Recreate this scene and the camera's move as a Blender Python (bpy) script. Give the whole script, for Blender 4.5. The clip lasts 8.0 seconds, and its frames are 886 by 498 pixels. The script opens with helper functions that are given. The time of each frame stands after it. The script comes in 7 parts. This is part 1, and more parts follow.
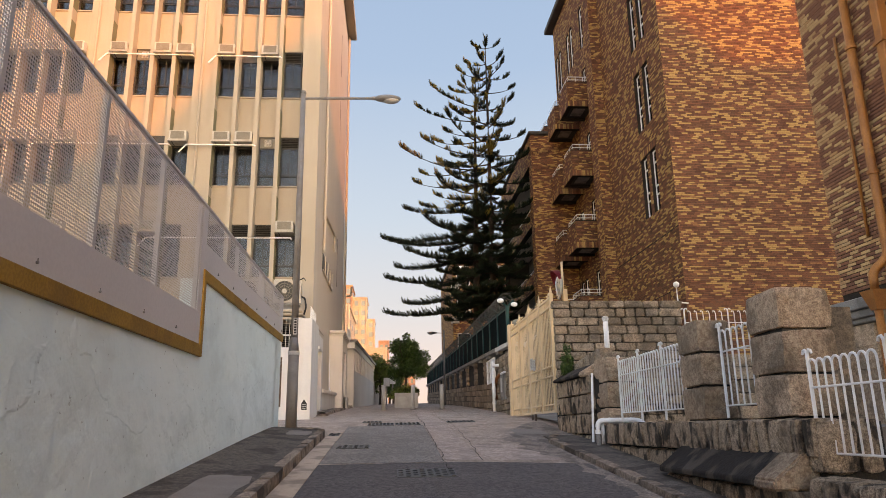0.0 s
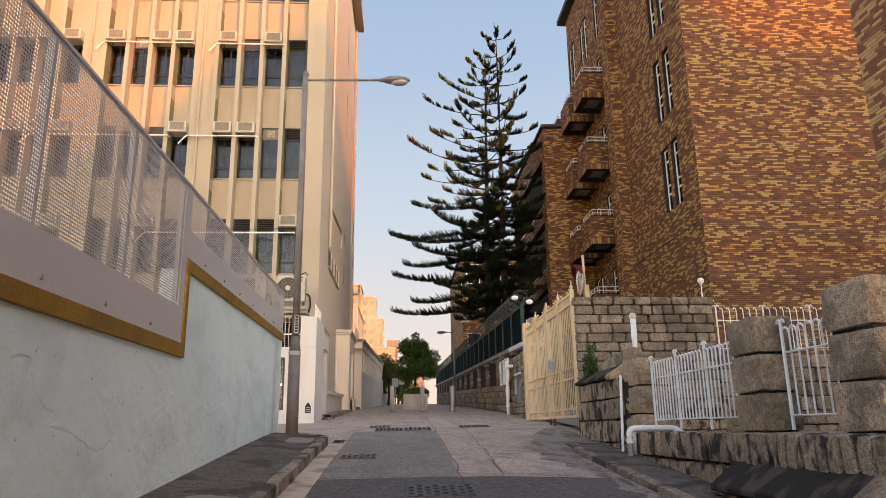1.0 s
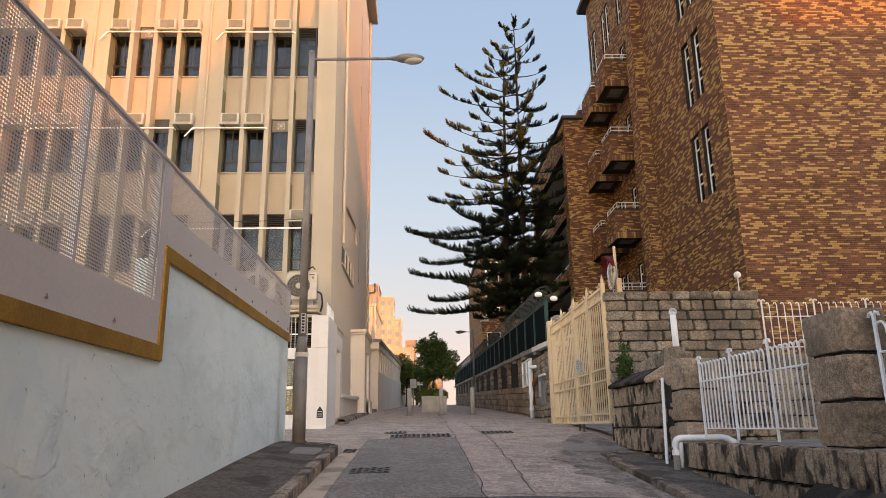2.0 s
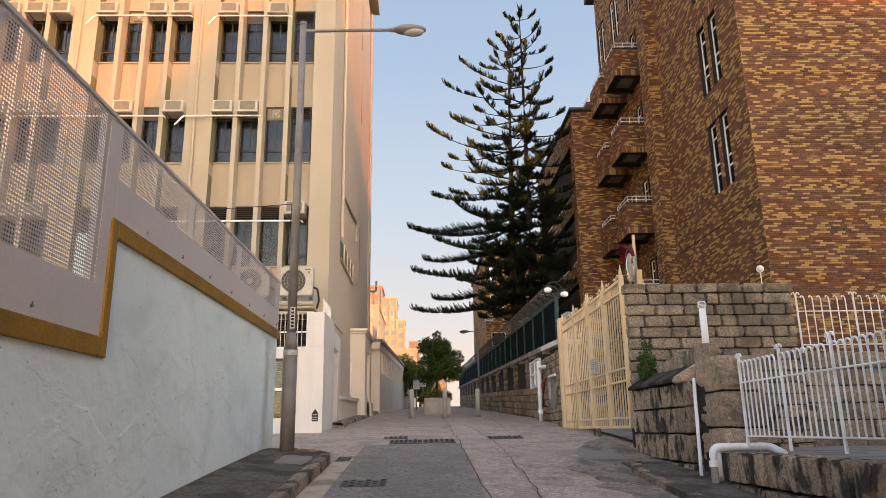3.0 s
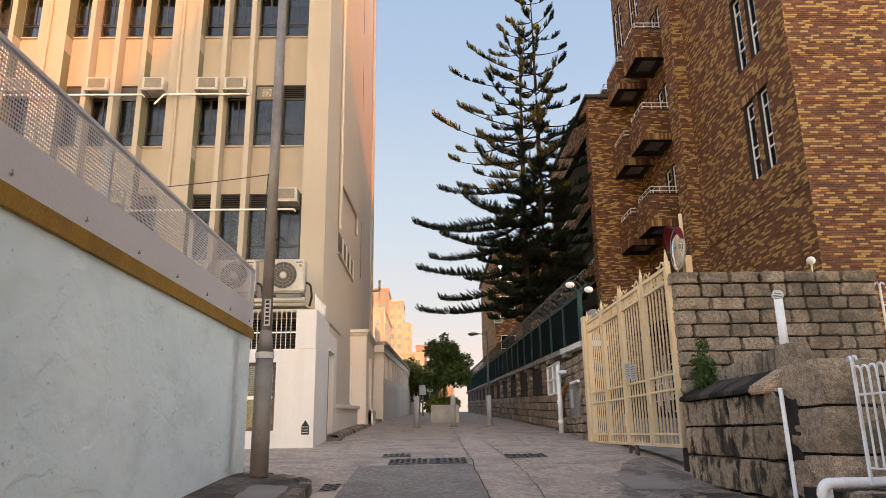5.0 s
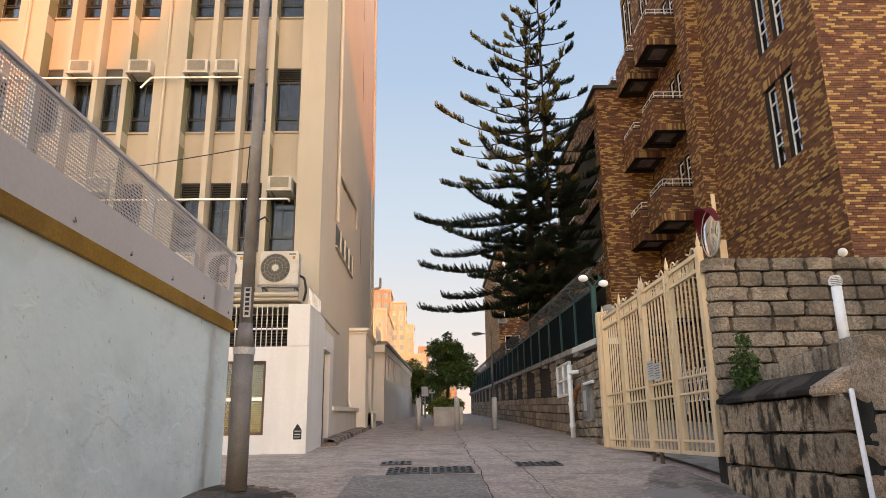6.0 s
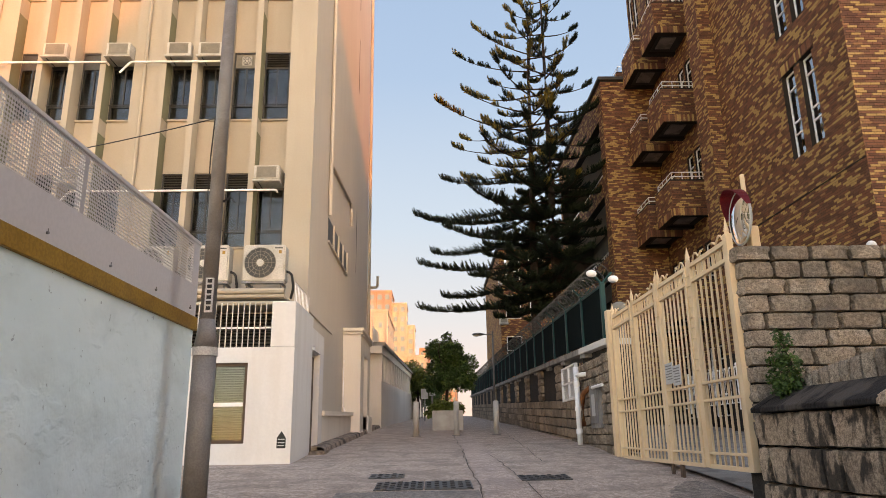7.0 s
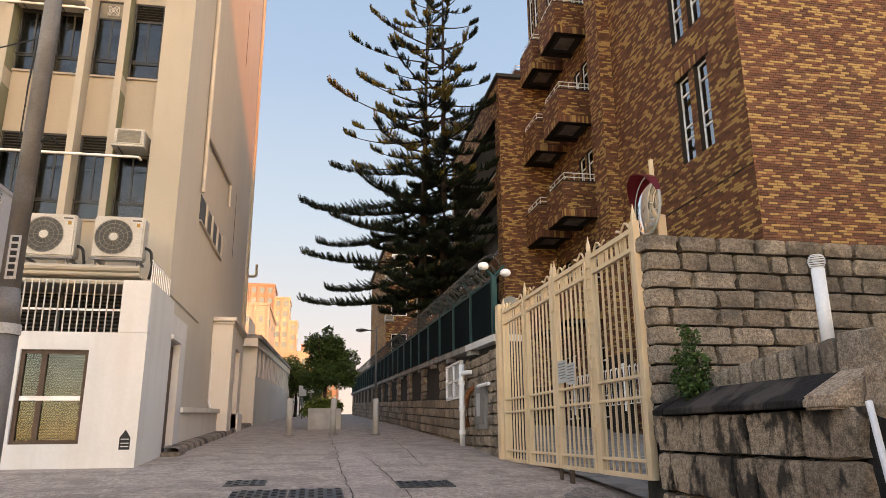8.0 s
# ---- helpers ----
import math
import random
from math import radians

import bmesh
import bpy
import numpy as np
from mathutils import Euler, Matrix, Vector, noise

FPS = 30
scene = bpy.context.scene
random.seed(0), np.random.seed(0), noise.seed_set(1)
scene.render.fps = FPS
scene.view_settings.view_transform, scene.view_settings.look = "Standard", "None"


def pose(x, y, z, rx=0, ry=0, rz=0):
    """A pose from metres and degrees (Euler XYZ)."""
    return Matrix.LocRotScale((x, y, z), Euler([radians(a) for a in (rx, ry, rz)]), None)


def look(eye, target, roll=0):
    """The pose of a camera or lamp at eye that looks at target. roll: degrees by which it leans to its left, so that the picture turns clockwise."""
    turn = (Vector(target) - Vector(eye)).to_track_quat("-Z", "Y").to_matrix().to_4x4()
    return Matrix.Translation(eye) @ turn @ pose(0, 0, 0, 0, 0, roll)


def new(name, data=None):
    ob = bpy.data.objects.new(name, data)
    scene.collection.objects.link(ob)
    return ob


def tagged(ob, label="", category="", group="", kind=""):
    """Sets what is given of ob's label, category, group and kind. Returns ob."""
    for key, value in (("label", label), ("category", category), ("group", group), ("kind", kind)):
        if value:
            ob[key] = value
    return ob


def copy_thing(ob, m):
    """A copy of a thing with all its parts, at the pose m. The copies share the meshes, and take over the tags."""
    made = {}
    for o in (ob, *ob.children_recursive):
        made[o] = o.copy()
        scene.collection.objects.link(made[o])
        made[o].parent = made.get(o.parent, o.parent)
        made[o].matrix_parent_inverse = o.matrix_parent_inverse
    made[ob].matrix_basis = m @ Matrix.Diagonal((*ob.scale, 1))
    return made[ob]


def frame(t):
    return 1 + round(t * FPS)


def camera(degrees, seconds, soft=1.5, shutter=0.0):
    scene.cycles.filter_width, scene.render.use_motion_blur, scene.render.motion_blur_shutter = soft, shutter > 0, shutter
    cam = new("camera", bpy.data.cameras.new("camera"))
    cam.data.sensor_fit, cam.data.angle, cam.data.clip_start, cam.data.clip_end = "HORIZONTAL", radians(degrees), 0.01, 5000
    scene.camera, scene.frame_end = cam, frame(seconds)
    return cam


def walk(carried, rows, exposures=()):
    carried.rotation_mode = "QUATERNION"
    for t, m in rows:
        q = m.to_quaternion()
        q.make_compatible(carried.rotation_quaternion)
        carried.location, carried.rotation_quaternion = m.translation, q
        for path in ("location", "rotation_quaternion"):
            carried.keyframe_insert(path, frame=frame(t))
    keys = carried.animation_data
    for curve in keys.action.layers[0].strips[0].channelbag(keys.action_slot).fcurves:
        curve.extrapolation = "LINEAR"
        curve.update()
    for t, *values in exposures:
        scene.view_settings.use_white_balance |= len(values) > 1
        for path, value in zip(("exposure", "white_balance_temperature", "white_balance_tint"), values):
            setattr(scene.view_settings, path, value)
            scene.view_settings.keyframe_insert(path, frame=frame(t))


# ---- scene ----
cam = camera(64.8, 8.0, soft=0.75)
PATH = [
    (0, (0.029, -0.036, 1.503), (0.174, 1.896, 1.999), -0.9),
    (0.5, (0.029, 0.524, 1.545), (0.167, 2.457, 2.041), -0.9),
    (1, (0.023, 1.091, 1.628), (0.144, 3.025, 2.124), -0.8),
    (1.5, (0.048, 1.668, 1.718), (0.137, 3.604, 2.213), -0.9),
    (3, (0.109, 3.455, 1.832), (0.169, 5.391, 2.332), -0.9),
    (3.5, (0.161, 4.008, 1.905), (0.215, 5.944, 2.405), -0.9),
    (4, (0.19, 4.523, 1.941), (0.239, 6.458, 2.443), -0.9),
    (4.5, (0.152, 5.05, 2.002), (0.197, 6.984, 2.509), -0.9),
    (6, (0.127, 6.784, 2.105), (0.161, 8.716, 2.62), -0.8),
    (6.5, (0.185, 7.352, 2.163), (0.217, 9.284, 2.681), -0.8),
    (7, (0.229, 7.895, 2.225), (0.259, 9.827, 2.744), -0.8),
    (7.5, (0.329, 8.413, 2.26), (0.369, 10.344, 2.779), -0.9),
    (8, (0.352, 8.973, 2.264), (0.698, 10.876, 2.776), -0.4),
]
walk(cam, [(t, look(eye, target, roll)) for t, eye, target, roll in PATH], [(0, 2.33, 9200, 24), (8, 2.43, 9200, 23)])

# ---- world, sun, exposure ----
SUN_AZ, SUN_EL = radians(152), radians(12)
world = bpy.data.worlds.new("world")
scene.world = world
world.use_nodes = True
wn = world.node_tree.nodes
sky = wn.new("ShaderNodeTexSky")
sky.sky_type = "NISHITA"
sky.sun_disc = False
sky.sun_elevation, sky.sun_rotation = SUN_EL, SUN_AZ
sky.air_density, sky.dust_density, sky.ozone_density = 0.9, 0.6, 1.2
world.node_tree.links.new(sky.outputs[0], wn["Background"].inputs[0])
wn["Background"].inputs[1].default_value = 0.15
sun = new("sun", bpy.data.lights.new("sun", "SUN"))
sun.data.energy, sun.data.angle, sun.data.color = 0.66, radians(0.6), (1.0, 0.29, 0.0)
to_sun = Vector((math.sin(SUN_AZ) * math.cos(SUN_EL), math.cos(SUN_AZ) * math.cos(SUN_EL), math.sin(SUN_EL)))
sun.matrix_world = look((0, -60, 60), Vector((0, -60, 60)) - to_sun)


# ---- materials ----
def surf(name, a, b, rough=0.85, scale=1.2, fine=60.0, bump=0.25, metal=0.0, stain=None, amount=0.0, stretch=(1, 1, 1),
         rand="", ramp=None, spec=0.3, fine_amount=0.25, spread=0.0):
    """A worn surface: two tones, fine grain, stains, and a tone for each piece."""
    m = bpy.data.materials.new(name)
    m.use_nodes = True
    n, link = m.node_tree.nodes, m.node_tree.links.new
    p = n["Principled BSDF"]
    p.inputs["Roughness"].default_value, p.inputs["Metallic"].default_value = rough, metal
    p.inputs["Specular IOR Level"].default_value = spec
    geo = n.new("ShaderNodeNewGeometry")

    def noisy(sc, detail=4, st=(1, 1, 1)):
        mp = n.new("ShaderNodeMapping")
        mp.inputs["Scale"].default_value = st
        link(geo.outputs["Position"], mp.inputs["Vector"])
        t = n.new("ShaderNodeTexNoise")
        t.inputs["Scale"].default_value, t.inputs["Detail"].default_value = sc, detail
        link(mp.outputs[0], t.inputs["Vector"])
        return t.outputs["Fac"]

    def mixed(fac, c0, c1, mode="MIX"):
        x = n.new("ShaderNodeMix")
        x.data_type, x.blend_type = "RGBA", mode
        for sock, v in ((x.inputs[0], fac), (x.inputs[6], c0), (x.inputs[7], c1)):
            if hasattr(v, "is_linked"):
                link(v, sock)
            else:
                sock.default_value = v if isinstance(v, (int, float)) else (*v, 1)
        return x.outputs[2]

    def rampd(fac, lo, hi):
        r = n.new("ShaderNodeMapRange")
        r.inputs[1].default_value, r.inputs[2].default_value = lo, hi
        link(fac, r.inputs[0])
        return r.outputs[0]

    col = mixed(rampd(noisy(scale), 0.32, 0.68), a, b)
    if ramp:
        src = n.new("ShaderNodeObjectInfo").outputs["Random"] if rand == "object" else geo.outputs["Random Per Island"]
        add = n.new("ShaderNodeMath")
        add.operation = "MULTIPLY_ADD"
        add.inputs[1].default_value, add.inputs[2].default_value = 0.06, -0.03
        link(noisy(1.8, 2, (1, 1, 2.5)), add.inputs[0])
        tot = n.new("ShaderNodeMath")
        link(src, tot.inputs[0])
        link(add.outputs[0], tot.inputs[1])
        cr = n.new("ShaderNodeValToRGB")
        cr.color_ramp.interpolation = "CONSTANT"
        while len(cr.color_ramp.elements) < len(ramp):
            cr.color_ramp.elements.new(0.5)
        for e, (pos, c) in zip(cr.color_ramp.elements, ramp):
            e.position, e.color = pos, (*c, 1)
        link(tot.outputs[0], cr.inputs[0])
        col = mixed(0.25, cr.outputs[0], col)
    elif rand:
        src = n.new("ShaderNodeObjectInfo").outputs["Random"] if rand == "object" else geo.outputs["Random Per Island"]
        col = mixed(rampd(src, 0.0, 1.0), mixed(0.6, col, tuple(v * 0.42 for v in a)), mixed(0.45, col, tuple(min(1, v * 1.45) for v in b)))
    grain = noisy(fine, 5)
    col = mixed(rampd(grain, 0.43, 0.57), mixed(fine_amount, col, tuple(v * 0.3 for v in a)), col)
    if fine_amount > 0.44:
        blot = rampd(noisy(fine * 0.3, 3), 0.40, 0.60)
        col = mixed(blot, mixed(0.35, col, tuple(v * 0.45 for v in a)), mixed(0.2, col, tuple(min(0.8, v * 1.5) for v in b)))
    if stain:
        s = noisy(2.2, 6, stretch)
        k = n.new("ShaderNodeMath")
        k.operation = "MULTIPLY"
        link(rampd(s, 0.485 - spread, 0.585 - spread), k.inputs[0])
        k.inputs[1].default_value = amount
        col = mixed(k.outputs[0], col, stain)
    link(col, p.inputs["Base Color"])
    if bump:
        bp = n.new("ShaderNodeBump")
        bp.inputs["Strength"].default_value, bp.inputs["Distance"].default_value = bump, 0.02
        link(grain, bp.inputs["Height"])
        b2 = n.new("ShaderNodeBump")
        b2.inputs["Strength"].default_value, b2.inputs["Distance"].default_value = min(1.0, bump), 0.5 / max(fine, 4)
        link(noisy(fine * 0.22, 4), b2.inputs["Height"])
        link(b2.outputs[0], bp.inputs["Normal"])
        link(bp.outputs[0], p.inputs["Normal"])
    return m


def glass_material(name, tint=(0.75, 0.8, 0.82), gloss=0.0):
    m = bpy.data.materials.new(name)
    m.use_nodes = True
    n, link = m.node_tree.nodes, m.node_tree.links.new
    n.remove(n["Principled BSDF"])
    tr, gl, mix, fr = (n.new(k) for k in ("ShaderNodeBsdfTransparent", "ShaderNodeBsdfGlossy", "ShaderNodeMixShader", "ShaderNodeFresnel"))
    tr.inputs[0].default_value = (*tint, 1)
    gl.inputs["Roughness"].default_value = 0.02
    fr.inputs[0].default_value = 1.45
    mx = n.new("ShaderNodeMath")
    mx.inputs[1].default_value = gloss
    link(fr.outputs[0], mx.inputs[0])
    link(mx.outputs[0], mix.inputs[0])
    link(tr.outputs[0], mix.inputs[1])
    link(gl.outputs[0], mix.inputs[2])
    link(mix.outputs[0], n["Material Output"].inputs[0])
    return m


BROWN, DARKBR, YELLOW, TAN = (0.188, 0.070, 0.038), (0.092, 0.036, 0.021), (0.53, 0.33, 0.115), (0.335, 0.16, 0.07)
BRICK_RAMP = [(0.0, DARKBR), (0.24, BROWN), (0.50, (0.150, 0.066, 0.040)), (0.66, TAN), (0.72, YELLOW)]
WING_RAMP = [(0.0, (0.203, 0.078, 0.0468)), (0.4, (0.281, 0.117, 0.0663)), (0.55, (0.515, 0.296, 0.14)), (0.75, (0.608, 0.382, 0.187))]
M = dict(
    road=surf("asphalt", (0.49, 0.375, 0.31), (0.59, 0.46, 0.385), 0.92, 1.6, 52, 0.8, stain=(0.172, 0.14, 0.121), amount=0.4, fine_amount=0.72),
    dark_road=surf("dark_asphalt", (0.133, 0.117, 0.113), (0.172, 0.152, 0.147), 0.9, 1.4, 56, 0.8, fine_amount=0.75),
    grey_road=surf("coarse_grey_asphalt", (0.29, 0.258, 0.232), (0.36, 0.322, 0.29), 0.92, 1.3, 60, 0.9, stain=(0.17, 0.15, 0.135), amount=0.35, fine_amount=0.8),
    worn_road=surf("blackened_asphalt", (0.30, 0.246, 0.21), (0.38, 0.312, 0.268), 0.92, 2.2, 52, 0.9, stain=(0.09, 0.078, 0.07), amount=0.6, stretch=(1.5, 0.8, 1), fine_amount=0.75),
    pale_road=surf("worn_concrete_road", (0.50, 0.385, 0.33), (0.58, 0.45, 0.385), 0.92, 1.5, 52, 0.7, stain=(0.234, 0.191, 0.168), amount=0.4, fine_amount=0.6),
    gutter=surf("gutter_concrete", (0.50, 0.385, 0.295), (0.60, 0.47, 0.37), 0.9, 1.5, 90, 0.3, stain=(0.11, 0.09, 0.075), amount=0.55),
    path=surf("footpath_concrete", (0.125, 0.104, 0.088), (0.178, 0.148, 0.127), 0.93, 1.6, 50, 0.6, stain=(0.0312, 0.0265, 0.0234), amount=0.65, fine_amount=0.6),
    patch=surf("bare_concrete_patch", (0.234, 0.203, 0.179), (0.296, 0.257, 0.234), 0.9, 2, 90, 0.2),
    kerb=surf("kerb_stone", (0.264, 0.2, 0.156), (0.37, 0.286, 0.226), 0.9, 2.5, 45, 0.6, stain=(0.039, 0.0328, 0.0281), amount=0.85, rand="object", fine_amount=0.6),
    earth=surf("ground_earth", (0.15, 0.125, 0.106), (0.225, 0.187, 0.162), 0.95, 0.3, 30, 0.4),
    crack=surf("tar_joint", (0.03, 0.027, 0.025), (0.045, 0.04, 0.037), 0.95),
    screen=surf("pale_grey_screen_paint", (0.571, 0.531, 0.522), (0.61, 0.571, 0.561), 0.5, 0.5, 30, 0.05, fine_amount=0.06),
    mesh_metal=surf("dull_grey_mesh_metal", (0.48, 0.445, 0.435), (0.52, 0.485, 0.475), 0.5, 0.5, 30, 0.05, fine_amount=0.06),
    ochre=surf("ochre_paint", (0.328, 0.172, 0.0273), (0.39, 0.211, 0.039), 0.5, 2, 40, 0.1, stain=(0.156, 0.078, 0.0234), amount=0.4),
    cream=surf("cream_render", (0.365, 0.318, 0.250), (0.405, 0.354, 0.282), 0.85, 0.35, 25, 0.12, stain=(0.305, 0.262, 0.205), amount=0.2, stretch=(1, 1, 0.12), fine_amount=0.04),
    olive=surf("olive_render", (0.156, 0.156, 0.0975), (0.187, 0.183, 0.117), 0.85, 0.5, 25, 0.1, fine_amount=0.08),
    white=surf("white_render", (0.60, 0.578, 0.555), (0.645, 0.623, 0.60), 0.85, 0.5, 20, 0.12, stain=(0.53, 0.49, 0.45), amount=0.35, stretch=(1, 1, 0.15), fine_amount=0.04),
    side=surf("warm_grey_render", (0.505, 0.450, 0.380), (0.545, 0.488, 0.415), 0.88, 0.3, 25, 0.12, stain=(0.468, 0.417, 0.359), amount=0.25, stretch=(1, 1, 0.1), fine_amount=0.04),
    lane_paint=surf("pale_lane_wall_paint", (0.66, 0.60, 0.52), (0.71, 0.65, 0.57), 0.88, 0.4, 25, 0.12, stain=(0.56, 0.50, 0.43), amount=0.3, stretch=(1, 1, 0.12), fine_amount=0.05),
    frame=surf("dark_window_metal", (0.0468, 0.0468, 0.0452), (0.0702, 0.0702, 0.0663), 0.5, 3, 40, 0.05),
    # the gloom of the rooms is put into this grey
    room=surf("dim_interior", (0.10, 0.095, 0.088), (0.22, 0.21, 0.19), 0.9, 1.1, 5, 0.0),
    acbody=surf("ac_casing", (0.468, 0.445, 0.39), (0.53, 0.499, 0.445), 0.5, 3, 40, 0.05, stain=(0.273, 0.218, 0.156), amount=0.3),
    acgrille=surf("ac_grille", (0.203, 0.187, 0.148), (0.257, 0.234, 0.187), 0.6, 5, 200, 0.3),
    whitepaint=surf("white_metal_paint", (0.86, 0.84, 0.82), (0.9, 0.88, 0.86), 0.4, 4, 60, 0.05, stain=(0.4, 0.25, 0.14), amount=0.25, fine_amount=0.05),
    plastic=surf("white_pvc", (0.84, 0.82, 0.81), (0.9, 0.88, 0.87), 0.4, 4, 60, 0.04, fine_amount=0.08),
    gate=surf("buff_gate_paint", (0.70, 0.503, 0.312), (0.742, 0.545, 0.348), 0.45, 2, 60, 0.06, stain=(0.521, 0.353, 0.202), amount=0.2, fine_amount=0.04),
    steel=surf("galvanised_steel", (0.179, 0.172, 0.168), (0.226, 0.218, 0.212), 0.5, 3, 60, 0.1, stain=(0.117, 0.0975, 0.0858), amount=0.5, fine_amount=0.2),
    granite=surf("granite_block", (0.36, 0.265, 0.19), (0.50, 0.385, 0.285), 0.92, 4.5, 85, 1.0, stain=(0.085, 0.070, 0.056), amount=0.55, rand="object", fine_amount=0.72),
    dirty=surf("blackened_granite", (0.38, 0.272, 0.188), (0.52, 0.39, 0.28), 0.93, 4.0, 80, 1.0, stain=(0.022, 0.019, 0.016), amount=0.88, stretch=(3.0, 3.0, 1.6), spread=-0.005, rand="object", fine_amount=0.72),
    pillar=surf("pale_granite_pillar", (0.50, 0.335, 0.228), (0.625, 0.44, 0.312), 0.92, 3.0, 75, 1.0, stain=(0.0936, 0.0741, 0.0546), amount=0.5, rand="object", fine_amount=0.68),
    lane=surf("lane_granite", (0.297, 0.213, 0.148), (0.41, 0.305, 0.218), 0.92, 2.0, 40, 0.8, stain=(0.101, 0.078, 0.0624), amount=0.4, rand="object", fine_amount=0.4),
    lane_mass=surf("lane_granite_far", (0.297, 0.213, 0.148), (0.41, 0.305, 0.218), 0.92, 2.0, 40, 0.8, rand="island", fine_amount=0.4),
    mortar=surf("dark_mortar", (0.024, 0.021, 0.018), (0.060, 0.052, 0.044), 0.95, 3, 50, 0.5),
    slate=surf("black_coping", (0.0156, 0.0133, 0.0121), (0.0328, 0.0281, 0.025), 0.85, 3.5, 30, 0.8, stain=(0.156, 0.125, 0.101), amount=0.4, stretch=(1.0, 1.6, 1.0), rand="object", spec=0.15),
    brick=surf("brown_brick", BROWN, TAN, 0.8, 2, 60, 0.3, rand="object", ramp=BRICK_RAMP),
    brick_mass=surf("brown_brick_wall", BROWN, TAN, 0.8, 2, 60, 0.3, rand="island", ramp=BRICK_RAMP),
    wing_brick=surf("buff_brick_wall", (0.195, 0.101, 0.0624), (0.234, 0.133, 0.078), 0.8, 2, 60, 0.3, rand="island", ramp=WING_RAMP),
    # dark joints; also painted shade in the lane wall openings
    joint=surf("brick_joint_and_gap_shade", (0.0273, 0.0203, 0.0156), (0.039, 0.0281, 0.0218), 0.95),
    concrete=surf("grey_concrete", (0.243, 0.223, 0.203), (0.324, 0.3, 0.274), 0.9, 1.5, 50, 0.3, stain=(0.101, 0.0858, 0.078), amount=0.5),
    # dark roof edges; on soffits and in recesses the colour stands for shade
    dark=surf("dark_roof_and_recess_shade", (0.0546, 0.0468, 0.0429), (0.078, 0.0702, 0.0624), 0.9),
    green=surf("green_fence_paint", (0.004, 0.036, 0.034), (0.006, 0.05, 0.046), 0.6, 3, 40, 0.05, fine_amount=0.1),
    net=surf("dark_green_sheet", (0.003, 0.0065, 0.007), (0.005, 0.01, 0.0105), 0.95, 1.2, 60, 0.1, spec=0.05),
    copper=surf("orange_pipe_paint", (0.365, 0.14, 0.0386), (0.446, 0.178, 0.0515), 0.5, 3, 50, 0.08, stain=(0.156, 0.0546, 0.0234), amount=0.4),
    rust=surf("rust", (0.187, 0.0624, 0.0234), (0.257, 0.0936, 0.0312), 0.85, 8, 60, 0.3),
    bark=surf("bark", (0.036, 0.026, 0.02), (0.062, 0.045, 0.034), 0.95, 3, 20, 0.8),
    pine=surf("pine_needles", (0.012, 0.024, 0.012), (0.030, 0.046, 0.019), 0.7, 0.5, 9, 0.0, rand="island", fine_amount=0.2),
    # low sun on the crown's upper west side, put into the needle colour
    pine_sunlit=surf("sunlit_pine_needles", (0.20, 0.165, 0.036), (0.33, 0.25, 0.055), 0.7, 0.5, 9, 0.0, rand="island", fine_amount=0.2),
    leaf=surf("green_leaf", (0.022, 0.052, 0.011), (0.050, 0.095, 0.020), 0.6, 1.0, 9, 0.0, rand="island", fine_amount=0.1),
    shrub=surf("shrub_leaf", (0.0234, 0.0585, 0.0101), (0.0585, 0.105, 0.0218), 0.6, 3.0, 9, 0.0, rand="island", fine_amount=0.1),
    leaf2=surf("yellow_green_leaf", (0.0546, 0.0858, 0.0156), (0.0936, 0.125, 0.0234), 0.55, 1.0, 9, 0.0, rand="island", fine_amount=0.1),
    iron=surf("cast_iron_cover", (0.0468, 0.0468, 0.0507), (0.078, 0.078, 0.0819), 0.6, 6, 90, 0.4, metal=0.5),
    black=surf("black_rubber_and_slat_shade", (0.015, 0.015, 0.015), (0.025, 0.025, 0.025), 0.6),
    plaque=surf("pale_grey_plate", (0.45, 0.45, 0.44), (0.5, 0.5, 0.49), 0.4),
    red=surf("red_enamel", (0.218, 0.0156, 0.0234), (0.265, 0.0234, 0.0312), 0.4),
    doorwood=surf("brown_door_paint", (0.0702, 0.0429, 0.0273), (0.101, 0.0624, 0.0429), 0.6, 2, 40, 0.1),
    bollard=surf("pale_bollard_paint", (0.359, 0.335, 0.304), (0.413, 0.39, 0.359), 0.7, 3, 50, 0.2, stain=(0.218, 0.195, 0.172), amount=0.3, fine_amount=0.15),
    far_wall=surf("far_block_render", (0.34, 0.275, 0.215), (0.40, 0.325, 0.255), 0.9, 0.1, 3, 0.0),
    far_red=surf("far_block_red", (0.27, 0.165, 0.12), (0.33, 0.205, 0.15), 0.9, 0.1, 3, 0.0),
    far_glass=surf("far_window", (0.0936, 0.125, 0.125), (0.156, 0.195, 0.187), 0.2, 0.2, 3, 0.0, spec=0.6),
    shade=surf("blind_slats", (0.085, 0.09, 0.095), (0.12, 0.125, 0.13), 0.7, 3, 30, 0.05),
    glass=glass_material("window_glass"),
    sky_glass=glass_material("sky_reflecting_glass", (0.6, 0.65, 0.68), 0.38),
    lens=glass_material("lamp_glass", (0.7, 0.7, 0.68), 0.15),
)


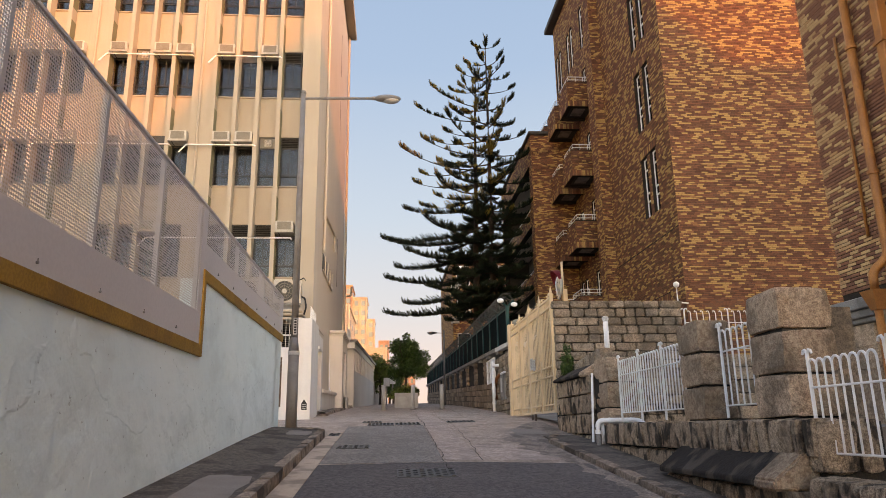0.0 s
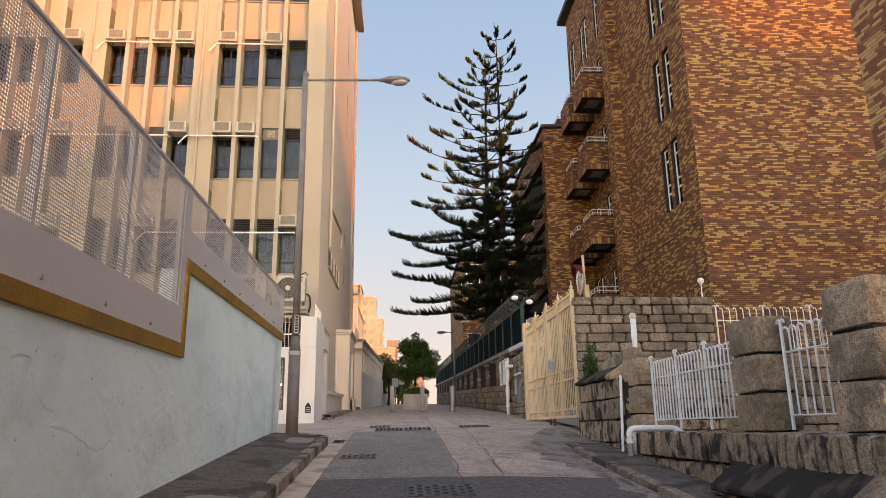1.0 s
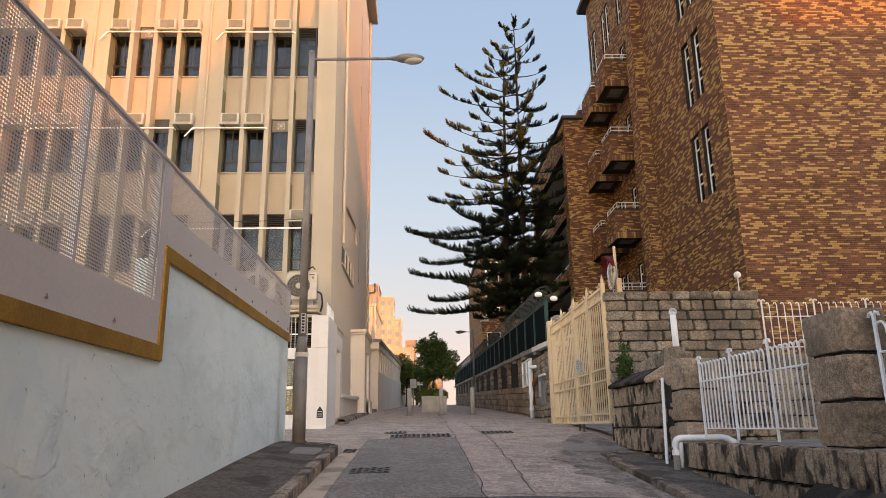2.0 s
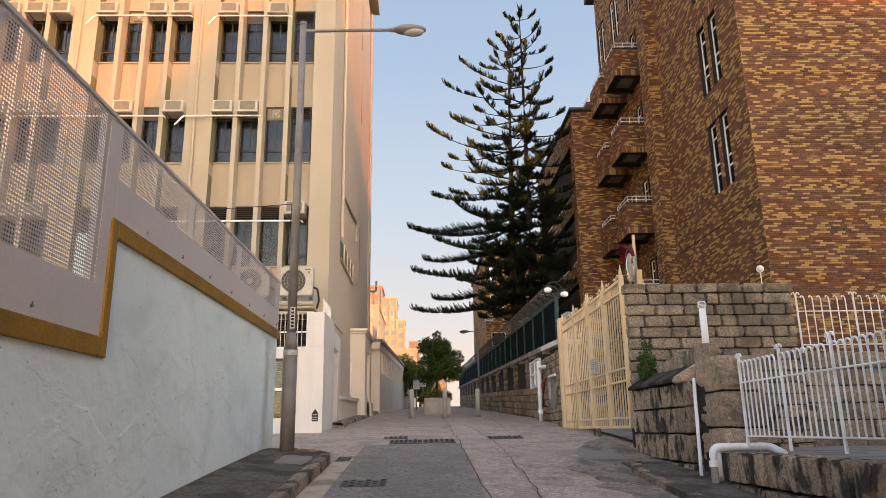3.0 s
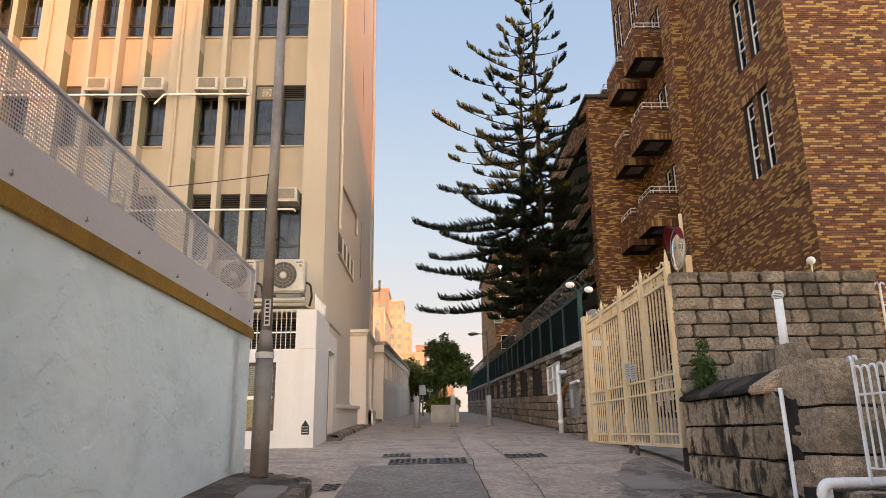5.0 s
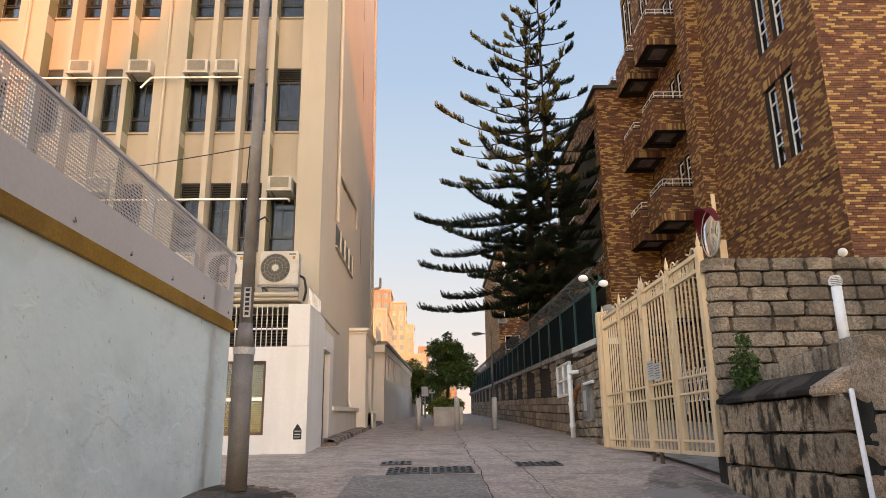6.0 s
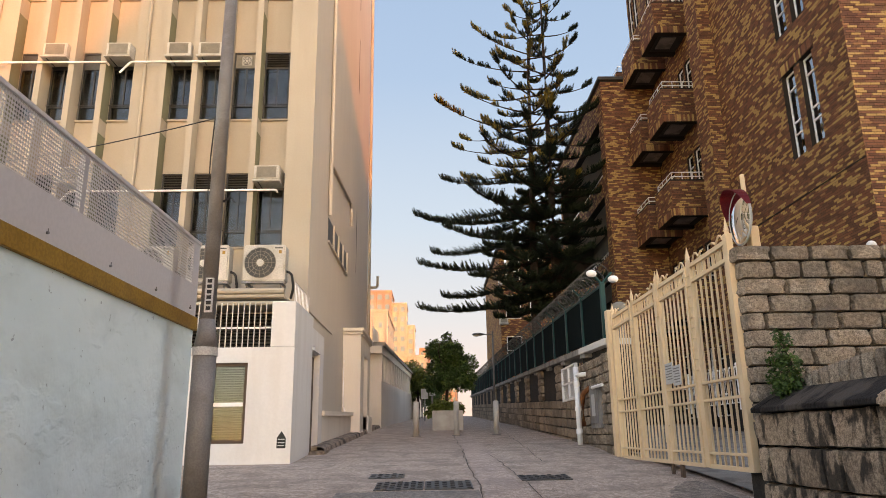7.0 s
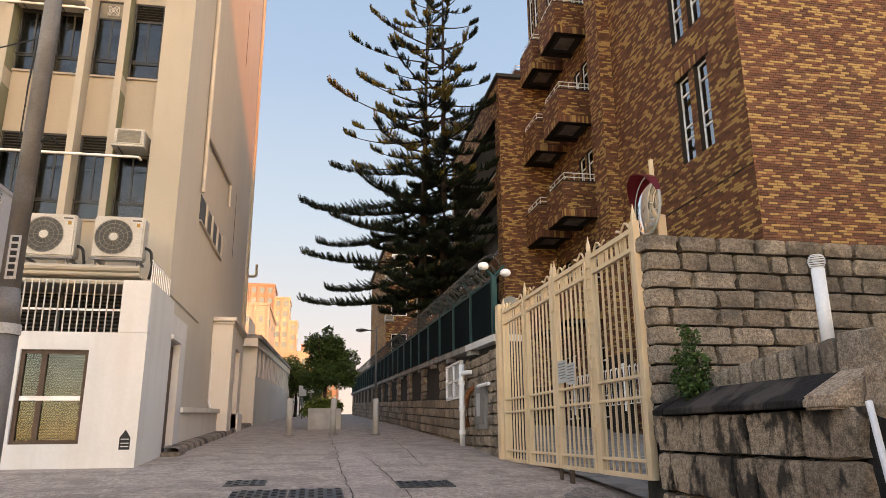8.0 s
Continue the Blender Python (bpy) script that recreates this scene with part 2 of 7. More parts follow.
def trowelled_render(name, base, light, dull):
    """Painted render laid in uneven coats: step edges between coats, soft trowel waves, chips and faint blotches."""
    m = bpy.data.materials.new(name)
    m.use_nodes = True
    n, link = m.node_tree.nodes, m.node_tree.links.new
    p = n["Principled BSDF"]
    p.inputs["Roughness"].default_value, p.inputs["Specular IOR Level"].default_value = 0.8, 0.25
    geo = n.new("ShaderNodeNewGeometry")

    def field(scale, detail, lo, hi, stretch=(1, 1, 1)):
        mp, t, r = n.new("ShaderNodeMapping"), n.new("ShaderNodeTexNoise"), n.new("ShaderNodeMapRange")
        mp.inputs["Scale"].default_value = stretch
        link(geo.outputs["Position"], mp.inputs["Vector"])
        link(mp.outputs[0], t.inputs["Vector"])
        t.inputs["Scale"].default_value, t.inputs["Detail"].default_value = scale, detail
        link(t.outputs["Fac"], r.inputs[0])
        r.inputs[1].default_value, r.inputs[2].default_value = lo, hi
        return r.outputs[0]

    def blend(fac, c0, c1):
        x = n.new("ShaderNodeMix")
        x.data_type = "RGBA"
        link(fac, x.inputs[0])
        for sock, c in ((x.inputs[6], c0), (x.inputs[7], c1)):
            if isinstance(c, tuple):
                sock.default_value = (*c, 1)
            else:
                link(c, sock)
        return x.outputs[2]
    coat = field(0.9, 9, 0.495, 0.515, (1, 0.7, 1.3))
    chips = field(16, 3, 0.70, 0.73)
    col = blend(field(0.7, 5, 0.35, 0.65), base, light)
    col = blend(field(2.4, 6, 0.52, 0.66, (1, 0.5, 0.8)), col, dull)
    col = blend(chips, col, tuple(v * 0.72 for v in dull))
    link(col, p.inputs["Base Color"])
    last = None
    for height, dist, strength in ((coat, 0.012, 0.55), (field(3.2, 3, 0.2, 0.8), 0.05, 0.55), (field(45, 3, 0.3, 0.7), 0.004, 0.35), (chips, -0.008, 0.7)):
        b = n.new("ShaderNodeBump")
        b.inputs["Strength"].default_value, b.inputs["Distance"].default_value = strength, dist
        link(height, b.inputs["Height"])
        if last:
            link(last, b.inputs["Normal"])
        last = b.outputs[0]
    link(last, p.inputs["Normal"])
    return m


M["aqua"] = trowelled_render("aqua_render", (0.68, 0.81, 0.81), (0.76, 0.865, 0.86), (0.64, 0.75, 0.745))
mirror = bpy.data.materials.new("mirror_face")
mirror.use_nodes = True
mirror.node_tree.nodes["Principled BSDF"].inputs["Metallic"].default_value = 1.0
mirror.node_tree.nodes["Principled BSDF"].inputs["Roughness"].default_value = 0.04
mirror.node_tree.nodes["Principled BSDF"].inputs["Base Color"].default_value = (0.85, 0.86, 0.87, 1)
M["mirror"] = mirror


# ---- building helpers ----
def link_mesh(name, bm, material, parent=None, label="", smooth=False):
    me = bpy.data.meshes.new(name)
    bm.to_mesh(me)
    bm.free()
    for m in material if isinstance(material, (list, tuple)) else [material]:
        me.materials.append(m)
    if smooth:
        me.polygons.foreach_set("use_smooth", [True] * len(me.polygons))
    ob = new(name, me)
    if parent is not None:
        ob.parent = parent
    if label:
        tagged(ob, label)
    return ob


def part(name, bm, material, parent, label="", smooth=False):
    return link_mesh(name, bm, material, parent, label, smooth)


def thing(name, label, category, at=(0, 0, 0), group="", kind=""):
    ob = new(name)
    ob.empty_display_size = 0.1
    ob.matrix_basis = Matrix.Translation(at)
    return tagged(ob, label, category, group, kind)


def setting(name, bm, material, label, category, smooth=False):
    return tagged(link_mesh(name, bm, material, smooth=smooth), label, category, kind="structure")


def box(bm, x0, x1, y0, y1, z0, z1, bevel=0.0, seg=1):
    r = bmesh.ops.create_cube(bm, size=1)
    bmesh.ops.transform(bm, verts=r["verts"], matrix=Matrix.LocRotScale(((x0 + x1) / 2, (y0 + y1) / 2, (z0 + z1) / 2), None, (abs(x1 - x0), abs(y1 - y0), abs(z1 - z0))))
    if bevel:
        edges = list({e for v in r["verts"] for e in v.link_edges})
        bmesh.ops.bevel(bm, geom=edges, offset=bevel, segments=seg, affect="EDGES")
    return bm


def boxed(*a, **k):
    return box(bmesh.new(), *a, **k)


def rod(bm, p0, p1, r0, r1=None, n=8):
    p0, p1 = Vector(p0), Vector(p1)
    d = p1 - p0
    m = Matrix.Translation((p0 + p1) / 2) @ d.to_track_quat("Z", "Y").to_matrix().to_4x4()
    bmesh.ops.create_cone(bm, cap_ends=True, segments=n, radius1=r0, radius2=r0 if r1 is None else r1, depth=d.length, matrix=m)
    return bm


def tube(bm, pts, r, n=8):
    """A round bar along a line of points; r may be one number or one a point."""
    rs = r if isinstance(r, (list, tuple)) else [r] * len(pts)
    pts = [Vector(p) for p in pts]
    rings = []
    for i, p in enumerate(pts):
        d = (pts[min(i + 1, len(pts) - 1)] - pts[max(i - 1, 0)]).normalized()
        q = d.to_track_quat("Z", "Y")
        rings.append([bm.verts.new(p + q @ Vector((rs[i] * math.cos(k * math.tau / n), rs[i] * math.sin(k * math.tau / n), 0))) for k in range(n)])
    for a, b in zip(rings, rings[1:]):
        for k in range(n):
            bm.faces.new((a[k], a[(k + 1) % n], b[(k + 1) % n], b[k]))
    bm.faces.new(rings[0][::-1])
    bm.faces.new(rings[-1])
    return bm


def bend(points, r=0.06, n=5):
    """Rounds the corners of a line of points."""
    pts = [Vector(p) for p in points]
    out = [pts[0]]
    for a, b, c in zip(pts, pts[1:], pts[2:]):
        u, v = (a - b).normalized(), (c - b).normalized()
        p, q = b + u * r, b + v * r
        for i in range(n + 1):
            s = i / n
            out.append((1 - s) ** 2 * p + 2 * s * (1 - s) * b + s ** 2 * q)
    return out + [pts[-1]]


def prism(bm, outline, axis, lo, hi):
    """A plate from an outline in the plane across the axis."""
    def place(u, v, w):
        return {"x": (w, u, v), "y": (u, w, v), "z": (u, v, w)}[axis]
    a = [bm.verts.new(place(u, v, lo)) for u, v in outline]
    b = [bm.verts.new(place(u, v, hi)) for u, v in outline]
    bm.faces.new(a)
    bm.faces.new(b[::-1])
    for i in range(len(a)):
        j = (i + 1) % len(a)
        bm.faces.new((a[j], a[i], b[i], b[j]))
    bmesh.ops.recalc_face_normals(bm, faces=bm.faces)
    return bm


GY = [-60, 0, 12.2, 15.2, 17.5, 21.5, 23.2, 37, 80, 120, 2000]
GZ = [-5.2, 0.16, 1.18, 1.40, 1.60, 1.83, 1.95, 2.57, 4.2, 5.2, 5.2]


def g(y):
    return float(np.interp(y, GY, GZ))


def sheet(bm, xs, ys, up):
    """A sheet that follows the slope; up(x, y) is its height over the road."""
    grid = [[bm.verts.new((x, y, g(y) + up(x, y))) for x in xs] for y in ys]
    for r0, r1 in zip(grid, grid[1:]):
        for i in range(len(xs) - 1):
            bm.faces.new((r0[i], r0[i + 1], r1[i + 1], r1[i]))
    return bm


def spans(a, b, step):
    n = max(1, round(abs(b - a) / step))
    return [a + (b - a) * i / n for i in range(n + 1)]


def solid(name, xs, ys, up, material, label, category, drop=0.25):
    """A slab on the slope, with sides."""
    bm = sheet(bmesh.new(), xs, ys, up)
    edge = [e for e in bm.edges if e.is_boundary]
    r = bmesh.ops.extrude_edge_only(bm, edges=edge)
    for v in r["geom"]:
        if isinstance(v, bmesh.types.BMVert):
            v.co.z -= drop
    bmesh.ops.recalc_face_normals(bm, faces=bm.faces)
    return setting(name, bm, material, label, category)


# ---- ground and road ----
bm = bmesh.new()
sheet(bm, [-900, -200, -60, -14, 0, 14, 60, 200, 900], [-60, -30, 0, 12.2, 15.2, 17.5, 21.5, 23.2, 37, 60, 80, 120, 300, 900, 2000], lambda x, y: -0.12)
setting("ground", bm, M["earth"], "dusty grey-brown ground sloping gently uphill", "ground")
wob = lambda x, y: 0.012 * noise.noise((x * 0.6, y * 0.35, 3)) - (0.05 * max(0.0, min(1.0, (x - 1.2) / 1.6)) * max(0.0, min(1.0, (15.5 - y) / 2)))
edge_y = lambda x: 10.35 - 0.02 * (x - 0.8) ** 2


def road_piece(name, x0, x1, y0, y1, material, label, step=0.5, up=0.0):
    bm = sheet(bmesh.new(), spans(x0, x1, step), spans(y0, y1, 0.5), lambda x, y: wob(x, y) + up)
    return setting(name, bm, material, label, "road", smooth=True)


road_piece("road", -2.6, 4.3, -40, 100, M["road"], "worn grey asphalt lane rising between walls")
road_piece("road_branch", -16, -2.6, 15.4, 21.2, M["road"], "grey asphalt side lane in front of the white building")
# tarred dark stretch nearest the walk's start, with a bowed far edge
bm = bmesh.new()
xs, rows_ = spans(-1.0, 2.95, 0.33), 60
grid = [[bm.verts.new((x, y, g(y) + wob(x, y) + 0.006)) for x in xs for y in [-30 + (edge_y(x) + 30) * k / rows_]] for k in range(rows_ + 1)]
for r0, r1 in zip(grid, grid[1:]):
    for i in range(len(xs) - 1):
        bm.faces.new((r0[i], r0[i + 1], r1[i + 1], r1[i]))
setting("road_patch_dark", bm, M["dark_road"], "fresh dark asphalt patch with bowed edge", "road", smooth=True)
road_piece("road_patch_grey", -1.0, 0.78, 10.4, 17.1, M["grey_road"], "coarse grey asphalt stretch between gutter and tar joint", up=0.005)
road_piece("road_strip_pale", 0.82, 1.34, 10.55, 29, M["pale_road"], "long pale trench strip set in asphalt", up=0.006)
road_piece("road_patch_pale", 1.39, 2.7, 10.6, 12.5, M["pale_road"], "pale square of patched road surface", up=0.006)
def worn_edge(y):
    e = float(np.interp(y, [3, 10.6, 12.2, 13.6, 15.2, 16.6, 17.6], [2.8, 2.62, 2.2, 2.25, 2.55, 3.0, 3.55]))
    return e + 0.22 * noise.noise((y * 0.9, 1, 3)) + 0.12 * noise.noise((y * 2.7, 5, 3)) + 0.06 * noise.noise((y * 8, 9, 3))


bm = bmesh.new()
rows_ = []
for y in spans(3, 17.6, 0.07):
    x0, x1 = worn_edge(y), 2.94 if y < 12.8 else min(3.72, 2.94 + 0.5 * (y - 12.8))
    x0 = min(x0, x1 - 0.02)
    rows_.append([bm.verts.new((x0 + (x1 - x0) * k / 4, y, g(y) + wob(x0 + (x1 - x0) * k / 4, y) + 0.008)) for k in range(5)])
for r0, r1 in zip(rows_, rows_[1:]):
    for k in range(4):
        bm.faces.new((r0[k], r0[k + 1], r1[k + 1], r1[k]))
setting("road_patch_worn", bm, M["worn_road"], "dark worn asphalt along the kerb and by the gate", "road", smooth=True)
# tar joints and cracks
crack_no = 0
for pts in ([(0.8, 9.6), (0.8, 29.0)], [(1.36, 10.5), (1.5, 16.0)], [(1.5, 16.0), (1.3, 22.0)], [(1.38, 12.75), (2.8, 12.35)], [(-1.0, 20.2), (3.4, 20.6)], [(-2.2, 24.6), (3.4, 25.1)], [(1.38, 12.2), (2.7, 11.9)], [(2.1, 20.6), (2.4, 29)],
            [(-1.0, 17.1), (0.8, 17.0)], [(-1.0, 10.4), (2.9, 10.2)], [(-1.0, 27.5), (0.6, 27.8)], [(1.5, 17.0), (2.9, 16.9)]):
    (xa, ya), (xb, yb) = pts
    n = max(6, int(math.hypot(xb - xa, yb - ya) / 0.18))
    line = []
    for i in range(n + 1):
        s = i / n
        x, y = xa + (xb - xa) * s, ya + (yb - ya) * s
        j = 0.05 * noise.noise((x * 1.9, y * 1.9, 7 + crack_no))
        line.append((x + j, y + j))
    bm = bmesh.new()
    w = [0.004 + 0.007 * abs(noise.noise((i * 0.7, crack_no, 1))) for i in range(n + 1)]
    dx, dy = (1, 0) if abs(yb - ya) > abs(xb - xa) else (0, 1)
    a = [bm.verts.new((x - dx * k, y - dy * k, g(y - dy * k) + wob(x, y) + 0.011)) for (x, y), k in zip(line, w)]
    b = [bm.verts.new((x + dx * k, y + dy * k, g(y + dy * k) + wob(x, y) + 0.011)) for (x, y), k in zip(line, w)]
    for i in range(n):
        bm.faces.new((a[i], b[i], b[i + 1], a[i + 1]))
    bmesh.ops.recalc_face_normals(bm, faces=bm.faces)
    setting("road_crack", bm, M["crack"], "black tarred crack line across the road", "crack")
    crack_no += 1

# footpath beside the aqua wall, rounded at its far end
bm = bmesh.new()
def path_edge(y):
    return -1.42 if y < 14.3 else -1.42 - 0.98 * min(1, (y - 14.3) / 1.3) ** 2.2
ys = spans(-25, 14.3, 0.6) + spans(14.3, 15.55, 0.12)[1:]
grid = []
for y in ys:
    e = path_edge(y)
    grid.append([bm.verts.new((x, y, g(y) + 0.14 + 0.07 * (e - x))) for x in (-2.45 + (e + 2.45) * k / 5 for k in range(6))])
for r0, r1 in zip(grid, grid[1:]):
    for i in range(5):
        bm.faces.new((r0[i], r0[i + 1], r1[i + 1], r1[i]))
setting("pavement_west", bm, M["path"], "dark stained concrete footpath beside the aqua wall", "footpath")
for x0, x1, y0, y1, nm in ((-2.02, -1.5, 5.9, 8.3, "pavement_patch"), (-1.92, -1.5, 13.2, 14.2, "pavement_patch")):
    bm = bmesh.new()
    ring = []
    for k in range(22):
        a = k * math.tau / 22
        sx, sy = math.cos(a), math.sin(a)
        m_ = max(abs(sx), abs(sy))
        x = (x0 + x1) / 2 + (x1 - x0) / 2 * sx / m_ * (1 + 0.15 * noise.noise((k * 1.3, y0, 2)))
        y = (y0 + y1) / 2 + (y1 - y0) / 2 * sy / m_ * (1 + 0.10 * noise.noise((k * 1.7, y0, 5)))
        ring.append(bm.verts.new((x, y, g(y) + 0.145 + 0.07 * (-1.42 - x))))
    bm.faces.new(ring)
    bmesh.ops.triangulate(bm, faces=bm.faces)
    setting(nm, bm, M["patch"], "bare pale concrete patch on the dark footpath", "footpath")
solid("gutter_west", spans(-1.29, -1.0, 0.15), spans(-25, 15.5, 0.5), lambda x, y: 0.012, M["gutter"], "pale concrete gutter channel beside the kerb", "gutter", 0.1)
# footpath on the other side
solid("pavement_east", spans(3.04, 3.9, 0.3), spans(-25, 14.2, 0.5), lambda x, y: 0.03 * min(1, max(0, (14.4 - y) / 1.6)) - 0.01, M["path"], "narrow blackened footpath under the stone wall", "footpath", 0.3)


# ---- kerbs, stone by stone ----
def stone_mesh(seed, amount=0.09, cuts=3, bulge=1.0):
    """A hewn block of unit size: worn arrises, chipped corners, a rough pillowed face."""
    bm = bmesh.new()
    bmesh.ops.create_cube(bm, size=1)
    bmesh.ops.subdivide_edges(bm, edges=bm.edges[:], cuts=cuts, use_grid_fill=True)
    for v in bm.verts:
        m = sorted(abs(c) for c in v.co)
        near = max(0.0, (m[1] - 0.2) / 0.3)
        v.co *= bulge - 0.046 * near ** 3 - 0.04 * max(0.0, (m[0] - 0.2) / 0.3) ** 3
        at = Vector((seed * 9.1, seed * 3.7, 0))
        v.co += Vector([noise.noise(v.co * 1.7 + at + Vector((0, k * 5.3, 0))) for k in range(3)]) * amount
        v.co += Vector([noise.noise(v.co * 5.5 + at + Vector((k * 4.1, 0, 0))) for k in range(3)]) * amount * 0.55
    me = bpy.data.meshes.new("stone")
    bm.to_mesh(me)
    bm.free()
    return me


def stones_for(material, amount=0.09, count=6, seed=0, cuts=3, bulge=1.0):
    out = []
    for k in range(count):
        me = stone_mesh(seed + k, amount, cuts, bulge)
        me.materials.append(material)
        out.append(me)
    return out


def lay(meshes, parent, name, c, size, rng, turn=0.0, tilt=0.0):
    ob = new(name, rng.choice(meshes))
    ob.parent = parent
    ob.matrix_basis = Matrix.LocRotScale(c, Euler((tilt, 0, turn)), (size[0] * rng.choice((1, -1)) , size[1] * rng.choice((1, -1)), size[2]))
    if ob.matrix_basis.determinant() < 0:
        ob.matrix_basis = Matrix.LocRotScale(c, Euler((tilt, 0, turn)), size)
    return ob


rng = random.Random(4)
kerb_stones = stones_for(M["kerb"], 0.04, 4, 50, 2)
kerb = thing("kerb_west", "weathered granite kerb stones along the footpath", "kerb", kind="structure")
y = -4.0
while y < 14.2:
    L = rng.uniform(0.75, 1.0)
    slope = math.atan2(g(y + L) - g(y), L)
    lay(kerb_stones, kerb, "kerb_stone", (-1.36, y + L / 2, g(y + L / 2) + 0.06), (0.15, L - 0.012, 0.2), rng, tilt=slope)
    y += L
for k in range(8):
    ya, yb = 14.25 + k * 0.16, 14.25 + (k + 1) * 0.16
    xa, xb = path_edge(ya) + 0.06, path_edge(yb) + 0.06
    lay(kerb_stones, kerb, "kerb_stone", ((xa + xb) / 2, (ya + yb) / 2, g((ya + yb) / 2) + 0.055), (0.15, math.hypot(xb - xa, yb - ya) + 0.03, 0.2), rng, turn=math.atan2(-(xb - xa), yb - ya))
kerb = thing("kerb_east", "blackened granite kerb stones under the stone wall", "kerb", kind="structure")
y = -4.0
while y < 12.6:
    L = rng.uniform(0.8, 1.1)
    slope = math.atan2(g(y + L) - g(y), L)
    lay(kerb_stones, kerb, "kerb_stone", (2.97, y + L / 2, g(y + L / 2) - 0.06), (0.15, L - 0.012, 0.2), rng, tilt=slope)
    y += L
for k in range(7):
    ya, yb = 12.9 + k * 0.3, 12.9 + (k + 1) * 0.3
    xa, xb = 2.97 + 0.09 * (k * 0.5) ** 1.5, 2.97 + 0.09 * ((k + 1) * 0.5) ** 1.5
    lay(kerb_stones, kerb, "kerb_stone", ((xa + xb) / 2, (ya + yb) / 2, g((ya + yb) / 2) - 0.06 - 0.01 * k), (0.15, 0.32, 0.2), rng, turn=math.atan2(-(xb - xa), yb - ya))


# ---- aqua wall with its screen ----
WX = -2.39
bm = bmesh.new()
prism(bm, [(-25, -4), (15.5, 1.0), (15.5, 3.42), (8.99, 3.42), (8.99, 2.46), (-25, 2.46)], "x", WX - 0.3, WX)
wall = setting("wall_west", bm, M["aqua"], "uneven pale aqua rendered boundary wall", "wall")

screen = thing("screen_fence", "pale grey perforated metal screen with ochre edge on the aqua wall", "screen")
def trim(name, *a):
    part(name, boxed(*a, bevel=0.006), M["ochre"], screen, "ochre painted steel edge")
trim("trim", WX - 0.02, WX + 0.035, -25, 8.88, 2.41, 2.56)
trim("trim", WX - 0.02, WX + 0.035, 8.88, 8.99, 2.41, 3.52)
trim("trim", WX - 0.02, WX + 0.035, 8.99, 15.53, 3.375, 3.52)
# solid plates and perforated plates
SX = WX + 0.014
part("plate", boxed(SX - 0.012, SX, -25, 8.898, 2.562, 2.95), M["screen"], screen)
part("plate", boxed(SX - 0.012, SX, 8.94, 15.5, 3.522, 3.86), M["screen"], screen)
part("plate", boxed(SX - 0.012, SX, 8.72, 8.938, 2.952, 4.33), M["screen"], screen)
part("plate", boxed(SX - 0.012, SX, -25, 2.2, 2.952, 4.33), M["screen"], screen)
part("plate", boxed(SX - 0.012, SX, 15.30, 15.5, 3.862, 4.33), M["screen"], screen)
for y0, y1, z in ((-25, 15.51, 4.33),):
    part("top_rail", boxed(SX - 0.04, SX + 0.012, y0, y1, z, z + 0.035, bevel=0.004), M["screen"], screen)
for y in (2.2, 4.1, 5.65, 7.2, 8.7):
    part("post", boxed(SX - 0.07, SX - 0.02, y - 0.025, y + 0.025, 2.57, 4.33), M["mesh_metal"], screen)
for y in (10.9, 12.9, 15.45):
    part("post", boxed(SX - 0.07, SX - 0.02, y - 0.025, y + 0.025, 3.53, 4.33), M["mesh_metal"], screen)


def perforated(name, y0, y1, z0, z1, pitch=0.028):
    """A plate pierced by rows of staggered diamond holes."""
    ny, nz = int((y1 - y0) / pitch), int((z1 - z0) / pitch)
    py, pz = (y1 - y0) / ny, (z1 - z0) / nz
    h = 0.40
    vs, fs = [], []
    for i in range(ny):
        for j in range(nz):
            o = len(vs)
            a, b = y0 + i * py, z0 + j * pz
            cy, cz = a + py / 2, b + pz / 2
            vs += [(SX, a, b), (SX, a + py, b), (SX, a + py, b + pz), (SX, a, b + pz),
                   (SX, cy, cz - h * pz), (SX, cy + h * py, cz), (SX, cy, cz + h * pz), (SX, cy - h * py, cz)]
            fs += [(o, o + 1, o + 4), (o + 1, o + 5, o + 4), (o + 1, o + 2, o + 5), (o + 2, o + 6, o + 5),
                   (o + 2, o + 3, o + 6), (o + 3, o + 7, o + 6), (o + 3, o, o + 7), (o, o + 4, o + 7)]
    me = bpy.data.meshes.new(name)
    me.from_pydata(vs, [], fs)
    me.materials.append(M["mesh_metal"])
    ob = new(name, me)
    ob.parent = screen
    tagged(ob, "finely perforated see-through plate")


perforated("perforated_plate", 2.2, 8.72, 2.952, 4.33)
perforated("perforated_plate", 8.94, 15.30, 3.862, 4.33)
bolt = bmesh.new()
rod(bolt, (0, 0, 0), (0.016, 0, 0), 0.011, n=6)
rod(bolt, (0.01, 0, -0.005), (0.01, 0, 0.03), 0.004, n=6)
bolt = part("bolt", bolt, M["steel"], screen)
bolt.matrix_basis = Matrix.Translation((SX, 2.5, 2.63))
for y, z in [(3.7 + 1.05 * k, 2.63) for k in range(5)] + [(9.6 + 0.95 * k, 3.59) for k in range(7)]:
    b = bolt.copy()
    scene.collection.objects.link(b)
    b.matrix_basis = Matrix.Translation((SX, y, z))

# ---- white building: tower, lower storey, gate house, lane wall ----
TX0, TX1, TY0, TY1, TZ = -24.0, -2.66, 23.72, 38.0, 24.4
WYF = 24.15                      # plane of the windows
WIN_W, UNIT, BAY = 0.64, 0.79, 3.88
SILLS = [6.68, 10.02, 13.5, 16.95, 20.4]
HEADS = [s + 1.9 for s in SILLS]
house = thing("white_building", "cream rendered block with vertical fins and plain grey side wall", "building", (-8, 24, 1.8))
house.matrix_basis = Matrix.Identity(4)


